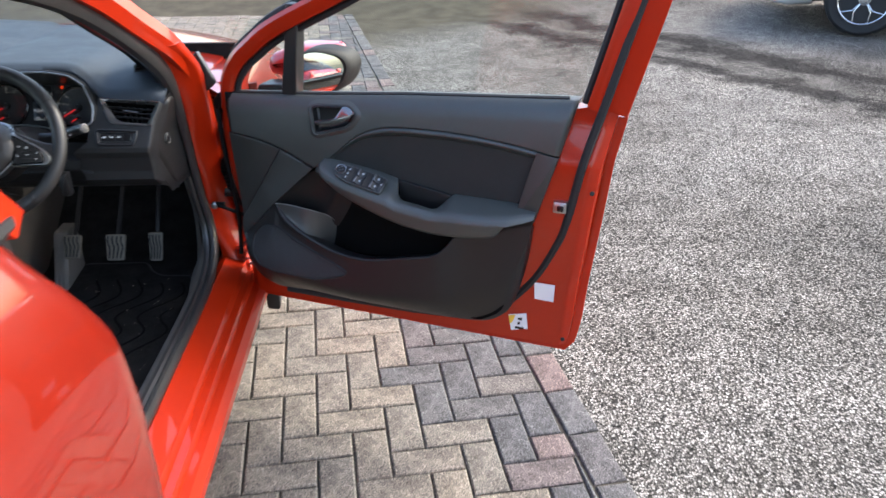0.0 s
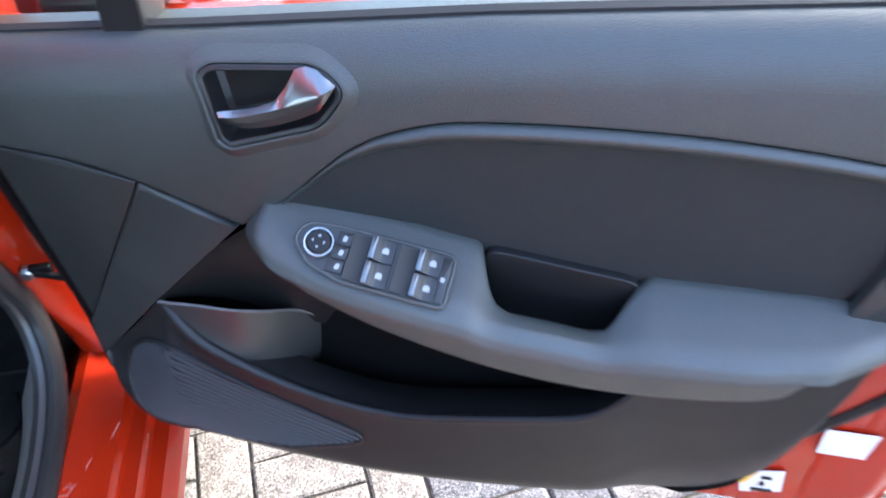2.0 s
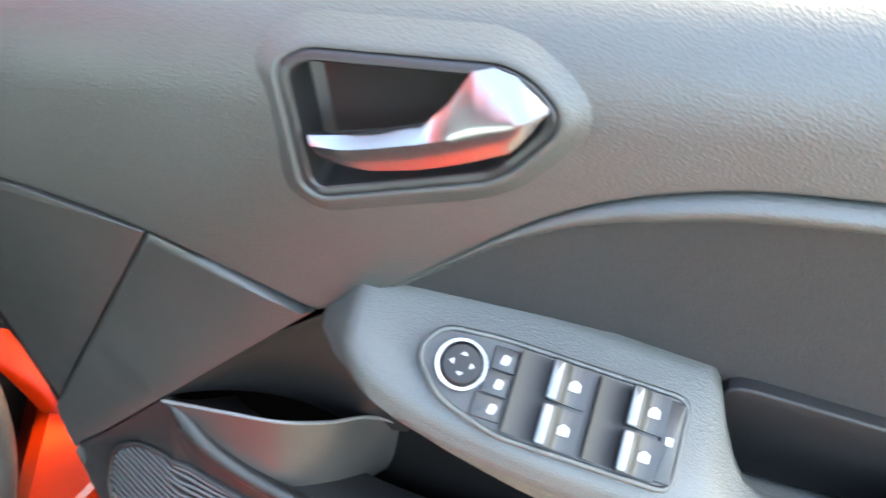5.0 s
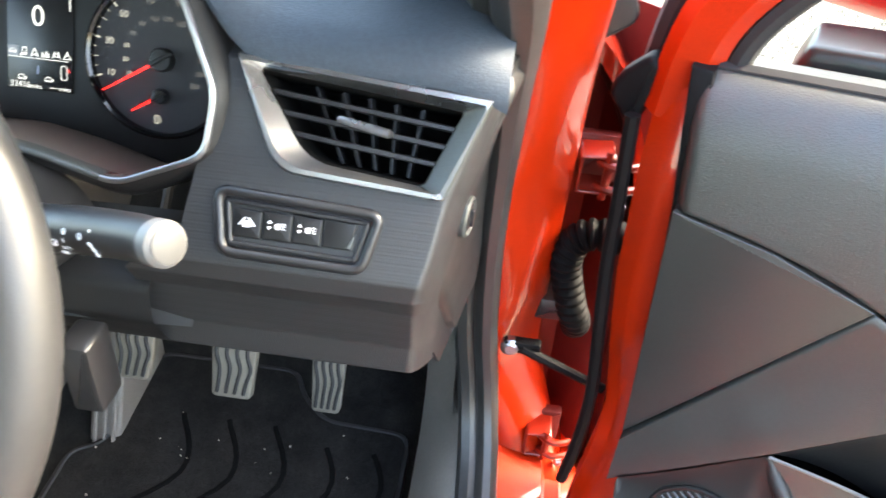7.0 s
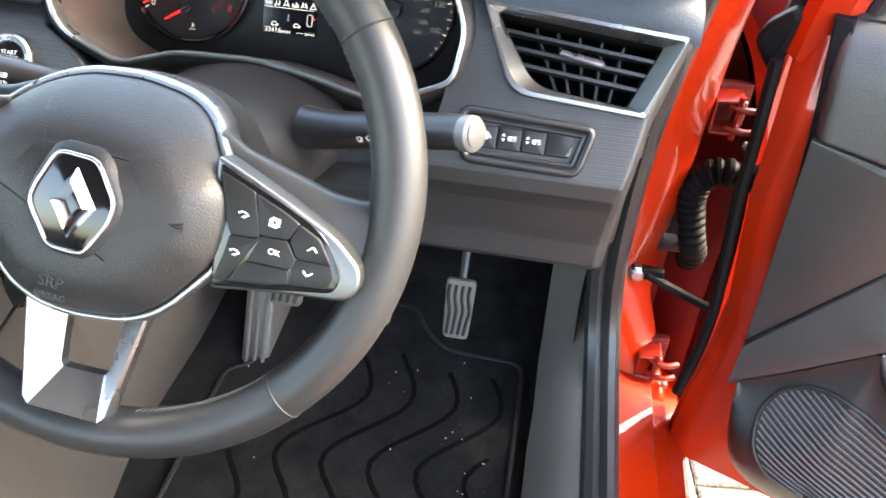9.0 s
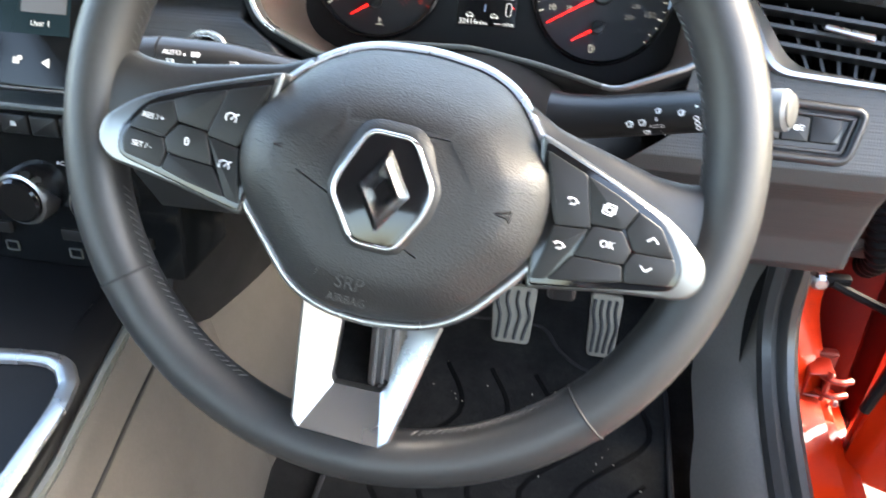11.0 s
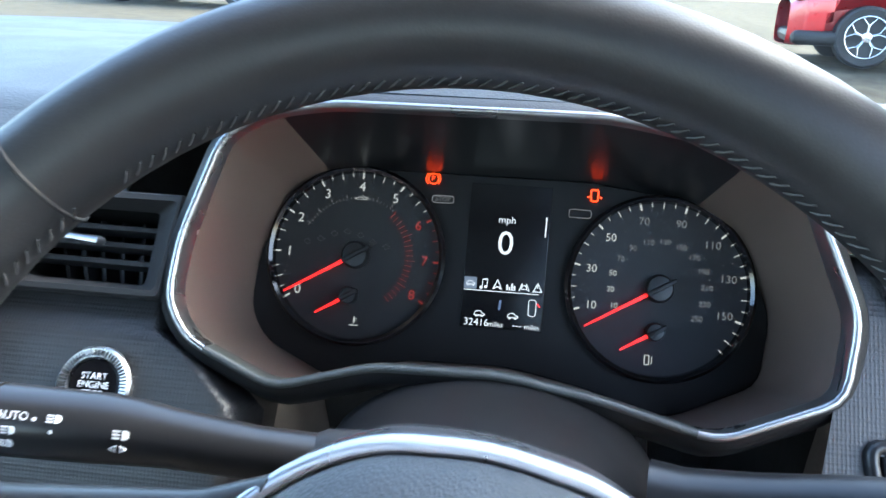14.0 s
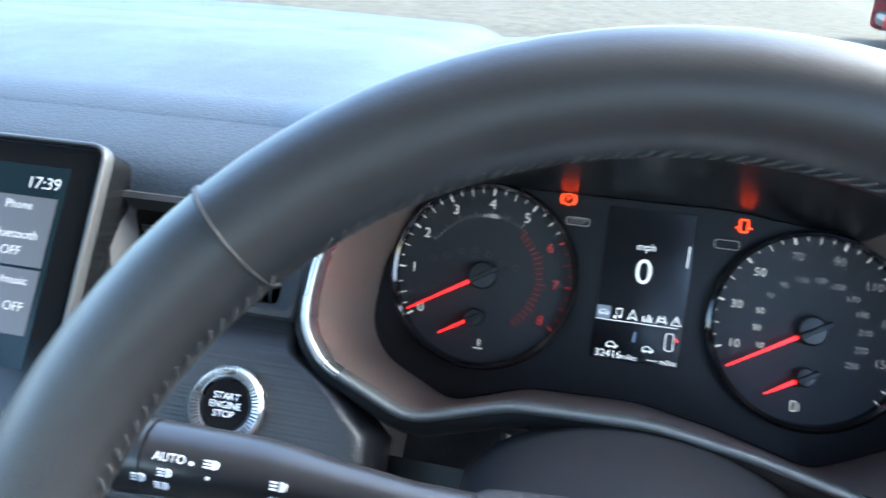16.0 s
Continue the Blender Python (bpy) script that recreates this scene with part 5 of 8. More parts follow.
# fascia right of the cluster, with its crease and under panel
VENT_R = [(-0.738, 0.0945), (-0.708, 0.026), (-0.604, 0.0195), (-0.581, 0.083)]


def within(p, x, z, grow):
    """Whether a point lies in a convex outline, drawn in by grow."""
    q = inset(p, grow)
    s = 1 if area2(q) > 0 else -1
    return all(((q[i].x - q[i - 1].x) * (z - q[i - 1].y) - (q[i].y - q[i - 1].y) * (x - q[i - 1].x)) * s > 0 for i in range(4))


def fascia_right(s, t):
    pr = [(-0.03, 0.108), (-0.012, 0.102), (-0.004, 0.092), (0.0, 0.07), (0.0, 0.045), (0.0, 0.02), (0.0, 0.0), (0.0, -0.035), (-0.006, -0.046), (-0.022, -0.056), (-0.05, -0.085), (-0.062, -0.105), (-0.1, -0.112), (-0.2, -0.10)]
    k = t * (len(pr) - 1)
    i = min(int(k), len(pr) - 2)
    w, z = (pr[i][j] + (pr[i + 1][j] - pr[i][j]) * (k - i) for j in (0, 1))
    x0, x1 = lerp([(-0.11, -0.80), (-0.045, -0.80), (-0.02, -0.765), (0.108, -0.742)], z), lerp([(-0.11, -0.606), (-0.045, -0.603), (0.02, -0.592), (0.08, -0.573), (0.108, -0.574)], z)
    x = x0 + s * (x1 - x0)
    e = max(0, 1 - (1 - s) / 0.07)
    if within([Vector(q) for q in VENT_R], x, z, 0.004):
        w = -0.07
    return FACE @ Vector((x, -(w - 0.05 * e * e), z))


part("driver_fascia", patch(bmesh.new(), 110, 143, fascia_right), FASCIA, dash, "dotted black fascia round the switches", 60)
# side window demister on the dash top
DM = frame_of((-0.655, 2.098, 1.006), (0.94, 0.34, 0.0), (-0.12, 0.34, 0.93))
demist = thing("demister_vent", DM, "small oval slatted demister vent in the dash top", "air vent", "dashboard vents")
dm_out = rounded([(-0.020, -0.024), (0.020, -0.024), (0.018, 0.026), (-0.018, 0.026)], 0.011)
bm = bmesh.new()
band(bm, dm_out, 0.005, 0.003, -0.012, 0.002)
part("vent_surround", bm, ARM, demist, "satin grey surround")
bm = bmesh.new()
plate(bm, inset(dm_out, 0.004), -0.008, -0.014, 0.001)
part("vent_duct", bm, SHADE_BLACK, demist, "black duct")
for k in range(5):
    bm = bmesh.new()
    box(bm, (0, 0.001, -0.015 + 0.0075 * k), (0.028, 0.006, 0.0022), 0.0008)
    part("slat", bm, SMOOTH, demist)
# end of the dash beside the door: closing panel, raised cap and key switch
SIDE = frame_of((-0.9374, 0.0303, 0), (0.17, 0.985, 0), (0, 0, 1))
bm = bmesh.new()
end_w = lambda y, z: lerp([(0.80, -0.009), (0.86, -0.006), (0.90, 0.002), (0.95, 0.018), (0.98, 0.024)], z)
SIDE_L = [(0.70, 2.02), (0.80, 1.95), (0.842, 1.93), (0.862, 1.935), (0.958, 2.0), (0.972, 2.03)]


def dash_end(left, right, lift):
    def f(s, t):
        z = left[0][0] + t * (left[-1][0] - left[0][0])
        y0, y1 = lerp(left, z), lerp(right, z)
        y = y0 + s * (y1 - y0)
        e = max(0, 1 - min(s / 0.08, t / 0.04, (1 - t) / 0.04))
        return (y, -(end_w(y, z) + lift * (1 - e * e)), z)
    return f


patch(bm, 8, 24, dash_end(SIDE_L, [(0.70, 2.13), (0.90, 2.14), (0.972, 2.10)], 0.001), (0, 0.003, 0))
bm.transform(SIDE)
part("dash_side", bm, END_GREY, dash, "black dash side")
bm = bmesh.new()
CAP_L = [(0.715, 2.045), (0.73, 2.03), (0.793, 1.99), (0.840, 1.955), (0.852, 1.952), (0.868, 1.958), (0.912, 1.987), (0.955, 2.008), (0.962, 2.02)]
patch(bm, 16, 40, dash_end(CAP_L, [(0.715, 2.105), (0.815, 2.125), (0.95, 2.105), (0.962, 2.09)], 0.007), (0, 0.004, 0))
bm.transform(SIDE)
cap_ = part("dash_end_cap", bm, END_GREY, dash, "grained black dash end cap", 50)
bm = bmesh.new()
lathe(bm, [(0.0155, -0.002), (0.0155, 0.002), (0.0135, 0.0035), (0.011, 0.001)], 28, (2.018, -0.002, 0.852))
bm.transform(SIDE)
part("key_switch_ring", bm, ARM, cap_, "dark satin ring of the key switch")
bm = bmesh.new()
lathe(bm, [(0.0105, 0.0), (0.0105, 0.003), (0.002, 0.0034)], 24, (2.018, -0.002, 0.852))
box(bm, (2.018, -0.006, 0.852), (0.004, 0.004, 0.014), 0.001)
bm.transform(SIDE)
part("key_switch", bm, SMOOTH, cap_, "black key switch")
# left of the cluster: start button field, centre vent, down to the knee area
def fascia_left(s, t):
    pr = [(-0.01, 0.055), (0.0, 0.03), (0.0, -0.03), (-0.004, -0.05), (-0.03, -0.09), (-0.08, -0.12), (-0.2, -0.12)]
    k = t * (len(pr) - 1)
    i = min(int(k), len(pr) - 2)
    w, z = (pr[i][j] + (pr[i + 1][j] - pr[i][j]) * (k - i) for j in (0, 1))
    x1 = lerp([(-0.05, -1.036), (0.0, -1.036), (0.02, -1.058), (0.035, -1.083), (0.055, -1.085)], z)
    round_ = 0.03 * max(0, 1 - (1 - s) / 0.08) ** 2
    return FACE @ Vector((-1.185 + (x1 + 1.185) * s, -(w - round_), z))


part("centre_fascia", patch(bmesh.new(), 48, 60, fascia_left), FASCIA, dash, "dotted black fascia by the start button", 60)


def knee(s, t):
    pr = [(-0.03, -0.045), (-0.02, -0.06), (-0.03, -0.085), (-0.062, -0.105), (-0.1, -0.112), (-0.2, -0.10)]
    k = t * (len(pr) - 1)
    i = min(int(k), len(pr) - 2)
    w, z = (pr[i][j] + (pr[i + 1][j] - pr[i][j]) * (k - i) for j in (0, 1))
    return FACE @ Vector((-1.10 + 0.31 * s, -w, z))


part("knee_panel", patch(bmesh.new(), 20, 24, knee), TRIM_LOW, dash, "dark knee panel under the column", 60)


bm = bmesh.new()
patch(bm, 20, 8, lambda s, t: FACE @ Vector((-1.06 + 0.29 * s, 0.05 - 0.02 * math.sin(math.pi * s), -0.09 + 0.08 * t)))
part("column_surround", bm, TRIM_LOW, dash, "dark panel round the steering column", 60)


def air_vent(name, corners, label, bright):
    """A slatted vent in the fascia; corners run top left, bottom left, bottom right, top right."""
    v = thing(name, FACE, label, "air vent", "dashboard vents")
    tl, bl, br, tr = (Vector(c) for c in corners)
    rad = [0.016, 0.004, 0.003, 0.004]
    out = rounded([bl, br, tr, tl], rad, 6)
    mid = rounded([bl + Vector((0.004, 0.004)), br + Vector((-0.003, 0.004)), tr + Vector((-0.003, -0.004)), tl + Vector((0.004, -0.0045))], rad, 6)
    inn = rounded([bl + Vector((0.017, 0.0085)), br + Vector((-0.014, 0.0075)), tr + Vector((-0.017, -0.0085)), tl + Vector((0.0125, -0.008))], rad, 6)
    bm = bmesh.new()
    loops(bm, [[(q.x, -w, q.y) for q in p] for p, w in ((out, -0.008), (out, 0.002), (inset(out, 0.0012), 0.0042), (mid, 0.0045), (inn, -0.007))])
    def cheek(f):
        c = f.calc_center_median()
        k = (c.z - br.y) / (tr.y - br.y)
        return c.x > br.x + (tr.x - br.x) * k - 0.016 and 0.07 < k < 0.93
    side_bm = bm.copy()
    bmesh.ops.delete(bm, geom=[f for f in bm.faces if cheek(f)], context="FACES")
    bmesh.ops.delete(side_bm, geom=[f for f in side_bm.faces if not cheek(f)], context="FACES")
    part("vent_cheek", side_bm, ARM if bright else RUBBER, v, "dark satin end of the surround", 20)
    part("vent_surround", bm, CHROME if bright else RUBBER, v, "satin chrome surround" if bright else "black surround", 20)
    bm = bmesh.new()
    loops(bm, [[(q.x, -w, q.y) for q in p] for p, w in ((inn, -0.007), (inset(inn, 0.001), -0.012), (inset(inn, 0.002), -0.06))], caps=(False, True))
    part("vent_duct", bm, SHADE_BLACK, v, "black duct", 40)
    bl, br, tr, tl = bl + Vector((0.017, 0.0085)), br + Vector((-0.014, 0.0075)), tr + Vector((-0.017, -0.0085)), tl + Vector((0.0125, -0.008))

    def at(s, t):
        return (bl.lerp(br, s)).lerp(tl.lerp(tr, s), t)
    for i in range(3):
        t = 0.30 + 0.235 * i
        a, b = at(0.0, t), at(1.0, t)
        bm = bmesh.new()
        sweep(bm, [(a.x, 0.016, a.y), (b.x, 0.016, b.y)], [(-0.006, -0.0012), (-0.0045, -0.0019), (0.012, -0.0015), (0.012, 0.0015), (-0.0045, 0.0019), (-0.006, 0.0012)], (0, 1, 0))
        part("slat", bm, SMOOTH, v)
    for i in range(5):
        s = 0.26 + 0.14 * i
        a, b = at(s, 0.05), at(s - 0.03, 0.95)
        bm = bmesh.new()
        sweep(bm, [(a.x, 0.036, a.y), (b.x, 0.036, b.y)], [(-0.007, -0.0010), (0.008, -0.0010), (0.008, 0.0010), (-0.007, 0.0010)], (0, 1, 0))
        part("rear_vane", bm, SMOOTH, v, "black rear vane")
    c, d = at(0.36, 0.60), at(0.66, 0.545)
    bm = bmesh.new()
    tube(bm, [(c.x, 0.006, c.y), (c.x, 0.004, c.y), (d.x, 0.003, d.y), (d.x + 0.001, 0.006, d.y)], [0.002, 0.0024, 0.003, 0.002], 10, squash=0.8)
    part("vent_slider", bm, CHROME, v, "chrome vent slider")
    return v


air_vent("air_vent", VENT_R, "slatted driver's air vent with a satin chrome surround", True)
air_vent("air_vent", [(-1.205, 0.106), (-1.193, 0.05), (-1.088, 0.05), (-1.083, 0.106)], "slatted centre air vent in the black fascia", False)
# switch pod
pod = thing("switch_pod", FACE, "black switch pod with headlamp and assist switches", "switch pod")
po = rounded([(-0.737, -0.027), (-0.649, -0.0285), (-0.640, 0.007), (-0.742, 0.0115)], 0.008)
bm = bmesh.new()
band(bm, inset(po, -0.003), 0.0065, 0.0045, -0.004, 0.0028)
part("pod_frame", bm, SMOOTH, pod, "raised black frame")
bm = bmesh.new()
band(bm, inset(po, 0.0045), 0.0032, 0.0028, -0.006, 0.0012)
part("pod_inner_frame", bm, SMOOTH, pod)
bm = bmesh.new()
plate(bm, inset(po, 0.007), -0.003, -0.01, 0.001)
part("pod_back", bm, GLOSS, pod)
for i in range(4):
    x0 = -0.731 + i * 0.0187
    bm = bmesh.new()
    plate(bm, rounded([(x0, -0.0165), (x0 + 0.018, -0.0168), (x0 + (0.018 if i < 3 else 0.021), 0.0005), (x0, 0.0015)], 0.0015), 0.002, -0.006, 0.0012)
    b = part("rocker_switch", bm, BUTTON, pod, "black rocker switch")
    if i < 3:
        bm = bmesh.new()
        cx, cz = x0 + 0.009, -0.007
        if i == 0:
            flat_bar(bm, cx - 0.005, cz - 0.002, cx - 0.001, cz + 0.003, 0.001, 0.0023)
            flat_bar(bm, cx + 0.005, cz - 0.002, cx + 0.001, cz + 0.003, 0.001, 0.0023)
            plate(bm, rounded([(cx - 0.003, cz - 0.003), (cx + 0.003, cz - 0.003), (cx + 0.002, cz + 0.001), (cx - 0.002, cz + 0.001)], 0.001), 0.0023, 0.002, rings=[(0, 0)])
        else:
            for sgn in (1, -1):
                plate(bm, [(cx - 0.006, cz + sgn * 0.001), (cx - 0.003, cz + sgn * 0.001), (cx - 0.0045, cz + sgn * 0.003)], 0.0023, 0.002, rings=[(0, 0)])
            plate(bm, rounded([(cx - 0.001, cz - 0.002), (cx + 0.002, cz - 0.0025), (cx + 0.0025, cz + 0.0015), (cx - 0.001, cz + 0.001)], 0.001), 0.0023, 0.002, rings=[(0, 0)])
            for k in range(3):
                flat_bar(bm, cx + 0.003, cz - 0.0015 + k * 0.0015, cx + 0.0055, cz - 0.002 + k * 0.0015, 0.0005, 0.0023)
        part("switch_symbol", bm, WHITE, pod, "white symbol")
bm = bmesh.new()
plate(bm, [(-0.6605, -0.0158), (-0.656, -0.0158), (-0.6545, -0.006)], 0.0025, -0.002, 0.0006)
part("pod_corner", bm, ARM, pod, "pale slanted corner")
# start button
start = thing("start_button", FACE @ pose(-1.114, 0, 0.0045), "round black engine start button with knurled chrome ring", "button")
bm = bmesh.new()
lathe(bm, [(0.0195, -0.002), (0.0195, 0.004), (0.0182, 0.0055), (0.0142, 0.0045), (0.0134, 0.002)], 48)
ring = part("button_ring", bm, CHROME, start, "knurled chrome ring")
bm = bmesh.new()
for i in range(60):
    a = 2 * math.pi * i / 60
    flat_bar(bm, 0.0144 * math.cos(a), 0.0144 * math.sin(a), 0.0178 * math.cos(a), 0.0178 * math.sin(a), 0.0008, 0.0057, 0.001)
part("knurling", bm, BRIGHT, start)
bm = bmesh.new()
lathe(bm, [(0.0132, -0.002), (0.0132, 0.003), (0.0124, 0.004), (0.003, 0.0042)], 40)
part("button_cap", bm, GLOSS, start, "black button cap")
for k, word in enumerate(("START", "ENGINE", "STOP")):
    write("lettering", word, 0.0047, 0, 0.0045, 0.0043 - 0.0043 * k, WHITE, start)

# ---- instrument cluster ----
CL = frame_of((-0.916, 2.066, 0.93), (1, 0, 0), (0, math.sin(radians(23)), math.cos(radians(23))))
cluster = thing("instrument_cluster", CL, "lit instrument cluster with two dials and a colour display", "instrument cluster")
BEZ = rounded([(-0.166, -0.036), (-0.163, -0.004), (-0.146, 0.05), (-0.122, 0.064), (-0.09, 0.0695), (0.05, 0.0705), (0.11, 0.061), (0.146, 0.037), (0.168, -0.018), (0.163, -0.056), (0.108, -0.079), (0.052, -0.0655), (0.004, -0.058), (-0.06, -0.0595), (-0.108, -0.0735), (-0.154, -0.054)], 0.010, 3)


def depth_out(p, w):
    """Bezel outline at a depth: the well narrows sideways and under its ceiling towards the back."""
    k = 1 + 0.055 * (0.1 - w) / 0.1
    return [Vector((q.x * (1 - 0.05 * (0.1 - w) / 0.1), q.y * (k - 0.26 * (0.1 - w) / 0.1 * (q.y > 0)))) for q in p]


bm = bmesh.new()
loops(bm, [[(q.x, -w, q.y) for q in depth_out(BEZ, w)] for w in (0.097, 0.08, 0.05, 0.02, -0.004)])
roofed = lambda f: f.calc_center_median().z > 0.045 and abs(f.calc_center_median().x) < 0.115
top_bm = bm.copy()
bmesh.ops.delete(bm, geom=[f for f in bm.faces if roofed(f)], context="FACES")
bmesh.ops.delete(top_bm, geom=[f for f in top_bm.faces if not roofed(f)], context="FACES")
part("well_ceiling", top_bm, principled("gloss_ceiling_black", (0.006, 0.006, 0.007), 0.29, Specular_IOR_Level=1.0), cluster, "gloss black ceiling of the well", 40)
# Black plastic walls coloured brown: the warm reflected light is in the base colour
part("cluster_well", bm, principled("well_warm_sheen", (0.16, 0.118, 0.097), 0.34, 0.25, Specular_IOR_Level=0.8), cluster, "satin well round the dials, warm reflected light in its brown", 40)
bm = bmesh.new()
band(bm, inset(BEZ, -0.003), 0.0042, 0.1, 0.085, 0.0016)
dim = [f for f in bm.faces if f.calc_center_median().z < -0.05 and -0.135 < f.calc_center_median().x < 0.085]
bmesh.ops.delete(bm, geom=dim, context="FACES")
part("cluster_bezel", bm, CHROME, cluster, "satin chrome bezel")
bm = bmesh.new()
# Lower run of the same bezel, its shade put in as a darker material
band(bm, inset(BEZ, -0.003), 0.0042, 0.0998, 0.085, 0.0016)
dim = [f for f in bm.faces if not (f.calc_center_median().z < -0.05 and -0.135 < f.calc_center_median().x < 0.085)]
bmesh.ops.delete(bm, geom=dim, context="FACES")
part("bezel_low_dim", bm, ARM, cluster, "lower edge of the chrome bezel in a dimmed tone")
bm = bmesh.new()
loops(bm, [[(q.x, -w, q.y) for q in inset(BEZ, d)] for d, w in ((-0.003, 0.098), (-0.008, 0.094), (-0.013, 0.08), (-0.014, 0.0))])
part("cluster_shroud", bm, TRIM_LOW, cluster, "black cluster shroud", 60)
bm = bmesh.new()
plate(bm, depth_out(BEZ, 0.0), 0.0, -0.006, 0.001)
part("cluster_face", bm, principled("dial_face_black", (0.006, 0.006, 0.0065), 0.45, Specular_IOR_Level=0.35), cluster, "black cluster face")


def dial(name, cx, cz, r, label):
    bm = bmesh.new()
    lathe(bm, [(r + 0.003, 0.0), (r + 0.003, 0.006), (r + 0.001, 0.0075), (r - 0.001, 0.006), (r - 0.0015, 0.0001)], 64, (cx, 0, cz))
    d = part(name, bm, GLOSS, cluster, label)
    bm = bmesh.new()
    lathe(bm, [(r - 0.001, 0.0003), (r - 0.001, 0.0008), (0.002, 0.0009)], 64, (cx, 0, cz))
    # Right plate is lighter: the reflected haze over that dial is in its colour
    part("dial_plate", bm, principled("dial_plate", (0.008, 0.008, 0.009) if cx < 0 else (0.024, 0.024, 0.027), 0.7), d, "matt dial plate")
    return d


def tick(bm, cx, cz, a, r0, r1, width):
    c, s = math.cos(radians(a)), math.sin(radians(a))
    flat_bar(bm, cx + r0 * c, cz + r0 * s, cx + r1 * c, cz + r1 * s, width, 0.0014)


def pointer(d, cx, cz, a, r, hub, parent):
    c, s = math.cos(radians(a)), math.sin(radians(a))
    bm = bmesh.new()
    n = Vector((-s, c))
    p0, p1 = Vector((cx + hub * 0.9 * c, cz + hub * 0.9 * s)), Vector((cx + r * c, cz + r * s))
    plate(bm, [p0 - n * 0.0011, p1 - n * 0.0005, p1 + n * 0.0005, p0 + n * 0.0011], 0.0065, 0.0055, rings=[(0, 0)])
    part("pointer", bm, LIT_RED, parent, "lit red pointer")
    bm = bmesh.new()
    lathe(bm, [(hub, 0.001), (hub, 0.006), (hub * 0.85, 0.008), (hub * 0.3, 0.0085)], 28, (cx, 0, cz))
    part("pointer_hub", bm, SMOOTH, parent, "black pointer hub")
    bm = bmesh.new()
    q0, q1 = Vector((cx - hub * 1.25 * c, cz - hub * 1.25 * s)), Vector((cx + hub * c, cz + hub * s))
    plate(bm, [q0 - n * 0.0012, q1 - n * 0.0015, q1 + n * 0.0015, q0 + n * 0.0012], 0.0105, 0.006, 0.0006)
    part("hub_rib", bm, BUTTON, parent)


TX, TZ, SX, SZ, DR = -0.0925, 0.0, 0.0935, -0.0065, 0.0535
tach = dial("tachometer", TX, TZ, DR, "rev counter with white and red figures")
bm, bmr, bmt = bmesh.new(), bmesh.new(), bmesh.new()
for k in range(9):
    a = 211 - k * 30.3
    if k == 0:
        a = 214
    tgt = bm if k < 6 else bmr
    tick(tgt, TX, TZ, a, DR - 0.005, DR - 0.0015, 0.0011)
    write("figure", str(k), 0.0085, TX + (DR - 0.0105) * math.cos(radians(a)), 0.0014, TZ + (DR - 0.0105) * math.sin(radians(a)), DIM_WHITE if k < 6 else DIM_RED, tach)
    for h in (1, 2, 3):
        if k < 8:
            tick(bm if k < 6 else bmr, TX, TZ, a - h * 7.6, DR - (0.005 if h == 2 else 0.0035), DR - 0.0015, 0.0005)
part("scale_marks", bm, DIM_WHITE, tach, "white scale marks")
for i in range(20):
    a = 52 - i * 5.4
    tick(bmr, TX, TZ, a, DR - 0.0225, DR - (0.018 if i % 5 else 0.0165), 0.0004)
part("red_marks", bmr, DIM_RED, tach, "red scale marks")
for i in range(26):
    a = 150 - i * 3.8
    tick(bmt, TX, TZ, a, DR - 0.018, DR - (0.0165 if i % 4 else 0.0145), 0.0004)
part("inner_marks", bmt, FAINT, tach)
write("unit", "x1000", 0.0035, TX, 0.0014, TZ + 0.036, DIM_WHITE, tach)
pointer(tach, TX, TZ, 211, 0.050, 0.0085, tach)
pointer(tach, TX - 0.002, TZ - 0.0255, 211, 0.0235, 0.0055, tach)
speed = dial("speedometer", SX, SZ, DR, "speedometer with white figures in miles per hour")
bm = bmesh.new()
for k, val in enumerate((10, 30, 50, 70, 90, 110, 130, 150)):
    a = 198 - k * 31.0
    tick(bm, SX, SZ, a, DR - 0.005, DR - 0.0015, 0.0012)
    write("figure", str(val), 0.0068, SX + (DR - 0.012) * math.cos(radians(a)), 0.0014, SZ + (DR - 0.012) * math.sin(radians(a)), DIM_WHITE if k < 3 else FAINT, speed)
    for h in (1, 2, 3):
        tick(bm, SX, SZ, a - h * 7.75, DR - (0.005 if h == 2 else 0.0035), DR - 0.0015, 0.0005)
part("scale_marks", bm, DIM_WHITE, speed, "white scale marks")
for k, val in enumerate((10, 30, 50, 70, 90, 110, 130, 150, 170, 190, 210, 230, 250)):
    a = 205 - k * 20.0
    write("small_figure", str(val), 0.0048, SX + (DR - 0.025) * math.cos(radians(a)), 0.0014, SZ + (DR - 0.025) * math.sin(radians(a)), DIM_WHITE if k < 3 else FAINT, speed)
pointer(speed, SX, SZ, 211, 0.050, 0.0085, speed)
pointer(speed, SX - 0.001, SZ - 0.026, 211, 0.0235, 0.0055, speed)
# colour display
bm = bmesh.new()
plate(bm, [(-0.0245, -0.0385), (0.0255, -0.0385), (0.0265, 0.0505), (-0.0235, 0.0505)], 0.0015, -0.002, 0.0004)
lcd = part("display", bm, LCD, cluster, "small upright colour display")
write("speed_figure", "0", 0.021, 0.0, 0.002, 0.0135, LIT_WHITE, lcd, tall=1.0)
write("unit", "mph", 0.0062, 0.0, 0.002, 0.0285, LIT_WHITE, lcd)
write("odometer", "32416", 0.0062, -0.0145, 0.002, -0.0355, LIT_WHITE, lcd)
write("odometer_unit", "miles", 0.0045, -0.0025, 0.002, -0.036, LIT_WHITE, lcd)
write("range", "---", 0.0062, 0.0105, 0.002, -0.0355, LIT_WHITE, lcd)
write("range_unit", "miles", 0.0045, 0.0195, 0.002, -0.036, LIT_WHITE, lcd)
bm = bmesh.new()
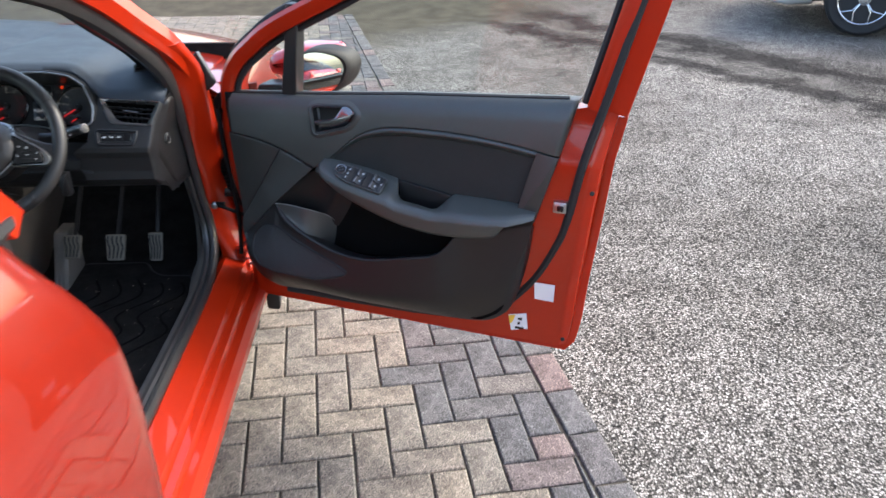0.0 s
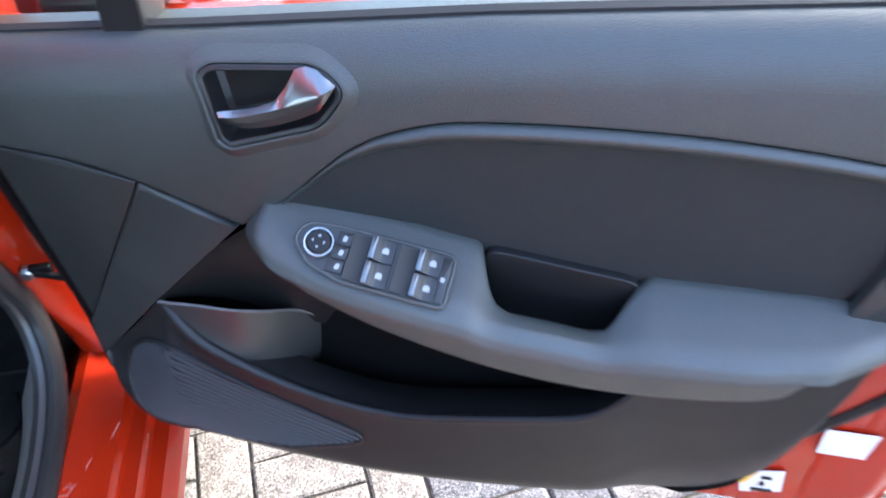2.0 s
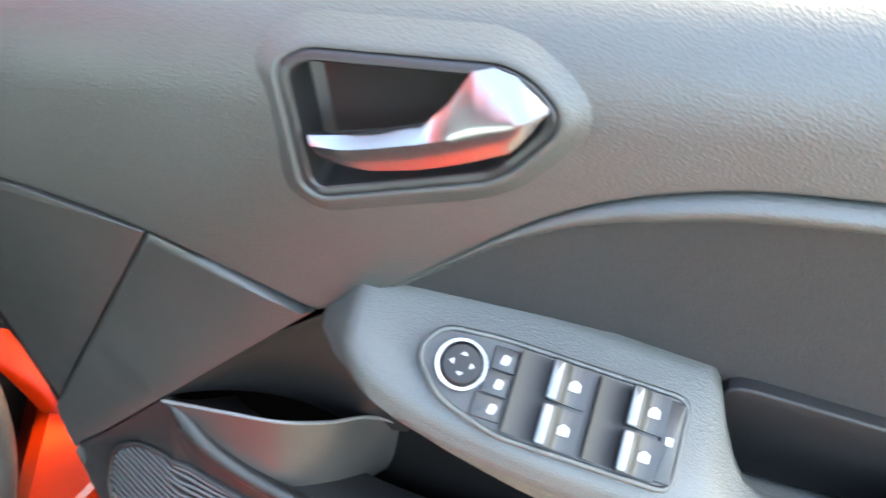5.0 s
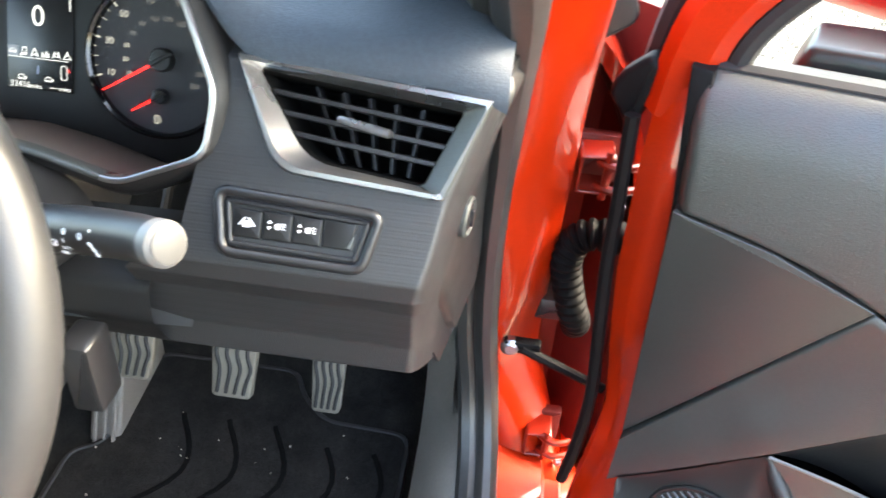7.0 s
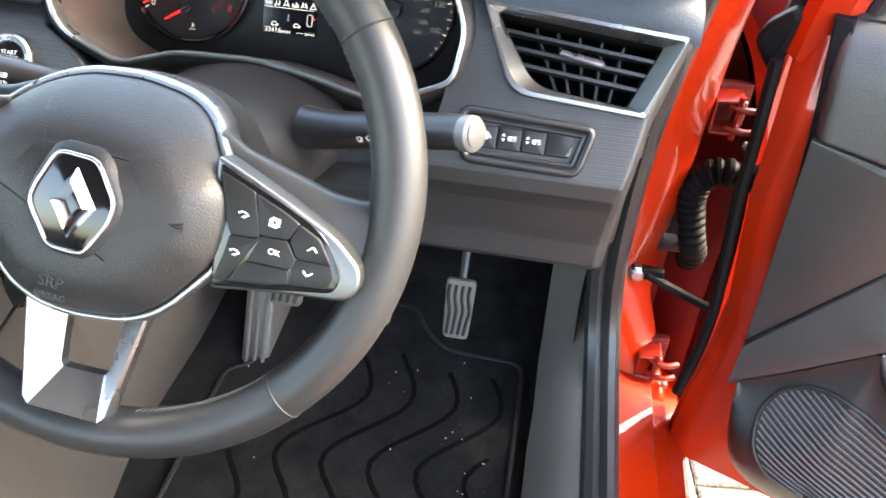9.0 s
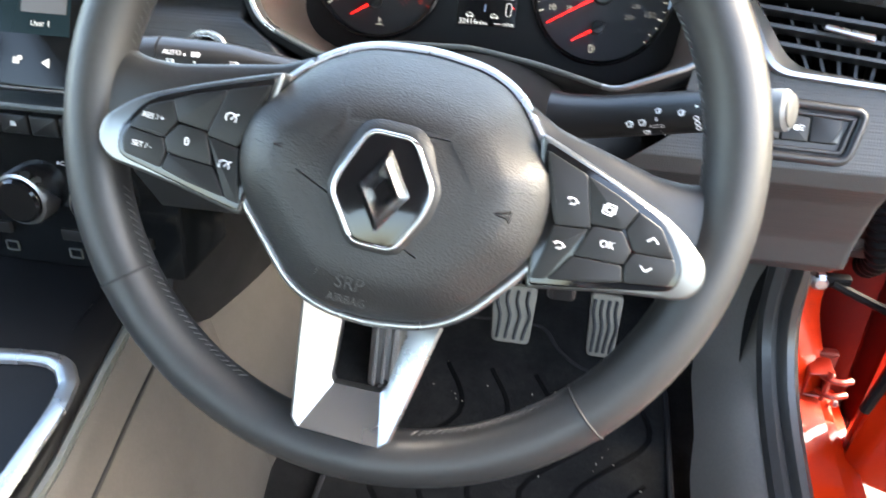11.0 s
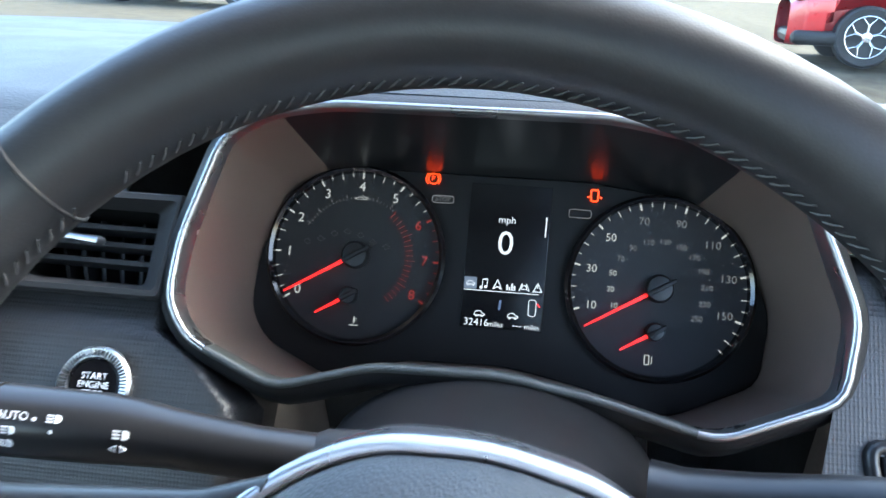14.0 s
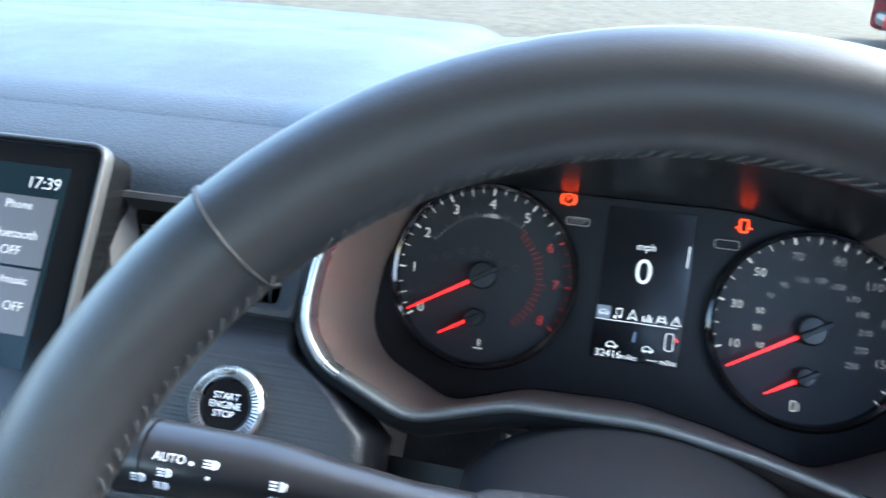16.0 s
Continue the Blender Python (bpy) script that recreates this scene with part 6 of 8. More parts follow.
flat_bar(bm, -0.0235, -0.0158, 0.0225, -0.0158, 0.0005, 0.002)
part("display_line", bm, LIT_WHITE, lcd)
bm = bmesh.new()
flat_bar(bm, 0.0238, 0.0195, 0.0241, 0.032, 0.0008, 0.002)
part("scroll_mark", bm, LIT_WHITE, lcd)
bm = bmesh.new()
plate(bm, rounded([(-0.0236, -0.0152), (-0.0158, -0.0152), (-0.0158, -0.0078), (-0.0236, -0.0078)], 0.0008), 0.0018, 0.0014, rings=[(0, 0)])
part("menu_highlight", bm, glow("menu_blue_grey", (0.35, 0.45, 0.6), 0.04), lcd, "pale blue highlighted menu field")


def car_outline(bm, cx, cz, k, w):
    """A small side view of a car, k wide."""
    band(bm, rounded([(cx - k, cz - k * 0.42), (cx + k, cz - k * 0.42), (cx + k, cz), (cx + k * 0.55, cz + k * 0.1), (cx + k * 0.25, cz + k * 0.5), (cx - k * 0.5, cz + k * 0.5), (cx - k * 0.95, cz + k * 0.05)], k * 0.12), k * 0.16, w, w - 0.0004, 0.0001)
    for sg in (-0.5, 0.5):
        lathe(bm, [(k * 0.22, w - 0.0004), (k * 0.22, w), (0.0001, w)], 10, (cx + sg * k, 0, cz - k * 0.45))


for i in range(6):
    cx, cz = -0.0195 + i * 0.0082, -0.0115
    bm = bmesh.new()
    if i == 0:
        car_outline(bm, cx, cz, 0.0028, 0.0022)
    elif i == 1:
        flat_bar(bm, cx - 0.001, cz - 0.0025, cx - 0.001, cz + 0.0028, 0.0005, 0.002)
        flat_bar(bm, cx + 0.0019, cz - 0.0018, cx + 0.0019, cz + 0.0032, 0.0005, 0.002)
        flat_bar(bm, cx - 0.001, cz + 0.0025, cx + 0.0019, cz + 0.003, 0.0009, 0.002)
        for dx, dz in ((-0.0018, -0.0024), (0.0011, -0.0018)):
            lathe(bm, [(0.001, 0.0016), (0.001, 0.002), (0.0001, 0.002)], 10, (cx + dx, 0, cz + dz))
    elif i == 2:
        flat_bar(bm, cx - 0.0026, cz - 0.0028, cx, cz + 0.003, 0.0007, 0.002)
        flat_bar(bm, cx + 0.0026, cz - 0.0028, cx, cz + 0.003, 0.0007, 0.002)
        flat_bar(bm, cx - 0.0026, cz - 0.0028, cx, cz - 0.0012, 0.0007, 0.002)
        flat_bar(bm, cx + 0.0026, cz - 0.0028, cx, cz - 0.0012, 0.0007, 0.002)
    elif i == 3:
        for h, tall_ in enumerate((0.0035, 0.0022, 0.0045, 0.003)):
            flat_bar(bm, cx - 0.0022 + h * 0.0015, cz - 0.003, cx - 0.0022 + h * 0.0015, cz - 0.003 + tall_, 0.001, 0.002)
    elif i == 4:
        flat_bar(bm, cx - 0.003, cz - 0.003, cx - 0.0012, cz + 0.002, 0.0006, 0.002)
        flat_bar(bm, cx + 0.003, cz - 0.003, cx + 0.0012, cz + 0.002, 0.0006, 0.002)
        band(bm, rounded([(cx - 0.002, cz - 0.002), (cx + 0.002, cz - 0.002), (cx + 0.0014, cz + 0.0008), (cx - 0.0014, cz + 0.0008)], 0.0004), 0.0006, 0.002, 0.0016, 0.0001)
    else:
        band(bm, [(cx - 0.0031, cz - 0.003), (cx + 0.0031, cz - 0.003), (cx, cz + 0.003)], 0.0006, 0.002, 0.0016, 0.0001)
        flat_bar(bm, cx, cz - 0.0008, cx, cz + 0.0012, 0.0006, 0.002)
    part("menu_symbol", bm, LIT_WHITE, lcd)
for cx in (-0.013, 0.0075):
    bm = bmesh.new()
    car_outline(bm, cx, -0.0298, 0.0034, 0.002)
    part("car_symbol", bm, LIT_WHITE, lcd)
bm = bmesh.new()
band(bm, rounded([(0.0165, -0.0295), (0.0215, -0.0295), (0.0215, -0.019), (0.0165, -0.019)], 0.002), 0.0005, 0.002, 0.0016, 0.0001)
part("door_symbol", bm, LIT_WHITE, lcd, "white car outline")
bm = bmesh.new()
flat_bar(bm, 0.022, -0.0215, 0.0235, -0.0235, 0.0008, 0.002)
part("open_door_mark", bm, LIT_RED, lcd, "red open-door mark")
bm = bmesh.new()
flat_bar(bm, -0.001, -0.027, -0.0005, -0.021, 0.0014, 0.002)
part("blue_mark", bm, LIT_BLUE, lcd)
# warning lamps
bm = bmesh.new()
band(bm, arc(-0.048, 0.0515, 0.0036, 0, 345, 23), 0.0007, 0.002, 0.001, 0.0001)
for sgn in (-1, 1):
    pts = [(-0.048 + sgn * 0.0045 * math.cos(radians(a)), -0.0016, 0.0515 + 0.0045 * math.sin(radians(a))) for a in range(-45, 46, 15)]
    tube(bm, pts, 0.0004, 5)
part("brake_lamp", bm, LIT_AMBER, cluster, "lit amber parking brake lamp")
write("brake_letter", "P", 0.0046, -0.048, 0.0018, 0.0515, LIT_AMBER, cluster)
bm = bmesh.new()
band(bm, rounded([(0.0495, 0.0435), (0.0545, 0.0435), (0.0548, 0.0515), (0.0492, 0.0515)], 0.0016), 0.001, 0.002, 0.001, 0.0002)
flat_bar(bm, 0.0475, 0.046, 0.0492, 0.0468, 0.001, 0.002)
flat_bar(bm, 0.0548, 0.0468, 0.0565, 0.046, 0.001, 0.002)
part("door_lamp", bm, LIT_AMBER, cluster, "lit amber open-door lamp")
bm = bmesh.new()
for q in range(7):
    tube(bm, [(-0.0995 + 0.0115 * math.cos(a) * 0 + 0.02 * (q - 3) * 0.42 + 0.0022 * math.cos(a), -0.0011, 0.0105 + 0.004 * math.cos(q - 3.0) + 0.0018 * math.sin(a)) for a in (0, 1.6, 3.1, 4.7, 5.9)], 0.0002, 4)
part("unlit_symbols", bm, glow("unlit_grey", (0.5, 0.5, 0.5), 0.006), tach, "faint unlit warning symbols")
bm = bmesh.new()
band(bm, rounded([(-0.048, 0.0365), (-0.034, 0.0365), (-0.034, 0.0415), (-0.048, 0.0415)], 0.002), 0.0006, 0.0015, 0.001, 0.0002)
part("unlit_lamp", bm, FAINT, cluster, "unlit stop lamp")
bm = bmesh.new()
band(bm, rounded([(0.037, 0.033), (0.051, 0.033), (0.051, 0.0385), (0.037, 0.0385)], 0.002), 0.0005, 0.0015, 0.001, 0.0002)
part("unlit_lamp", bm, FAINT, cluster, "unlit service lamp")
for cx, cz, sym in ((TX + 0.002, TZ - 0.0415, "coolant"), (SX - 0.004, SZ - 0.043, "fuel")):
    bm = bmesh.new()
    if sym == "coolant":
        flat_bar(bm, cx, cz - 0.001, cx, cz + 0.0035, 0.0007, 0.0014)
        for h in (0.0005, 0.002):
            flat_bar(bm, cx, cz + h, cx + 0.0018, cz + h, 0.0005, 0.0014)
        flat_bar(bm, cx - 0.0028, cz - 0.0022, cx + 0.0028, cz - 0.0022, 0.0006, 0.0014)
    else:
        band(bm, rounded([(cx - 0.002, cz - 0.003), (cx + 0.0012, cz - 0.003), (cx + 0.0012, cz + 0.003), (cx - 0.002, cz + 0.003)], 0.0004), 0.0006, 0.0014, 0.001, 0.0001)
        flat_bar(bm, cx + 0.0024, cz - 0.0024, cx + 0.0026, cz + 0.002, 0.0005, 0.0014)
    part("gauge_symbol", bm, DIM_WHITE, tach if cx < 0 else speed, "small white gauge symbol")
write("stop_word", "STOP", 0.004, -0.041, 0.0015, 0.039, FAINT, cluster)

# ---- steering wheel ----
def wheel_frame():
    ti, ya, ro = radians(26.6), radians(2.0), radians(8.4)
    n = Vector((math.sin(ya) * math.cos(ti), -math.cos(ti) * math.cos(ya), math.sin(ti)))
    h = Vector((0, 0, 1)).cross(n).normalized()
    v = n.cross(h)
    a = h * math.cos(ro) - v * math.sin(ro)
    b = h * math.sin(ro) + v * math.cos(ro)
    return frame_of((-0.922, 1.739, 0.923), a, b)


WHEEL = wheel_frame()
wheel = thing("steering_wheel", WHEEL, "black leather steering wheel with chrome spoke trim", "steering wheel")
RCX, RCZ, RR, RT, RY = -0.0005, 0.018, 0.1655, 0.0158, 0.016
RIM = [(RCX + RR * math.cos(2 * math.pi * i / 96), RY, RCZ + RR * math.sin(2 * math.pi * i / 96)) for i in range(96)]
bm = bmesh.new()
tube(bm, RIM, RT, 20, True, 1.0, (0, 1, 0))
rim = part("rim", bm, LEATHER, wheel, "smooth black leather rim", 80)


def rim_at(a, off=0.0, r=0.0):
    c, s = math.cos(radians(a)), math.sin(radians(a))
    return Vector((RCX + (RR + r) * c, RY - off, RCZ + (RR + r) * s))


for a in (143, 41, 217, 319):
    bm = bmesh.new()
    ring = []
    c, s = math.cos(radians(a)), math.sin(radians(a))
    for k in range(20):
        q = 2 * math.pi * k / 20
        ring.append(rim_at(a) + Vector((c * math.cos(q), math.sin(q), s * math.cos(q))) * (RT + 0.0001))
    tube(bm, ring, 0.0007, 6, True, up=(c, 0, s))
    part("rim_seam", bm, RUBBER, rim, "leather seam")
# stitches on the rim's inner side
for a0, a1 in ((45, 137), (200, 248), (285, 318), (142, 172), (8, 40)):
    bm = bmesh.new()
    n = int((a1 - a0) / 1.55)
    for i in range(n):
        a = a0 + (a1 - a0) * i / n
        p = rim_at(a, RT * 0.26, -RT * 0.965)
        q = rim_at(a + 1.35, -RT * 0.02, -RT * 1.0)
        tube(bm, [p, (p + q) / 2 + (p + q - 2 * rim_at(a)).normalized() * 0.0004, q], 0.00037, 5)
    part("stitching", bm, STITCH, rim, "grey cross stitching")

HUB = rounded([(-0.028, 0.0665), (0.003, 0.0705), (0.034, 0.0675), (0.052, 0.059), (0.077, 0.028), (0.0805, 0.010), (0.078, -0.014), (0.052, -0.048), (0.034, -0.059), (0.003, -0.064), (-0.02, -0.0615), (-0.036, -0.054), (-0.069, -0.016), (-0.0745, 0.004), (-0.070, 0.024), (-0.046, 0.056)], 0.011)


def lean(w):
    """The pad's upper edge lies deeper than its middle."""
    return lambda x, z: w - 0.040 * max(0, (z - 0.022) / 0.05) ** 1.5


bm = bmesh.new()
plate(bm, inset(HUB, 0.001), lean(0.02), -0.07, rings=[(0, -0.012), (0.0005, -0.005), (0.003, -0.001), (0.010, 0.004), (0.018, 0.0085), (0.021, 0.0095), (0.026, 0.0105), (0.034, 0.011)])
pad = part("airbag_pad", bm, PAD, wheel, "grained black airbag cover", 50)
bm = bmesh.new()
band(bm, inset(HUB, -0.004), 0.0048, lean(0.0125), lean(-0.01), 0.0016)
part("pad_trim", bm, CHROME, wheel, "satin chrome trim round the pad")
bm = bmesh.new()
plate(bm, inset(HUB, -0.003), lean(-0.004), -0.07, 0.006)
part("hub_back", bm, TRIM_LOW, wheel, "black hub back")


SC = 0.005


def spoke_side(sgn):
    """A side spoke; outlines are given as distance from the wheel's middle line and height."""
    m = lambda d, z: (SC + sgn * d, z)
    bm = bmesh.new()

    def bridge(s, t):
        d = 0.055 + (0.103 if sgn > 0 else 0.113) * s
        top = lerp([(0, 0.056), (0.15, 0.048), (0.4, 0.042), (0.65, 0.036), (0.8, 0.0355), (0.9, 0.038), (1, 0.043)], s)
        bot = lerp([(0, -0.034), (0.3, -0.026), (0.65, -0.019), (0.8, -0.019), (0.9, -0.023), (1, -0.03)], s)
        ang = 2 * math.pi * t
        z = (top + bot) / 2 + (top - bot) / 2 * math.sin(ang)
        mid = lerp([(0, -0.012), (0.6, -0.016), (0.85, -0.018), (1, -RY - 0.003)], s)
        half = lerp([(0, 0.010), (0.7, 0.013), (1, 0.0115)], s)
        w = mid + half * (abs(math.cos(ang)) ** 0.6) * (1 if math.cos(ang) > 0 else -1)
        x, z = m(d, z)
        return (x, -w, z)
    patch(bm, 22, 32, bridge)
    sp = part("spoke", bm, LEATHER, wheel, "black leather spoke", 60)
    face = lambda x, z: 0.0135 - 0.05 * max(0, abs(x - SC) - 0.10)
    out = rounded([m(*q) for q in ((0.062, 0.045), (0.10, 0.0315), (0.134, 0.0175), (0.151, 0.003), (0.1525, -0.009), (0.145, -0.017), (0.11, -0.021), (0.072, -0.0285))], [0.004, 0.02, 0.012, 0.01, 0.007, 0.007, 0.02, 0.003])
    bm = bmesh.new()
    plate(bm, out, face, -0.02, 0.002)
    part("spoke_trim", bm, SPOKE_SATIN, sp, "satin chrome spoke trim")
    bm = bmesh.new()
    field = rounded([m(*q) for q in ((0.065, 0.0415), (0.10, 0.0292), (0.128, 0.0178), (0.1412, -0.001), (0.1400, -0.0132), (0.11, -0.0192), (0.0728, -0.0264))], [0.003, 0.02, 0.01, 0.006, 0.006, 0.02, 0.003])
    plate(bm, field, lambda x, z: face(x, z) + 0.0007, 0.0, 0.0008)
    part("button_field", bm, GLOSS, sp, "gloss black field between the buttons")
    cells = [
        [(0.0675, 0.0365), (0.0865, 0.030), (0.0935, 0.0075), (0.0785, 0.0055), (0.0745, 0.014)],
        [(0.0885, 0.0293), (0.104, 0.0238), (0.113, 0.0195), (0.109, 0.0105), (0.0945, 0.0095)],
        [(0.1145, 0.0188), (0.1255, 0.014), (0.134, 0.0025), (0.1165, 0.0015), (0.111, 0.0100)],
        [(0.0782, 0.0040), (0.0925, 0.0057), (0.0795, -0.0205), (0.0740, -0.0215), (0.0772, -0.006)],
        [(0.0955, 0.0078), (0.1085, 0.0085), (0.1145, 0.0005), (0.1125, -0.0055), (0.0905, -0.0065)],
        [(0.1168, 0.0000), (0.1348, 0.0010), (0.1368, -0.004), (0.1350, -0.0105), (0.1160, -0.0135), (0.1145, -0.0055)],
        [(0.0818, -0.0202), (0.0895, -0.0082), (0.1120, -0.0072), (0.1140, -0.0138), (0.10, -0.0172)],
    ]
    for c in cells:
        bm = bmesh.new()
        plate(bm, rounded(inset([m(*q) for q in c], -0.0008), 0.0016), lambda x, z: face(x, z) + 0.0022, 0.006, 0.0007)
        part("wheel_button", bm, BUTTON, sp)
    return sp, m


right, mr = spoke_side(1)
left, ml = spoke_side(-1)
wb = 0.0162
for word, size, d, z, side in (("RES / +", 0.0038, 0.1225, 0.0095, left), ("SET / -", 0.0038, 0.1262, -0.0052, left), ("0", 0.0058, 0.1035, 0.0015, left), ("OK", 0.0048, 0.1035, 0.0015, right)):
    write("lettering", word, size, (ml if side is left else mr)(d, z)[0], wb - 0.0002 if d < 0.11 else 0.0151, z, WHITE, side)
for z, sgn in ((0.0085, 1), (-0.0055, -1)):
    bm = bmesh.new()
    x = SC + 0.1235
    flat_bar(bm, x - 0.0026, z - 0.0012 * sgn, x, z + 0.0012 * sgn, 0.0007, 0.0152, 0.0006)
    flat_bar(bm, x, z + 0.0012 * sgn, x + 0.0026, z - 0.0012 * sgn, 0.0007, 0.0152, 0.0006)
    part("arrow", bm, WHITE, right, "white arrow")
bm = bmesh.new()
for dx, dz in ((0.0, 0.0), (0.0013, 0.0011)):
    band(bm, rounded([(SC + 0.0975 + dx, 0.0152 + dz), (SC + 0.1022 + dx, 0.0146 + dz), (SC + 0.1022 + dx, 0.0188 + dz), (SC + 0.0975 + dx, 0.0194 + dz)], 0.0005), 0.0006, wb, wb - 0.0006, 0.0001)
part("button_symbol", bm, WHITE, right, "white page symbol")
for cx, cz in ((SC + 0.0835, 0.0175), (SC + 0.0825, -0.004)):
    bm = bmesh.new()
    tube(bm, [(cx - 0.0026, -wb, cz + 0.0006), (cx - 0.0012, -wb, cz + 0.0016), (cx + 0.001, -wb, cz + 0.0012), (cx + 0.0022, -wb, cz - 0.0004)], [0.0007, 0.0004, 0.0004, 0.0007], 6)
    for k in range(2):
        tube(bm, [(cx - 0.0012 + 0.0014 * k, -wb, cz - 0.0018), (cx + 0.0002 + 0.0014 * k, -wb, cz - 0.0006)], 0.0003, 5)
    part("button_symbol", bm, WHITE, right, "white telephone symbol")
for cx, cz in ((SC - 0.0835, 0.0175), (SC - 0.083, -0.0055)):
    bm = bmesh.new()
    tube(bm, [(cx + 0.0026 * math.cos(radians(a)), -wb, cz + 0.0026 * math.sin(radians(a))) for a in range(-30, 211, 20)], 0.00035, 5)
    tube(bm, [(cx, -wb, cz - 0.0005), (cx + 0.0018, -wb, cz + 0.0018)], 0.00035, 5)
    tube(bm, [(cx + 0.0022, -wb, cz + 0.002), (cx + 0.0036, -wb, cz + 0.0026)], 0.0004, 5)
    part("button_symbol", bm, WHITE, left, "white cruise control symbol")
# lower spoke: open chrome fork
fork_out = [(-0.030, -0.060), (-0.0235, -0.1265), (-0.02, -0.131), (0.026, -0.131), (0.03, -0.1265), (0.043, -0.060)]
fork_in = [(-0.010, -0.066), (-0.0095, -0.1045), (-0.0075, -0.1075), (0.018, -0.1065), (0.0205, -0.1035), (0.0255, -0.066)]
bm = bmesh.new()
a_ = [[bm.verts.new((x, 0.004, z)) for x, z in fork_out], [bm.verts.new((x, -0.006, z)) for x, z in fork_out], [bm.verts.new((x + 0.0015 * (1 if x < 0 else -1), -0.0075, z + (0.001 if z < -0.1 else 0))) for x, z in fork_out], [bm.verts.new((x, 0.006, z)) for x, z in fork_in], [bm.verts.new((x, 0.014, z)) for x, z in fork_in]]
for p, q in zip(a_, a_[1:]):
    for i in range(len(fork_out) - 1):
        bm.faces.new((p[i], p[i + 1], q[i + 1], q[i]))
fork = part("lower_spoke", bm, CHROME, wheel, "satin chrome open lower spoke", 25)
bm = bmesh.new()
plate(bm, [(-0.012, -0.058), (0.028, -0.058), (0.027, -0.068), (-0.011, -0.068)], -0.006, -0.02, 0.001)
part("spoke_bridge", bm, GLOSS, fork, "gloss black bridge")
# badge and embossing
BADGE = rounded([(-0.008, 0.030), (0.0145, 0.030), (0.0275, 0.0085), (0.0255, -0.003), (0.0145, -0.0235), (-0.0065, -0.0235), (-0.0205, -0.002), (-0.0185, 0.0075)], 0.0055)
bm = bmesh.new()
plate(bm, inset(BADGE, -0.0045), 0.0325, 0.02, rings=[(0, -0.004), (0.003, -0.0005), (0.0045, 0.0)])
part("badge_seat", bm, PAD, pad, "raised badge seat")
bm = bmesh.new()
band(bm, BADGE, 0.0022, 0.0345, 0.03, 0.0008)
part("badge_ring", bm, BRIGHT, pad, "bright badge ring")
bm = bmesh.new()
plate(bm, inset(BADGE, 0.002), 0.0333, 0.03, 0.0003)
part("badge_field", bm, GLOSS, pad, "gloss black badge field")
bm = bmesh.new()
o4 = [(0.004, 0.0225), (0.0165, 0.0032), (0.004, -0.0165), (-0.0085, 0.0032)]
i4 = [(0.004, 0.0095), (0.0082, 0.0032), (0.004, -0.0033), (-0.0002, 0.0032)]
m4 = [((a[0] + b[0]) / 2, (a[1] + b[1]) / 2) for a, b in zip(o4, i4)]
rows_ = [[bm.verts.new((x, -0.0334, z)) for x, z in o4], [bm.verts.new((x, -0.0385, z)) for x, z in m4], [bm.verts.new((x, -0.0334, z)) for x, z in i4]]
for p, q in zip(rows_, rows_[1:]):
    for i in range(4):
        bm.faces.new((p[i], p[(i + 1) % 4], q[(i + 1) % 4], q[i]))
part("badge_shape", bm, principled("dark_chrome", (0.34, 0.34, 0.345), 0.18, 1.0), pad, "bright faceted lozenge", 10)
write("embossing", "SRP", 0.009, -0.003, 0.0305, -0.0435, PAD, pad)
write("embossing", "AIRBAG", 0.0055, -0.003, 0.0303, -0.0515, PAD, pad)
for cx, cz in ((-0.047, 0.012), (0.058, 0.005)):
    bm = bmesh.new()
    tube(bm, [(cx - 0.004, -0.0297, cz), (cx + 0.003, -0.0297, cz + 0.0015), (cx + 0.0045, -0.0297, cz + 0.003), (cx + 0.0045, -0.0297, cz - 0.003), (cx + 0.003, -0.0297, cz - 0.001), (cx - 0.004, -0.0297, cz)], 0.0005, 5)
    part("horn_mark", bm, TRIM_LOW, pad, "embossed horn mark")

# ---- steering column ----
column = thing("steering_column", pose(-0.92, 1.80, 0.9), "black steering column cowl with ignition and stalk sockets", "steering column")


def cowl(s, t):
    y = 1.765 + 0.19 * s
    r = lerp([(0, 0.048), (0.25, 0.058), (1, 0.072)], s)
    a = 2 * math.pi * t
    return (0.005 + r * 1.15 * math.cos(a), y - 1.80, lerp([(0, 0.0), (1, -0.035)], s) + r * 0.72 * math.sin(a) - 0.006)


part("cowl", patch(bmesh.new(), 12, 40, cowl), SMOOTH, column, "smooth black cowl", 60)
bm = bmesh.new()
box(bm, (0.093, 0.10, -0.125), (0.022, 0.03, 0.06), 0.004)
part("column_lock", bm, SMOOTH, column)


def stalk(name, path, radii, label):
    st = thing(name, pose(*path[0]), label, "stalk")
    o = Vector(path[0])
    p = [Vector(q) - o for q in path]
    part("stalk_arm", tube(bmesh.new(), p, radii, 20, up=(0, 1, 0)), SMOOTH, st)
    return st, o, p


WIPER_PATH = [(-0.848, 1.885, 0.900), (-0.835, 1.882, 0.902), (-0.81, 1.876, 0.908), (-0.785, 1.867, 0.917), (-0.762, 1.856, 0.926), (-0.738, 1.843, 0.936), (-0.727, 1.837, 0.9397)]
WIPER_R = [0.0165, 0.0145, 0.0133, 0.0128, 0.0124, 0.0118, 0.0115]
ws_stalk, o, p = stalk("wiper_stalk", WIPER_PATH, WIPER_R, "black wiper stalk with white symbols and a pale end cap")
bm = bmesh.new()
ax_ = (p[-1] - p[-2]).normalized()
tube(bm, [p[-1] - ax_ * 0.001, p[-1] + ax_ * 0.003, p[-1] + ax_ * 0.006, p[-1] + ax_ * 0.008], [0.0116, 0.0117, 0.0115, 0.0096], 24)
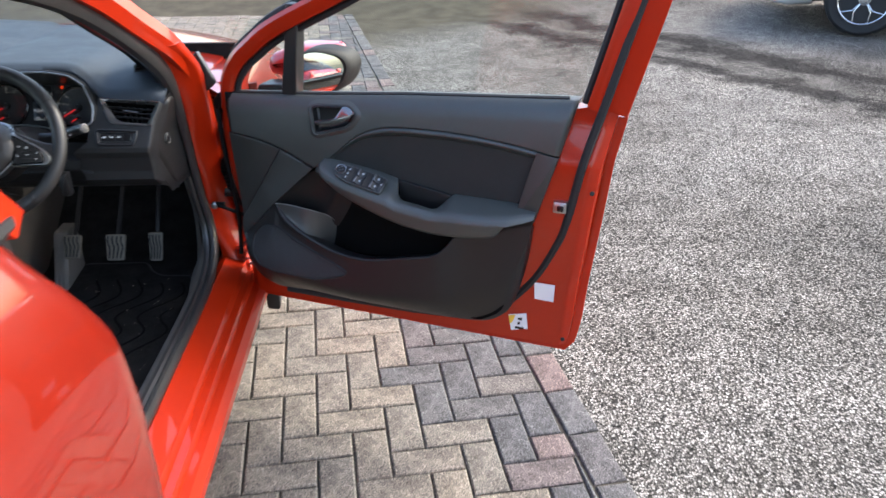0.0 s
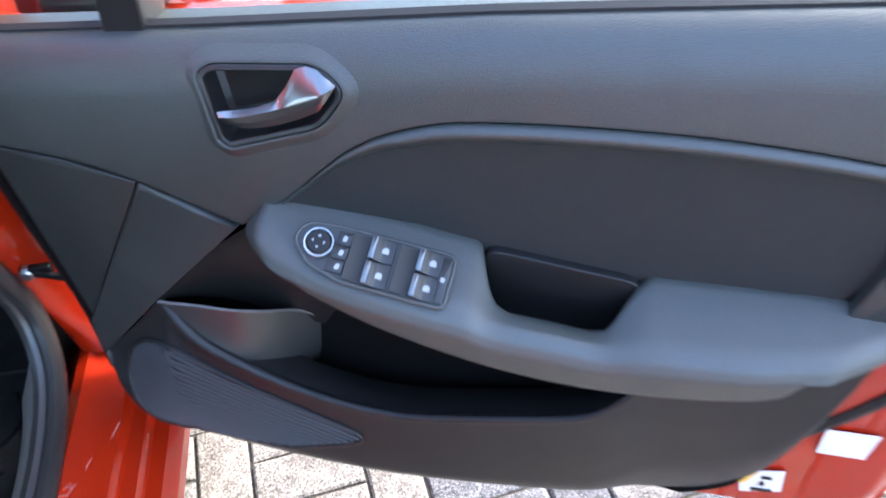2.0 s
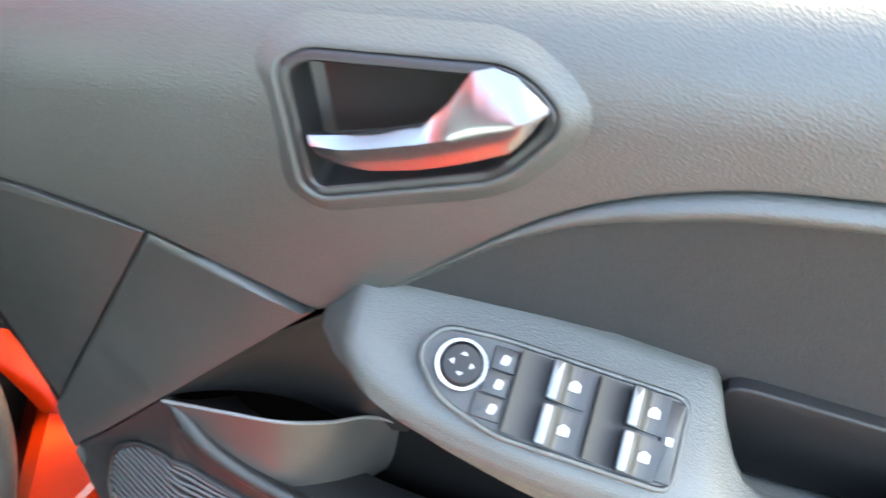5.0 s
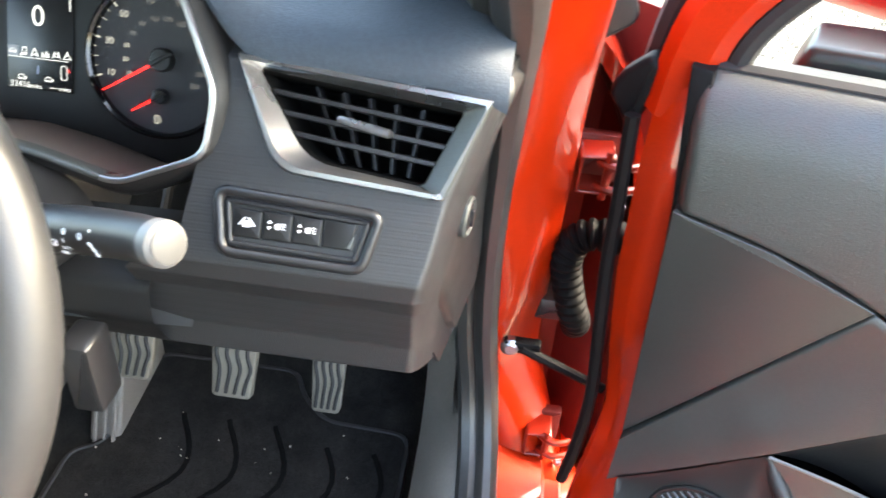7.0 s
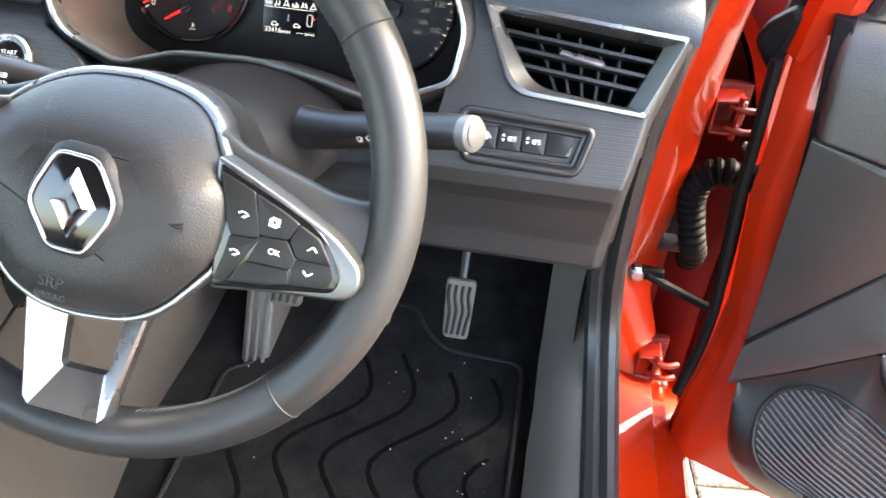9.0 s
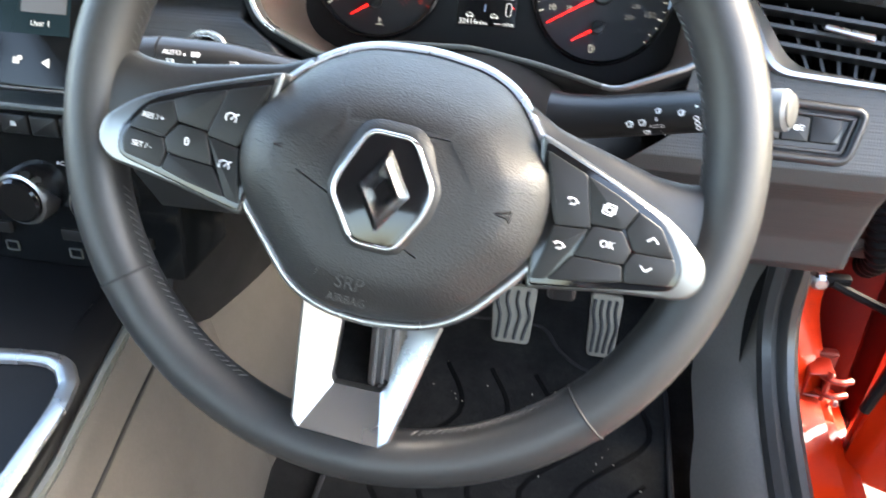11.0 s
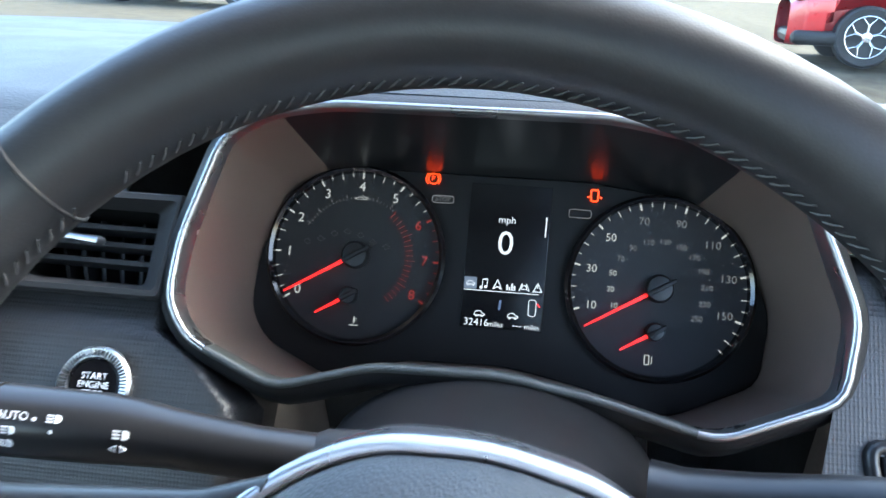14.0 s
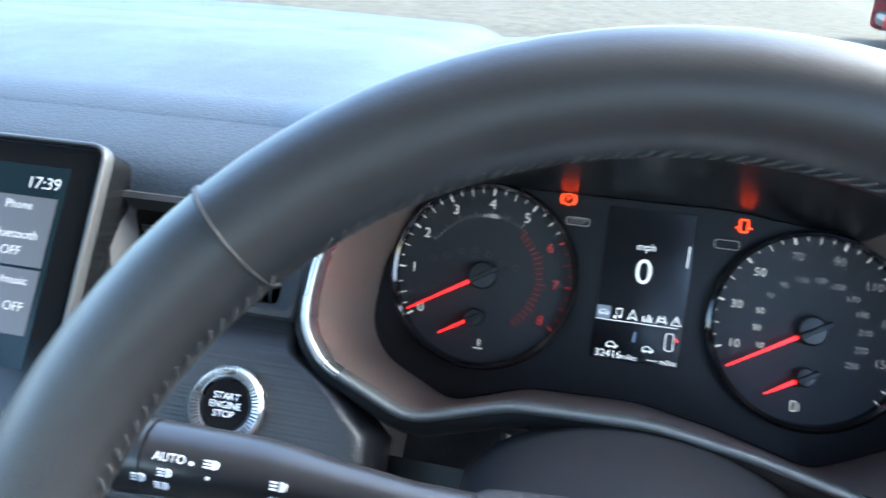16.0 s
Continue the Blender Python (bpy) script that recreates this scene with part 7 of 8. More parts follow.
cap_ = part("end_cap", bm, principled("cap_satin", (0.15, 0.15, 0.15), 0.4, 0.3), ws_stalk, "pale knurled end cap")
bm = bmesh.new()
tube(bm, [p[-1] + ax_ * 0.006, p[-1] + ax_ * 0.0088, p[-1] + ax_ * 0.0092], [0.0092, 0.0092, 0.0084], 24)
part("cap_face", bm, principled("pale_grey_plastic", (0.05, 0.05, 0.049), 0.5), cap_, "pale grey cap face")
LIGHT_PATH = [(-0.975, 1.862, 0.9185), (-1.0, 1.858, 0.9225), (-1.03, 1.8545, 0.9275), (-1.043, 1.8535, 0.9292), (-1.056, 1.852, 0.9305), (-1.094, 1.850, 0.9315)]
LIGHT_R = [0.0105, 0.0100, 0.0110, 0.0122, 0.0130, 0.0134]
lt_stalk, o2, p2 = stalk("light_stalk", LIGHT_PATH, LIGHT_R, "black light stalk with white lamp symbols")
bm = bmesh.new()
tube(bm, [p2[-1] + Vector((0.0, 0, 0)), p2[-1] + Vector((-0.012, -0.0005, -0.001)), p2[-1] + Vector((-0.014, -0.0005, -0.001))], [0.0136, 0.0133, 0.011], 24)
part("end_ring", bm, SMOOTH, lt_stalk, "turning end ring")


bm = bmesh.new()
tube(bm, [Vector(q) for q in ((0.028, 0.006, -0.006), (0.006, 0.001, -0.001), (0.0, 0, 0), (-0.006, -0.001, 0.0006))], [0.016, 0.0135, 0.0125, 0.0095], 20)
part("stalk_socket", bm, RUBBER, lt_stalk, "dark rubber socket")


def stalk_marks(st, path, radii, rows):
    """White symbols lying on the side that faces the driver: kind, place along x, height off the axis, size."""
    pts = sorted(zip([Vector(q) for q in path], radii), key=lambda q: q[0].x)
    for kind, x, dz, size in rows:
        k = max(0, min(len(pts) - 2, sum(1 for q, _ in pts if q.x <= x) - 1))
        (a, ra), (b, rb) = pts[k], pts[k + 1]
        f = (x - a.x) / (b.x - a.x)
        d, r = (b - a).normalized(), ra + (rb - ra) * f
        front = (Vector((0, -1, 0)) + d * d.y).normalized()
        up = d.cross(front) * -1 if d.cross(front).z < 0 else d.cross(front)
        th = math.asin(max(-0.95, min(0.95, dz / r)))
        n, zt = front * math.cos(th) + up * math.sin(th), up * math.cos(th) - front * math.sin(th)
        m = frame_of(a.lerp(b, f) - pts_origin(st) + n * (r + 0.00035), d, zt)
        if kind not in ("lamp", "wiper", "dot", "arrows", "rings"):
            ob = write("lettering", kind, size, 0, 0, 0, WHITE, st)
            ob.data.transform(m)
            continue
        bm = bmesh.new()
        if kind == "lamp":
            plate(bm, rounded([(0, -size * 0.4), (size * 0.5, -size * 0.25), (size * 0.5, size * 0.25), (0, size * 0.4)], size * 0.15), 0, -0.0005, rings=[(0, 0)])
            for h in (-1, 0, 1):
                flat_bar(bm, -size * 0.7, h * size * 0.25, -size * 0.15, h * size * 0.25, size * 0.13, 0, 0.0005)
        elif kind == "wiper":
            band(bm, rounded([(-size * 0.3, -size * 0.45), (size * 0.3, -size * 0.45), (size * 0.5, size * 0.2), (0, size * 0.4), (-size * 0.5, size * 0.2)], size * 0.1), size * 0.14, 0, -0.0005, 0.0001)
            flat_bar(bm, 0, -size * 0.3, size * 0.25, size * 0.2, size * 0.14, 0, 0.0005)
        elif kind == "arrows":
            for sg in (-1, 1):
                band(bm, [(sg * size * 0.15, -size * 0.35), (sg * size * 0.15, size * 0.35), (sg * size * 0.75, 0)], size * 0.1, 0, -0.0005, 0.0001)
        elif kind == "rings":
            for h in (-1, 0, 1):
                band(bm, arc(0, h * size * 0.62, size * 0.3, 0, 330, 11), size * 0.1, 0, -0.0005, 0.0001)
        else:
            lathe(bm, [(size * 0.5, -0.0004), (size * 0.5, 0), (0.0001, 0)], 10)
        bm.transform(m)
        part("stalk_symbol", bm, WHITE, st, "white symbol")


def pts_origin(st):
    return st.matrix_world.translation


stalk_marks(ws_stalk, WIPER_PATH, WIPER_R, [("wiper", -0.797, 0.001, 0.0052), ("wiper", -0.790, 0.0015, 0.0052), ("wiper", -0.789, -0.006, 0.0048), ("0", -0.781, 0.003, 0.0038), ("wiper", -0.780, 0.0075, 0.004), ("AUTO", -0.7815, -0.0015, 0.0034), ("1", -0.780, -0.0055, 0.0034), ("2", -0.780, -0.009, 0.0034), ("rings", -0.760, -0.0005, 0.0054), ("wiper", -0.768, 0.006, 0.0044), ("dot", -0.760, 0.0085, 0.0016)])
stalk_marks(lt_stalk, LIGHT_PATH, LIGHT_R, [("AUTO", -1.0835, 0.0085, 0.0043), ("lamp", -1.084, 0.004, 0.0042), ("lamp", -1.085, -0.001, 0.0044), ("lamp", -1.0935, 0.001, 0.0044), ("dot", -1.0755, 0.008, 0.0015), ("lamp", -1.068, 0.0085, 0.0044), ("dot", -1.069, 0.0045, 0.0014), ("lamp", -1.045, 0.0055, 0.0048), ("arrows", -1.046, 0.0005, 0.0044)])

# ---- centre stack ----
SCR = FACE @ pose(-1.26, -0.02, 0.0)
screen = thing("touchscreen", SCR, "upright touchscreen with a grey menu over a dark map", "touchscreen")
so = rounded([(-0.09, -0.035), (0.066, -0.035), (0.066, 0.122), (-0.09, 0.122)], 0.008)
bm = bmesh.new()
plate(bm, so, 0.006, -0.03, 0.003)
part("screen_housing", bm, PANEL_BLACK, screen, "gloss black housing")
bm = bmesh.new()
band(bm, inset(so, -0.0012), 0.0024, 0.0075, 0.0, 0.001)
part("screen_frame", bm, FRAME_GREY, screen, "satin grey frame")
bm = bmesh.new()
plate(bm, [(-0.08, 0.006), (0.049, 0.006), (0.049, 0.108), (-0.08, 0.108)], 0.0066, 0.004, rings=[(0, 0)])
part("screen_panel", bm, SCREEN, screen, "dark lit map panel")
for z0, z1 in ((0.022, 0.0545), (0.056, 0.0915)):
    bm = bmesh.new()
    plate(bm, [(0.009, z0), (0.046, z0), (0.046, z1), (0.009, z1)], 0.0071, 0.006, rings=[(0, 0)])
    part("menu_tile", bm, MENU, screen, "grey menu tile")
for word, size, x, z in (("17:39", 0.0088, 0.037, 0.0985), ("Phone", 0.0062, 0.026, 0.0865), ("Bluetooth", 0.0066, 0.0275, 0.0715), ("OFF", 0.0066, 0.0275, 0.063), ("Radio/music", 0.006, 0.0265, 0.0485), ("Audio OFF", 0.0066, 0.0275, 0.0355), ("User 1", 0.006, 0.026, 0.014)):
    write("screen_text", word, size, x, 0.0076, z, LIT_WHITE, screen)
bm = bmesh.new()
lathe(bm, [(0.0016, 0.0066), (0.0016, 0.0072), (0.0002, 0.0072)], 10, (0.0, 0, 0.1015))
plate(bm, rounded([(-0.003, 0.0955), (0.003, 0.0955), (0.002, 0.0995), (-0.002, 0.0995)], 0.001), 0.0072, 0.0066, rings=[(0, 0)])
part("user_symbol", bm, LIT_WHITE, screen, "white user symbol")
for name_, pts in (("back_symbol", [(0.028, -0.0145), (0.034, -0.018), (0.034, -0.011)]), ("home_symbol", [(-0.022, -0.0165), (-0.016, -0.0165), (-0.016, -0.013), (-0.019, -0.010), (-0.022, -0.013)]), ("source_symbol", [(0.0045, -0.0165), (0.009, -0.0165), (0.0095, -0.0135), (0.0115, -0.0135), (0.0115, -0.0105), (0.0085, -0.0105), (0.008, -0.012), (0.0045, -0.012)])):
    bm = bmesh.new()
    plate(bm, pts, 0.0072, 0.0062, rings=[(0, 0)])
    part(name_, bm, LIT_WHITE, screen, "white touch symbol")
bm = bmesh.new()
for pts in (((-0.07, 0.03), (-0.05, 0.055), (-0.02, 0.06), (0.003, 0.085)), ((-0.075, 0.08), (-0.045, 0.078), (-0.025, 0.05), (-0.02, 0.02)), ((-0.05, 0.107), (-0.035, 0.085), (-0.005, 0.075), (0.003, 0.05))):
    tube(bm, [(q.x, -0.0068, q.y) for q in spline([Vector(q) for q in pts], 5)], 0.0005, 5)
part("map_lines", bm, glow("map_line", (0.1, 0.2, 0.3), 0.05), screen, "faint map roads")

stack = thing("climate_panel", frame_of((-1.30, 1.95, 0.74), (1, 0, 0), (0, 0.12, 1)), "black climate panel with chrome-ringed knobs", "climate panel")
bm = bmesh.new()
plate(bm, rounded([(-0.16, -0.085), (0.12, -0.085), (0.125, 0.085), (-0.16, 0.085)], 0.01), -0.012, -0.1, 0.004)
part("panel_face", bm, PANEL_BLACK, stack, "black panel")
bm = bmesh.new()
box(bm, (-0.02, -0.006, 0.092), (0.29, 0.03, 0.008), 0.003)
part("silver_strip", bm, ARM, stack, "dark satin strip under the screen")
for i in range(6):
    bm = bmesh.new()
    plate(bm, rounded([(-0.118 + i * 0.029, 0.058), (-0.091 + i * 0.029, 0.058), (-0.091 + i * 0.029, 0.077), (-0.118 + i * 0.029, 0.077)], 0.002), 0.001, -0.02, 0.002)
    k = part("toggle_key", bm, BUTTON, stack, "grey-black key")
    bm = bmesh.new()
    cx = -0.1045 + i * 0.029
    if i == 2:
        plate(bm, [(cx - 0.007, 0.0625), (cx + 0.007, 0.0625), (cx, 0.0735)], 0.0014, 0.001, rings=[(0, 0)])
        part("key_symbol", bm, LIT_RED, stack, "red hazard triangle")
    elif i == 3:
        plate(bm, rounded([(cx - 0.003, 0.066), (cx + 0.003, 0.066), (cx + 0.002, 0.0705), (cx - 0.002, 0.0705)], 0.0006), 0.0014, 0.001, rings=[(0, 0)])
        part("key_symbol", bm, WHITE, stack, "white lock symbol")
    else:
        bm.free()
for cx in (-0.099, -0.024, 0.051):
    bm = bmesh.new()
    lathe(bm, [(0.027, -0.012), (0.027, 0.004), (0.0255, 0.008), (0.0225, 0.009), (0.021, 0.006)], 40, (cx, 0, -0.004))
    kn = part("climate_knob", bm, CHROME, stack, "chrome-ringed knob")
    bm = bmesh.new()
    lathe(bm, [(0.0215, -0.01), (0.0215, 0.012), (0.019, 0.014), (0.002, 0.0142)], 40, (cx, 0, -0.004))
    part("knob_face", bm, GLOSS, kn, "gloss black knob face")
for cx in (-0.068, 0.008, 0.08):
    bm = bmesh.new()
    plate(bm, rounded([(cx - 0.011, -0.052), (cx + 0.011, -0.052), (cx + 0.011, -0.04), (cx - 0.011, -0.04)], 0.002), -0.008, -0.02, 0.001)
    part("small_key", bm, BUTTON, stack)
write("lettering", "AC", 0.006, 0.014, -0.0075, 0.03, WHITE, stack)
for cx in (-0.062, 0.006):
    bm = bmesh.new()
    band(bm, rounded([(cx - 0.007, -0.073), (cx + 0.007, -0.073), (cx + 0.007, -0.062), (cx - 0.007, -0.062)], 0.002), 0.0014, -0.0105, -0.014, 0.0003)
    part("socket_rim", bm, ARM, stack, "grey rim of a charging socket")
bm = bmesh.new()
plate(bm, rounded([(-0.16, -0.2), (0.075, -0.2), (0.085, -0.09), (-0.16, -0.09)], 0.01), -0.06, -0.1, 0.004)
part("stowage_back", bm, RECESS_SHADE, stack, "dark stowage recess")

bm = bmesh.new()
patch(bm, 14, 16, lambda s, t: (0.122 + 0.028 * math.sin(math.pi * s * 0.5) - 0.045 * (1 - t) ** 1.5, 0.015 + 0.40 * s, -0.22 + 0.315 * t), (-0.01, 0, 0))
part("stack_flank", bm, TRIM_LOW, stack, "dark side panel of the centre stack", 50)

console = thing("centre_console", pose(-1.30, 1.6, 0.27), "dark grey centre console with chrome-edged gear surround", "centre console")
bm = bmesh.new()


def tunnel(s, t):
    y = -0.5 + 0.92 * t
    pr = [(0.185, 0.0), (0.165, 0.12), (0.145, 0.25), (0.125, 0.335), (0.112, 0.358), (0.09, 0.365), (-0.09, 0.365), (-0.112, 0.358), (-0.185, 0.0)]
    k = s * (len(pr) - 1)
    i = min(int(k), len(pr) - 2)
    x, z = (pr[i][j] + (pr[i + 1][j] - pr[i][j]) * (k - i) for j in (0, 1))
    return (x + (-0.012 - 0.14 * max(0, y - 0.14)) * (x > 0.05) + 0.05 * max(0, 0.35 - t) * (x > 0.1), y, z - 0.045 * max(0, 1 - t / 0.75) + 0.02 * t)


part("tunnel", patch(bm, 48, 20, tunnel), TUNNEL, console, "warm grey side panels", 40)
bm = bmesh.new()
ST = spline([(-0.085, 0.211, 0.3885), (-0.02, 0.2185, 0.3885), (0.045, 0.227, 0.3885), (0.068, 0.223, 0.3885), (0.081, 0.211, 0.3885), (0.0885, 0.1955, 0.388), (0.0935, 0.138, 0.3855), (0.092, -0.15, 0.365), (0.075, -0.17, 0.363), (-0.07, -0.17, 0.363), (-0.085, -0.15, 0.365)], 6, True)
tube(bm, ST, 0.0085, 10, True, 0.5)
part("gear_surround", bm, CHROME, console, "satin chrome gear surround")
bm = bmesh.new()
v = [bm.verts.new(q + Vector((0, 0, -0.001))) for q in ST]
bm.faces.new(v)
part("gear_tray", bm, RECESS_SHADE, console, "gloss black gear tray")
bm = bmesh.new()
plate(bm, rounded([(-0.13, 0.255), (0.068, 0.255), (0.066, 0.42), (-0.13, 0.42)], 0.01), 0.0, -0.01, 0.002)
bm.transform(pose(0, 0, 0.3885) @ pose(0, 0, 0, -90, 0, 0) @ Matrix.Diagonal((1, 1, -1, 1)))
part("front_tray", bm, RECESS_SHADE, console, "black stowage tray")
bm = bmesh.new()
tube(bm, [(-0.02, 0.08, 0.37), (-0.02, 0.082, 0.392), (-0.02, 0.085, 0.41), (-0.02, 0.085, 0.43), (-0.02, 0.083, 0.45), (-0.02, 0.08, 0.47)], [0.075, 0.07, 0.052, 0.046, 0.032, 0.02], 24)
part("gear_gaiter", bm, LEATHER, console, "black leather gaiter")
bm = bmesh.new()
patch(bm, 20, 24, lambda s, t: tuple(Vector(tunnel(0.47 + 0.46 * s, t)) + Vector((0, 0, 0.002))), (0, 0, -0.001))
part("console_top", bm, RECESS_SHADE, console, "console top, recess shade in its dark colour")
bm = bmesh.new()
patch(bm, 16, 12, lambda s, t: tuple(Vector(tunnel(0.46 * s, 1.0)) + Vector((0.02 * t, 0.62 * t, -0.03 * t * s))))
part("tunnel_front", bm, TUNNEL, console, "warm grey carpeted tunnel side under the dash", 40)
bm = bmesh.new()
tube(bm, [Vector(tunnel(0.33, t / 10)) + Vector((0.0005, 0, 0)) for t in range(0, 11)], 0.0025, 6)
part("side_rib", bm, TRIM_LOW, console, "moulded side line")
bm = bmesh.new()
for i in range(16):
    a = Vector(tunnel(0.03, 0.28 + 0.032 * i))
    b = Vector(tunnel(0.115, 0.32 + 0.032 * i))
    tube(bm, [a + Vector((0.001, 0, 0)), (a + b) / 2 + Vector((0.002, 0, 0)), b + Vector((0.001, 0, 0))], 0.0022, 5)
part("net_pattern", bm, TRIM_LOW, console, "moulded lattice")

bm = bmesh.new()
tube(bm, [Vector(tunnel(0.46, t / 10)) + Vector((0.001, 0, 0.001)) for t in range(0, 11)], 0.0055, 8)
part("edge_strip", bm, ARM, console, "satin strip along the console edge")

# ---- footwell ----
def pedal(name, x, z, w, h, label, tilt):
    p = thing(name, pose(x, 2.235, z, tilt, 0, 0), label, "pedal", "pedals")
    out = rounded([(-w * 0.42, -h / 2), (w * 0.42, -h / 2), (w / 2, h / 2), (-w / 2, h / 2)], 0.008)
    bm = bmesh.new()
    plate(bm, out, 0.004, -0.008, 0.003)
    part("pedal_pad", bm, PEDAL, p, "worn silvery pad")
    for k in range(4):
        xx = -w * 0.33 + k * w * 0.22
        bm = bmesh.new()
        tube(bm, [(q.x, -0.0045, q.y) for q in spline([Vector((xx * 0.85 - w * 0.02, -h * 0.42)), Vector((xx * 0.9 + w * 0.02, -h * 0.2)), Vector((xx + w * 0.05, 0.0)), Vector((xx - w * 0.04, h * 0.22)), Vector((xx - w * 0.02, h * 0.42))], 5)], 0.0027, 6)
        part("pedal_rib", bm, RUBBER, p, "black rubber rib")
    bm = bmesh.new()
    tube(bm, [(0, 0.004, 0.0), (0, 0.03, h * 0.8), (0, 0.08, h * 3)], 0.007, 8)
    part("pedal_arm", bm, SMOOTH, p, "black pedal arm")
    return p


pedal("clutch_pedal", -1.012, 0.43, 0.056, 0.075, "dusty ribbed clutch pedal", -28)
pedal("brake_pedal", -0.880, 0.425, 0.062, 0.082, "dusty ribbed brake pedal", -28)
pedal("accelerator_pedal", -0.756, 0.425, 0.044, 0.09, "dusty ribbed accelerator pedal", -22)
footrest = thing("footrest", pose(-1.06, 2.25, 0.34), "warm grey moulded footrest", "footrest")
bm = bmesh.new()
plate(bm, rounded([(-0.024, -0.08), (0.02, -0.08), (0.022, 0.12), (-0.022, 0.12)], 0.008), lambda x, z: 0.03 - z * 0.5, -0.1, 0.006)
part("footrest_pad", bm, GREY_TRIM, footrest)
for i in range(3):
    bm = bmesh.new()
    tube(bm, [(-0.013 + 0.013 * i, -0.072, -0.07), (-0.013 + 0.013 * i, 0.022, 0.1)], 0.003, 6)
    part("footrest_rib", bm, GREY_TRIM, footrest)
mat_ = thing("floor_mat", pose(-0.86, 1.95, 0.285), "dusty black carpet floor mat with wavy ribs", "floor mat")
MO = rounded([(-0.24, -0.40), (0.21, -0.40), (0.215, 0.32), (0.09, 0.325), (0.05, 0.36), (0.03, 0.405), (-0.19, 0.405), (-0.20, 0.24), (-0.24, 0.22)], [0.03, 0.03, 0.03, 0.02, 0.03, 0.03, 0.03, 0.02, 0.02])


def floor_z(x, y):
    return 0.10 * max(0, (y - 0.12)) ** 1.3


bm = bmesh.new()
pts = MO if area2(MO) > 0 else MO[::-1]
rings_ = [[(q.x, q.y, z + floor_z(q.x, q.y)) for q in inset(pts, d)] for d, z in ((0, -0.012), (0, 0.002), (0.002, 0.005), (0.006, 0.005), (0.008, 0.003))]
loops(bm, rings_, caps=(True, False))
part("mat_edge", bm, RUBBER, mat_, "bound mat edge")
bm = bmesh.new()
inner_ = inset(pts, 0.007)
vs = [bm.verts.new((q.x, q.y, 0.0035 + floor_z(q.x, q.y))) for q in inner_]
fc = bm.faces.new(vs)
bmesh.ops.triangulate(bm, faces=[fc])
bmesh.ops.subdivide_edges(bm, edges=bm.edges[:], cuts=9, use_grid_fill=True)
for q in bm.verts:
    q.co.z = 0.0035 + floor_z(q.co.x, q.co.y)
part("mat_carpet", bm, CARPET, mat_, "dusty black pile")
for i in range(6):
    x0 = -0.17 + i * 0.066
    bm = bmesh.new()
    pth = spline([Vector((x0 - 0.12, -0.36)), Vector((x0 - 0.02, -0.24)), Vector((x0 - 0.06, -0.13)), Vector((x0 + 0.03, 0.0)), Vector((x0 - 0.01, 0.1)), Vector((x0 + 0.09, 0.21)), Vector((x0 + 0.06, 0.30))], 6)
    pth = [q for q in pth if -0.225 < q.x < 0.195 and not (q.x > 0.05 and q.y > 0.29)]
    if len(pth) > 5:
        tube(bm, [(q.x, q.y, 0.003 + floor_z(q.x, q.y)) for q in pth], 0.0042, 8, squash=0.5)
        # Ribs in near-black: the shade of the mat's grooves is in their colour
        part("mat_rib", bm, SHADE_BLACK, mat_, "moulded rib, groove shade in its black")
crumbs = bmesh.new()
rnd = random.Random(4)
for i in range(75):
    x, y = rnd.uniform(-0.21, 0.19), rnd.uniform(-0.36, 0.3)
    s = rnd.uniform(0.0005, 0.0016)
    m_ = pose(x, y, 0.0075 + floor_z(x, y), rnd.uniform(0, 90), rnd.uniform(0, 90), rnd.uniform(0, 90)) @ Matrix.Diagonal((s, s * rnd.uniform(0.5, 1.8), s * 0.6, 1))
    bmesh.ops.create_icosphere(crumbs, subdivisions=1, radius=1, matrix=m_)
grit = part("grit", crumbs, principled("pale_grit", (0.4, 0.36, 0.3), 0.9), None, "pale grit and crumbs on the floor mat", 180)
grit.matrix_world = pose(-0.86, 1.95, 0.285)
tagged(grit, "", "grit", "", "stuff")
leaf = thing("dry_leaf_stalk", pose(-1.06, 1.86, 0.305, 0, 0, 25), "small straw-coloured leaf stalk on the floor", "leaf")
bm = bmesh.new()
tube(bm, [(0, -0.012, 0), (0.001, 0, 0.002), (0, 0.012, 0)], [0.0008, 0.0026, 0.001], 6, squash=0.5)
part("stalk_piece", bm, principled("straw", (0.5, 0.34, 0.16), 0.8), leaf)

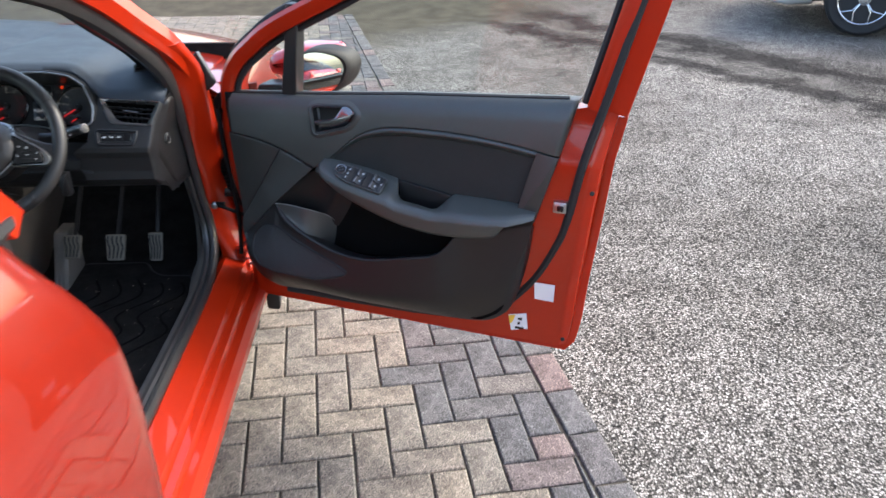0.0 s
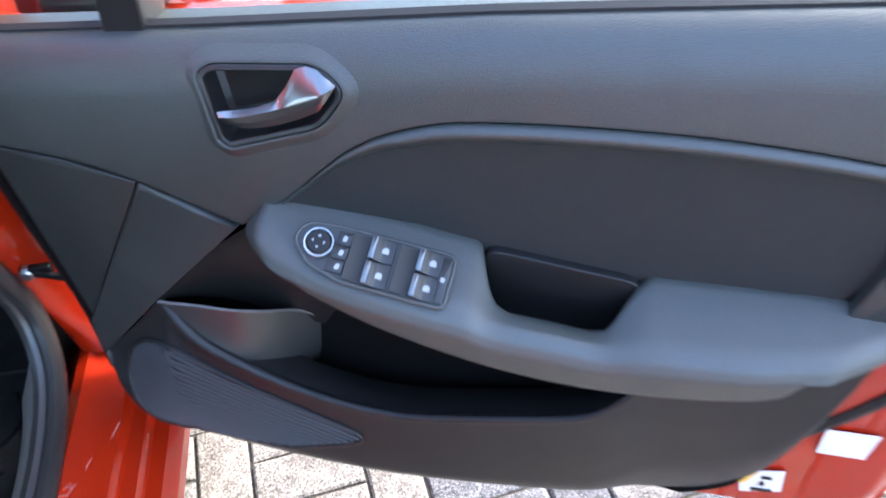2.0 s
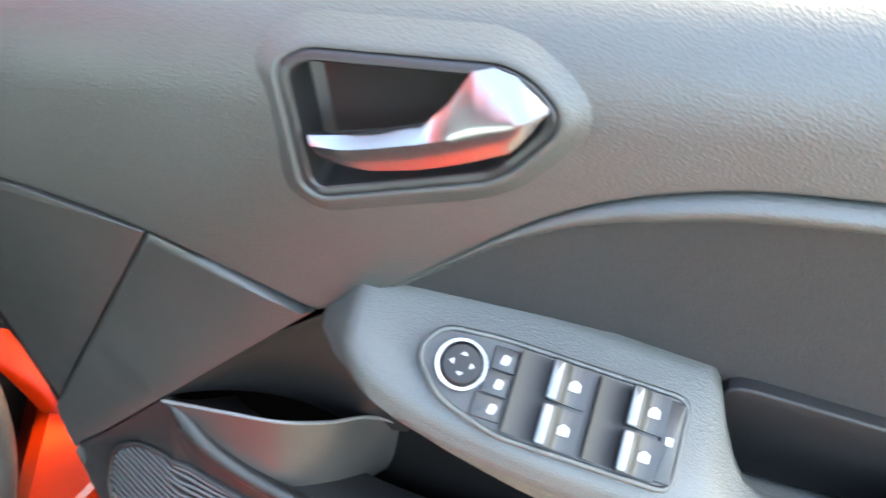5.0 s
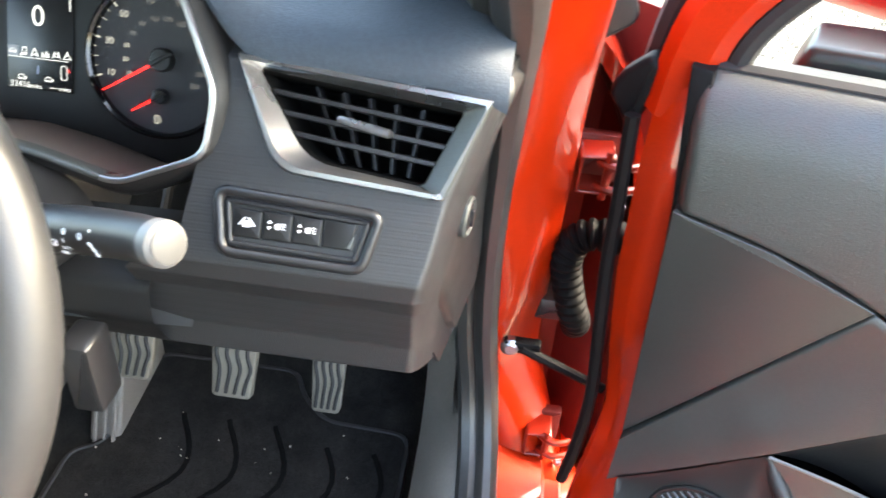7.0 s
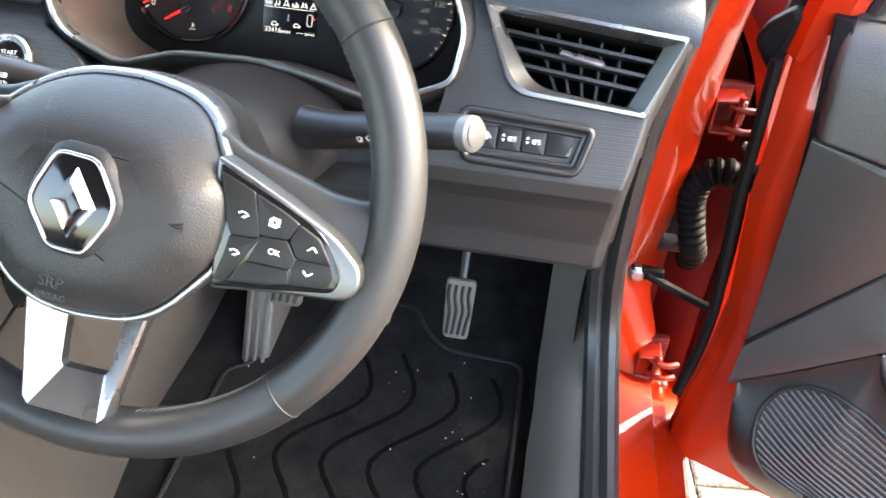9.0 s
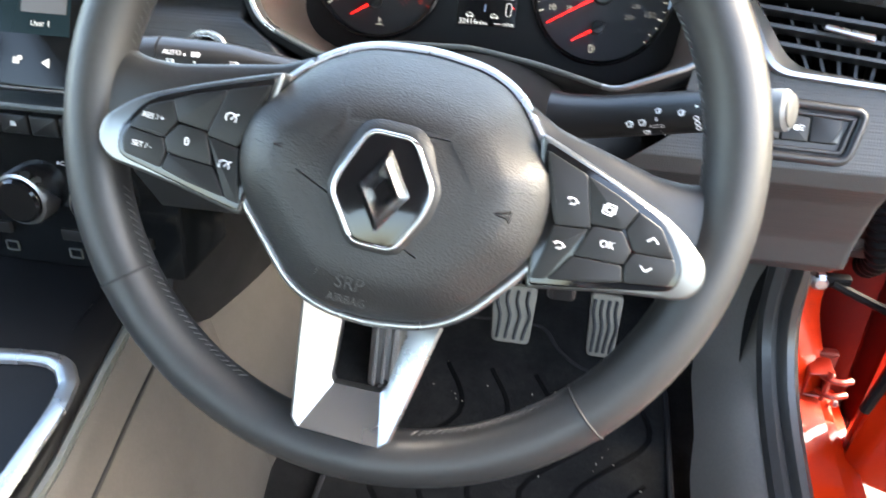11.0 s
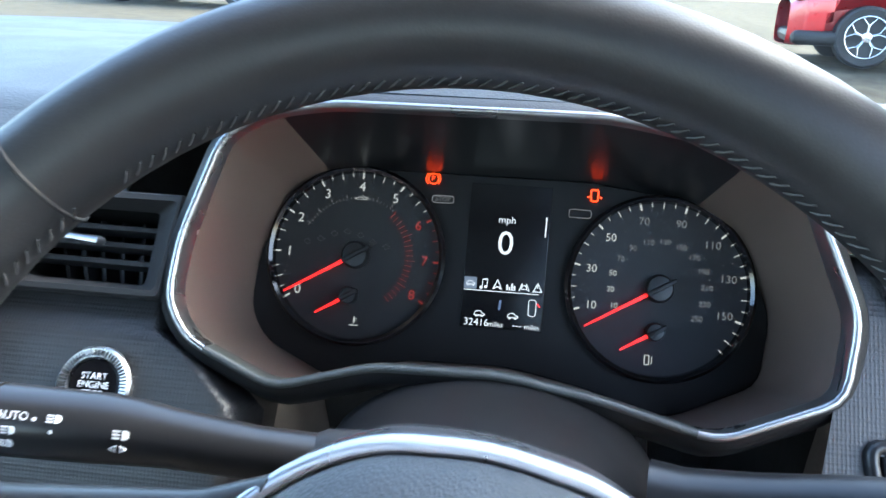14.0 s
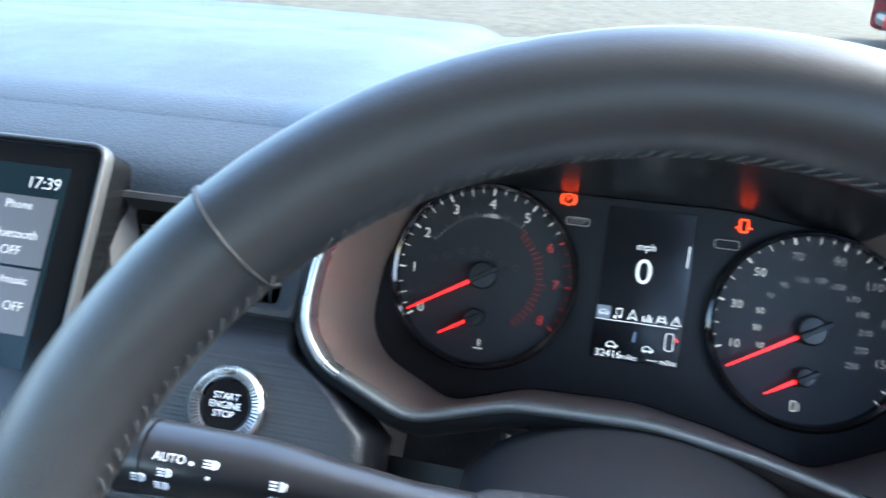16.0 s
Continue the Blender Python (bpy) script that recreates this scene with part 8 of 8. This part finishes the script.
# ---- other cars in the yard ----
def alloy_wheel(parent, x, y, z, r, side):
    bm = bmesh.new()
    t_ = pose(0, 0, 0, 0, 0, 90 * side)
    lathe(bm, [(r * 0.66, 0.09), (r * 0.9, 0.10), (r * 0.98, 0.08), (r, 0.04), (r, -0.08), (r * 0.7, -0.1)], 40, (x, y, z), t_)
    tyre = part("wheel", bm, RUBBER, parent, "black tyre")
    bm = bmesh.new()
    lathe(bm, [(r * 0.68, 0.08), (r * 0.68, 0.10), (r * 0.64, 0.10), (r * 0.62, 0.075), (r * 0.60, 0.06), (0.02, 0.055)], 40, (x, y, z), t_)
    part("rim_barrel", bm, DARK_RUBBER, tyre, "dark rim barrel")
    bm = bmesh.new()
    tube(bm, [t_ @ Vector((math.cos(a) * r * 0.67, -0.096, math.sin(a) * r * 0.67)) + Vector((x, y, z)) for a in (2 * math.pi * i / 40 for i in range(40))], r * 0.026, 6, True)
    lathe(bm, [(r * 0.16, 0.06), (r * 0.16, 0.095), (r * 0.1, 0.10), (0.005, 0.10)], 20, (x, y, z), t_)
    for i in range(5):
        a = 2 * math.pi * (i + 0.25) / 5
        for sg in (-1, 1):
            b_ = a + sg * 0.34
            c_, d_ = Vector((math.cos(a + sg * 0.08) * r * 0.14, -0.088, math.sin(a + sg * 0.08) * r * 0.14)), Vector((math.cos(b_) * r * 0.66, -0.094, math.sin(b_) * r * 0.66))
            e_ = Vector((math.cos(a + sg * 0.07) * r * 0.4, -0.096, math.sin(a + sg * 0.07) * r * 0.4))
            tube(bm, [t_ @ q + Vector((x, y, z)) for q in (c_, e_, d_)], r * 0.021, 6)
    part("rim_spokes", bm, ALLOY, tyre, "bright alloy spokes")


def parked_car(m, paint, label, tall, low_dark):
    """A parked car, nose along +y; body lofted along its length."""
    c = thing("parked_car", m, label, "car", "parked cars")
    prof = [(-2.1, 0.45, 0.62 * tall, 0.62), (-2.05, 0.24, 0.80 * tall, 0.80), (-1.6, 0.22, 0.98 * tall, 0.87), (0.0, 0.22, 0.99 * tall, 0.90), (0.9, 0.22, 0.97 * tall, 0.90), (1.5, 0.24, 0.88 * tall, 0.87), (1.95, 0.19, 0.76 * tall, 0.82), (2.1, 0.2, 0.62 * tall, 0.66)]
    bm = bmesh.new()

    def loft(s, t):
        k = s * (len(prof) - 1)
        i = min(int(k), len(prof) - 2)
        y, z0, z1, hw = (prof[i][j] + (prof[i + 1][j] - prof[i][j]) * (k - i) for j in range(4))
        a = 2 * math.pi * t
        ca, sa = math.cos(a), math.sin(a)
        x = hw * math.copysign(abs(ca) ** 0.35, ca)
        z = (z0 + z1) / 2 + (z1 - z0) / 2 * math.copysign(abs(sa) ** 0.5, sa)
        for yw in (-1.28, 1.3):
            d = math.hypot(y - yw, z - 0.33)
            if d < 0.43 and abs(x) > 0.5 * hw:
                x *= 0.74
        return (x, y, z)
    patch(bm, 90, 60, loft)
    part("car_body", bm, paint, c, "", 50)
    bm = bmesh.new()

    def cabin(s, t):
        a = math.pi * t
        y = -1.75 + 2.7 * s
        h = lerp([(0, 0.0), (0.18, 0.44), (0.35, 0.5), (0.62, 0.49), (1, 0.0)], s) * tall
        return (0.80 * (1 - 0.12 * math.sin(a)) * math.cos(a), y, 0.93 * tall + h * math.sin(a) ** 0.6)
    patch(bm, 30, 20, cabin)
    part("cabin_glass", bm, GLOSS, c, "dark glazed cabin")
    bm = bmesh.new()
    patch(bm, 12, 8, lambda s, t: (-0.6 + 1.2 * t, -1.35 + 1.4 * s, 0.95 * tall + 0.475 * tall + 0.03 * math.sin(math.pi * s)), (0, 0, 0.025))
    part("car_roof", bm, paint, c)
    if low_dark:
        bm = bmesh.new()
        box(bm, (0, 0, 0.30), (1.78, 4.12, 0.16), 0.06)
        part("lower_cladding", bm, TRIM_LOW, c, "black lower cladding")
    for sx, sd in ((-0.80, -1), (0.80, 1)):
        for yw in (-1.28, 1.3):
            alloy_wheel(c, sx, yw, 0.335, 0.335, sd)
    for sx in (-0.6, 0.6):
        bm = bmesh.new()
        box(bm, (sx, 2.0, 0.66 * tall), (0.3, 0.14, 0.12), 0.03)
        part("headlamp", bm, GLOSS, c, "dark headlamp")
        bm = bmesh.new()
        box(bm, (sx * 1.15, -2.02, 0.78 * tall), (0.2, 0.1, 0.2), 0.03)
        part("tail_lamp", bm, RED_PAINT, c, "red tail lamp")
    return c


parked_car(pose(5.81, 7.456, 0.0, 0, 0, 65), WHITE_PAINT, "white car with dark multi-spoke alloy wheels on the tarmac", 1.0, False)
parked_car(pose(4.14, 11.5, rise(11.3, 3.0), 0, 0, 80), RED_PAINT, "red sports utility car with silver wheels and black cladding", 1.14, True)
parked_car(pose(1.3, -7.8, 0.0, 0, 0, 150), RED_PAINT, "red hatchback parked behind, seen in the door mirror", 1.0, False)
parked_car(pose(-7.5, 17.0, rise(17.0, -7.0), 0, 0, 80), principled("dark_grey_car_paint", (0.03, 0.03, 0.035), 0.3, 0.0, Coat_Weight=1.0), "dark grey car parked across the yard", 1.0, True)

# ---- paving blocks ----
U = 0.102


def paver_rings(p, r):
    """A block of any outline with chamfered, slightly uneven top edges."""
    if area2(p) < 0:
        p = p[::-1]
    jit = lambda q: (q.x + r.uniform(-0.0008, 0.0008), q.y + r.uniform(-0.0008, 0.0008))
    return [[(*jit(q), z) for q in inset(p, d)] for d, z in ((0.003, -0.03), (0.003, -0.004), (0.0075, r.uniform(-0.0005, 0.0005)))]


def paver_mesh(lx, ly, seed):
    return paver_rings([Vector(q) for q in ((-lx / 2, -ly / 2), (lx / 2, -ly / 2), (lx / 2, ly / 2), (-lx / 2, ly / 2))], random.Random(seed))


def clipped(p, o, n):
    """The part of a polygon behind a line."""
    out = []
    for i, b in enumerate(p):
        a = p[i - 1]
        da, db = (a - o).dot(n), (b - o).dot(n)
        if (da < 0) != (db < 0):
            out.append(a + (b - a) * (da / (da - db)))
        if db < 0:
            out.append(b)
    return out


def add_paver(store, m, rings):
    vs, fs = store
    n, c = len(vs), len(rings[0])
    for ring in rings:
        vs.extend([tuple(m @ Vector(q)) for q in ring])
    for k in range(2):
        for i in range(c):
            j = (i + 1) % c
            fs.append((n + k * c + i, n + k * c + j, n + k * c + c + j, n + k * c + c + i))
    fs.append(tuple(range(n + 2 * c, n + 3 * c)))


def solid(name, store, material, parent, kind="", label=""):
    me = bpy.data.meshes.new(name)
    me.from_pydata(store[0], [], store[1])
    me.materials.append(material)
    ob = new(name, me)
    ob.parent = parent
    return tagged(ob, label, "", "", kind)


shared = []
for k in range(12):
    st = ([], [])
    add_paver(st, Matrix.Identity(4), paver_mesh(2 * U, U, k))
    me = bpy.data.meshes.new("paver")
    me.from_pydata(st[0], [], st[1])
    me.materials.append(PAVER if k < 6 else PAVER_GREY)
    shared.append(me)
prng = random.Random(11)
near, rest, rest_grey = [], ([], []), ([], [])
spots = []
for i in range(-45, 30):
    for j in range(-40, 90):
        k = (i - j) % 4
        if k == 2:
            spots.append((i + 0.5, j + 1.0, 90))
        if k == 3:
            spots.append((i + 1.0, j + 0.5, 0))
edge_in = 0.106


def inside(c):
    return (c - EDGE_A).dot(EDGE_N)


for a, b, rot in spots:
    c = PO + PU * (a * U) + PV * (b * U)
    if c.y < -1.5 or c.y > 8.9 or c.x < -3.2:
        continue
    tilt = pose(0, 0, 0, prng.uniform(-0.5, 0.5), prng.uniform(-0.5, 0.5), prng.uniform(-0.6, 0.6))
    m_ = Matrix.Translation((c.x, c.y, prng.uniform(-0.0015, 0.0015))) @ tilt @ pose(0, 0, 0, 0, 0, 6.5 + rot)
    box_ = [(m_ @ Vector((x * U, y * U / 2, 0))).to_2d() for x, y in ((-1, -1), (1, -1), (1, 1), (-1, 1))]
    o_ = EDGE_A - EDGE_N * edge_in
    far = max((q - o_).dot(EDGE_N) for q in box_)
    if far < 0:
        grey_one = inside(c) > -0.42 + 0.12 * math.sin(c.y * 5)
        if -0.75 < c.x < 0.75 and 1.0 < c.y < 2.75:
            near.append((m_, grey_one))
        else:
            add_paver(rest_grey if grey_one else rest, m_, paver_mesh(2 * U, U, len(rest[0])))
        continue
    cut = clipped(box_, o_, EDGE_N)
    if len(cut) > 2 and abs(area2(cut)) / 2 > 0.0012:
        add_paver(rest_grey, Matrix.Identity(4), paver_rings(cut, prng))
for k in range(-20, 38):
    c = EDGE_A - EDGE_N * 0.052 + EDGE_D * (k * 0.207 + 0.05)
    m_ = Matrix.Translation((c.x, c.y, prng.uniform(-0.003, 0.002))) @ pose(0, 0, 0, prng.uniform(-1, 1), prng.uniform(-1, 1), 90 + 9.4 + prng.uniform(-1, 1))
    if 1.0 < c.y < 2.75:
        near.append((m_, True))
    else:
        add_paver(rest_grey, m_, paver_mesh(2 * U, U, k))
for i, (m_, grey_one) in enumerate(near[:320]):
    ob = new("paver", shared[i % 6 + 6 * grey_one])
    ob.parent = pavement
    ob.matrix_basis = m_
solid("far_pavers", rest, PAVER, pavement, "stuff", "further buff paving blocks")
solid("far_edge_pavers", rest_grey, PAVER_GREY, pavement, "stuff", "further grey and pink paving blocks")
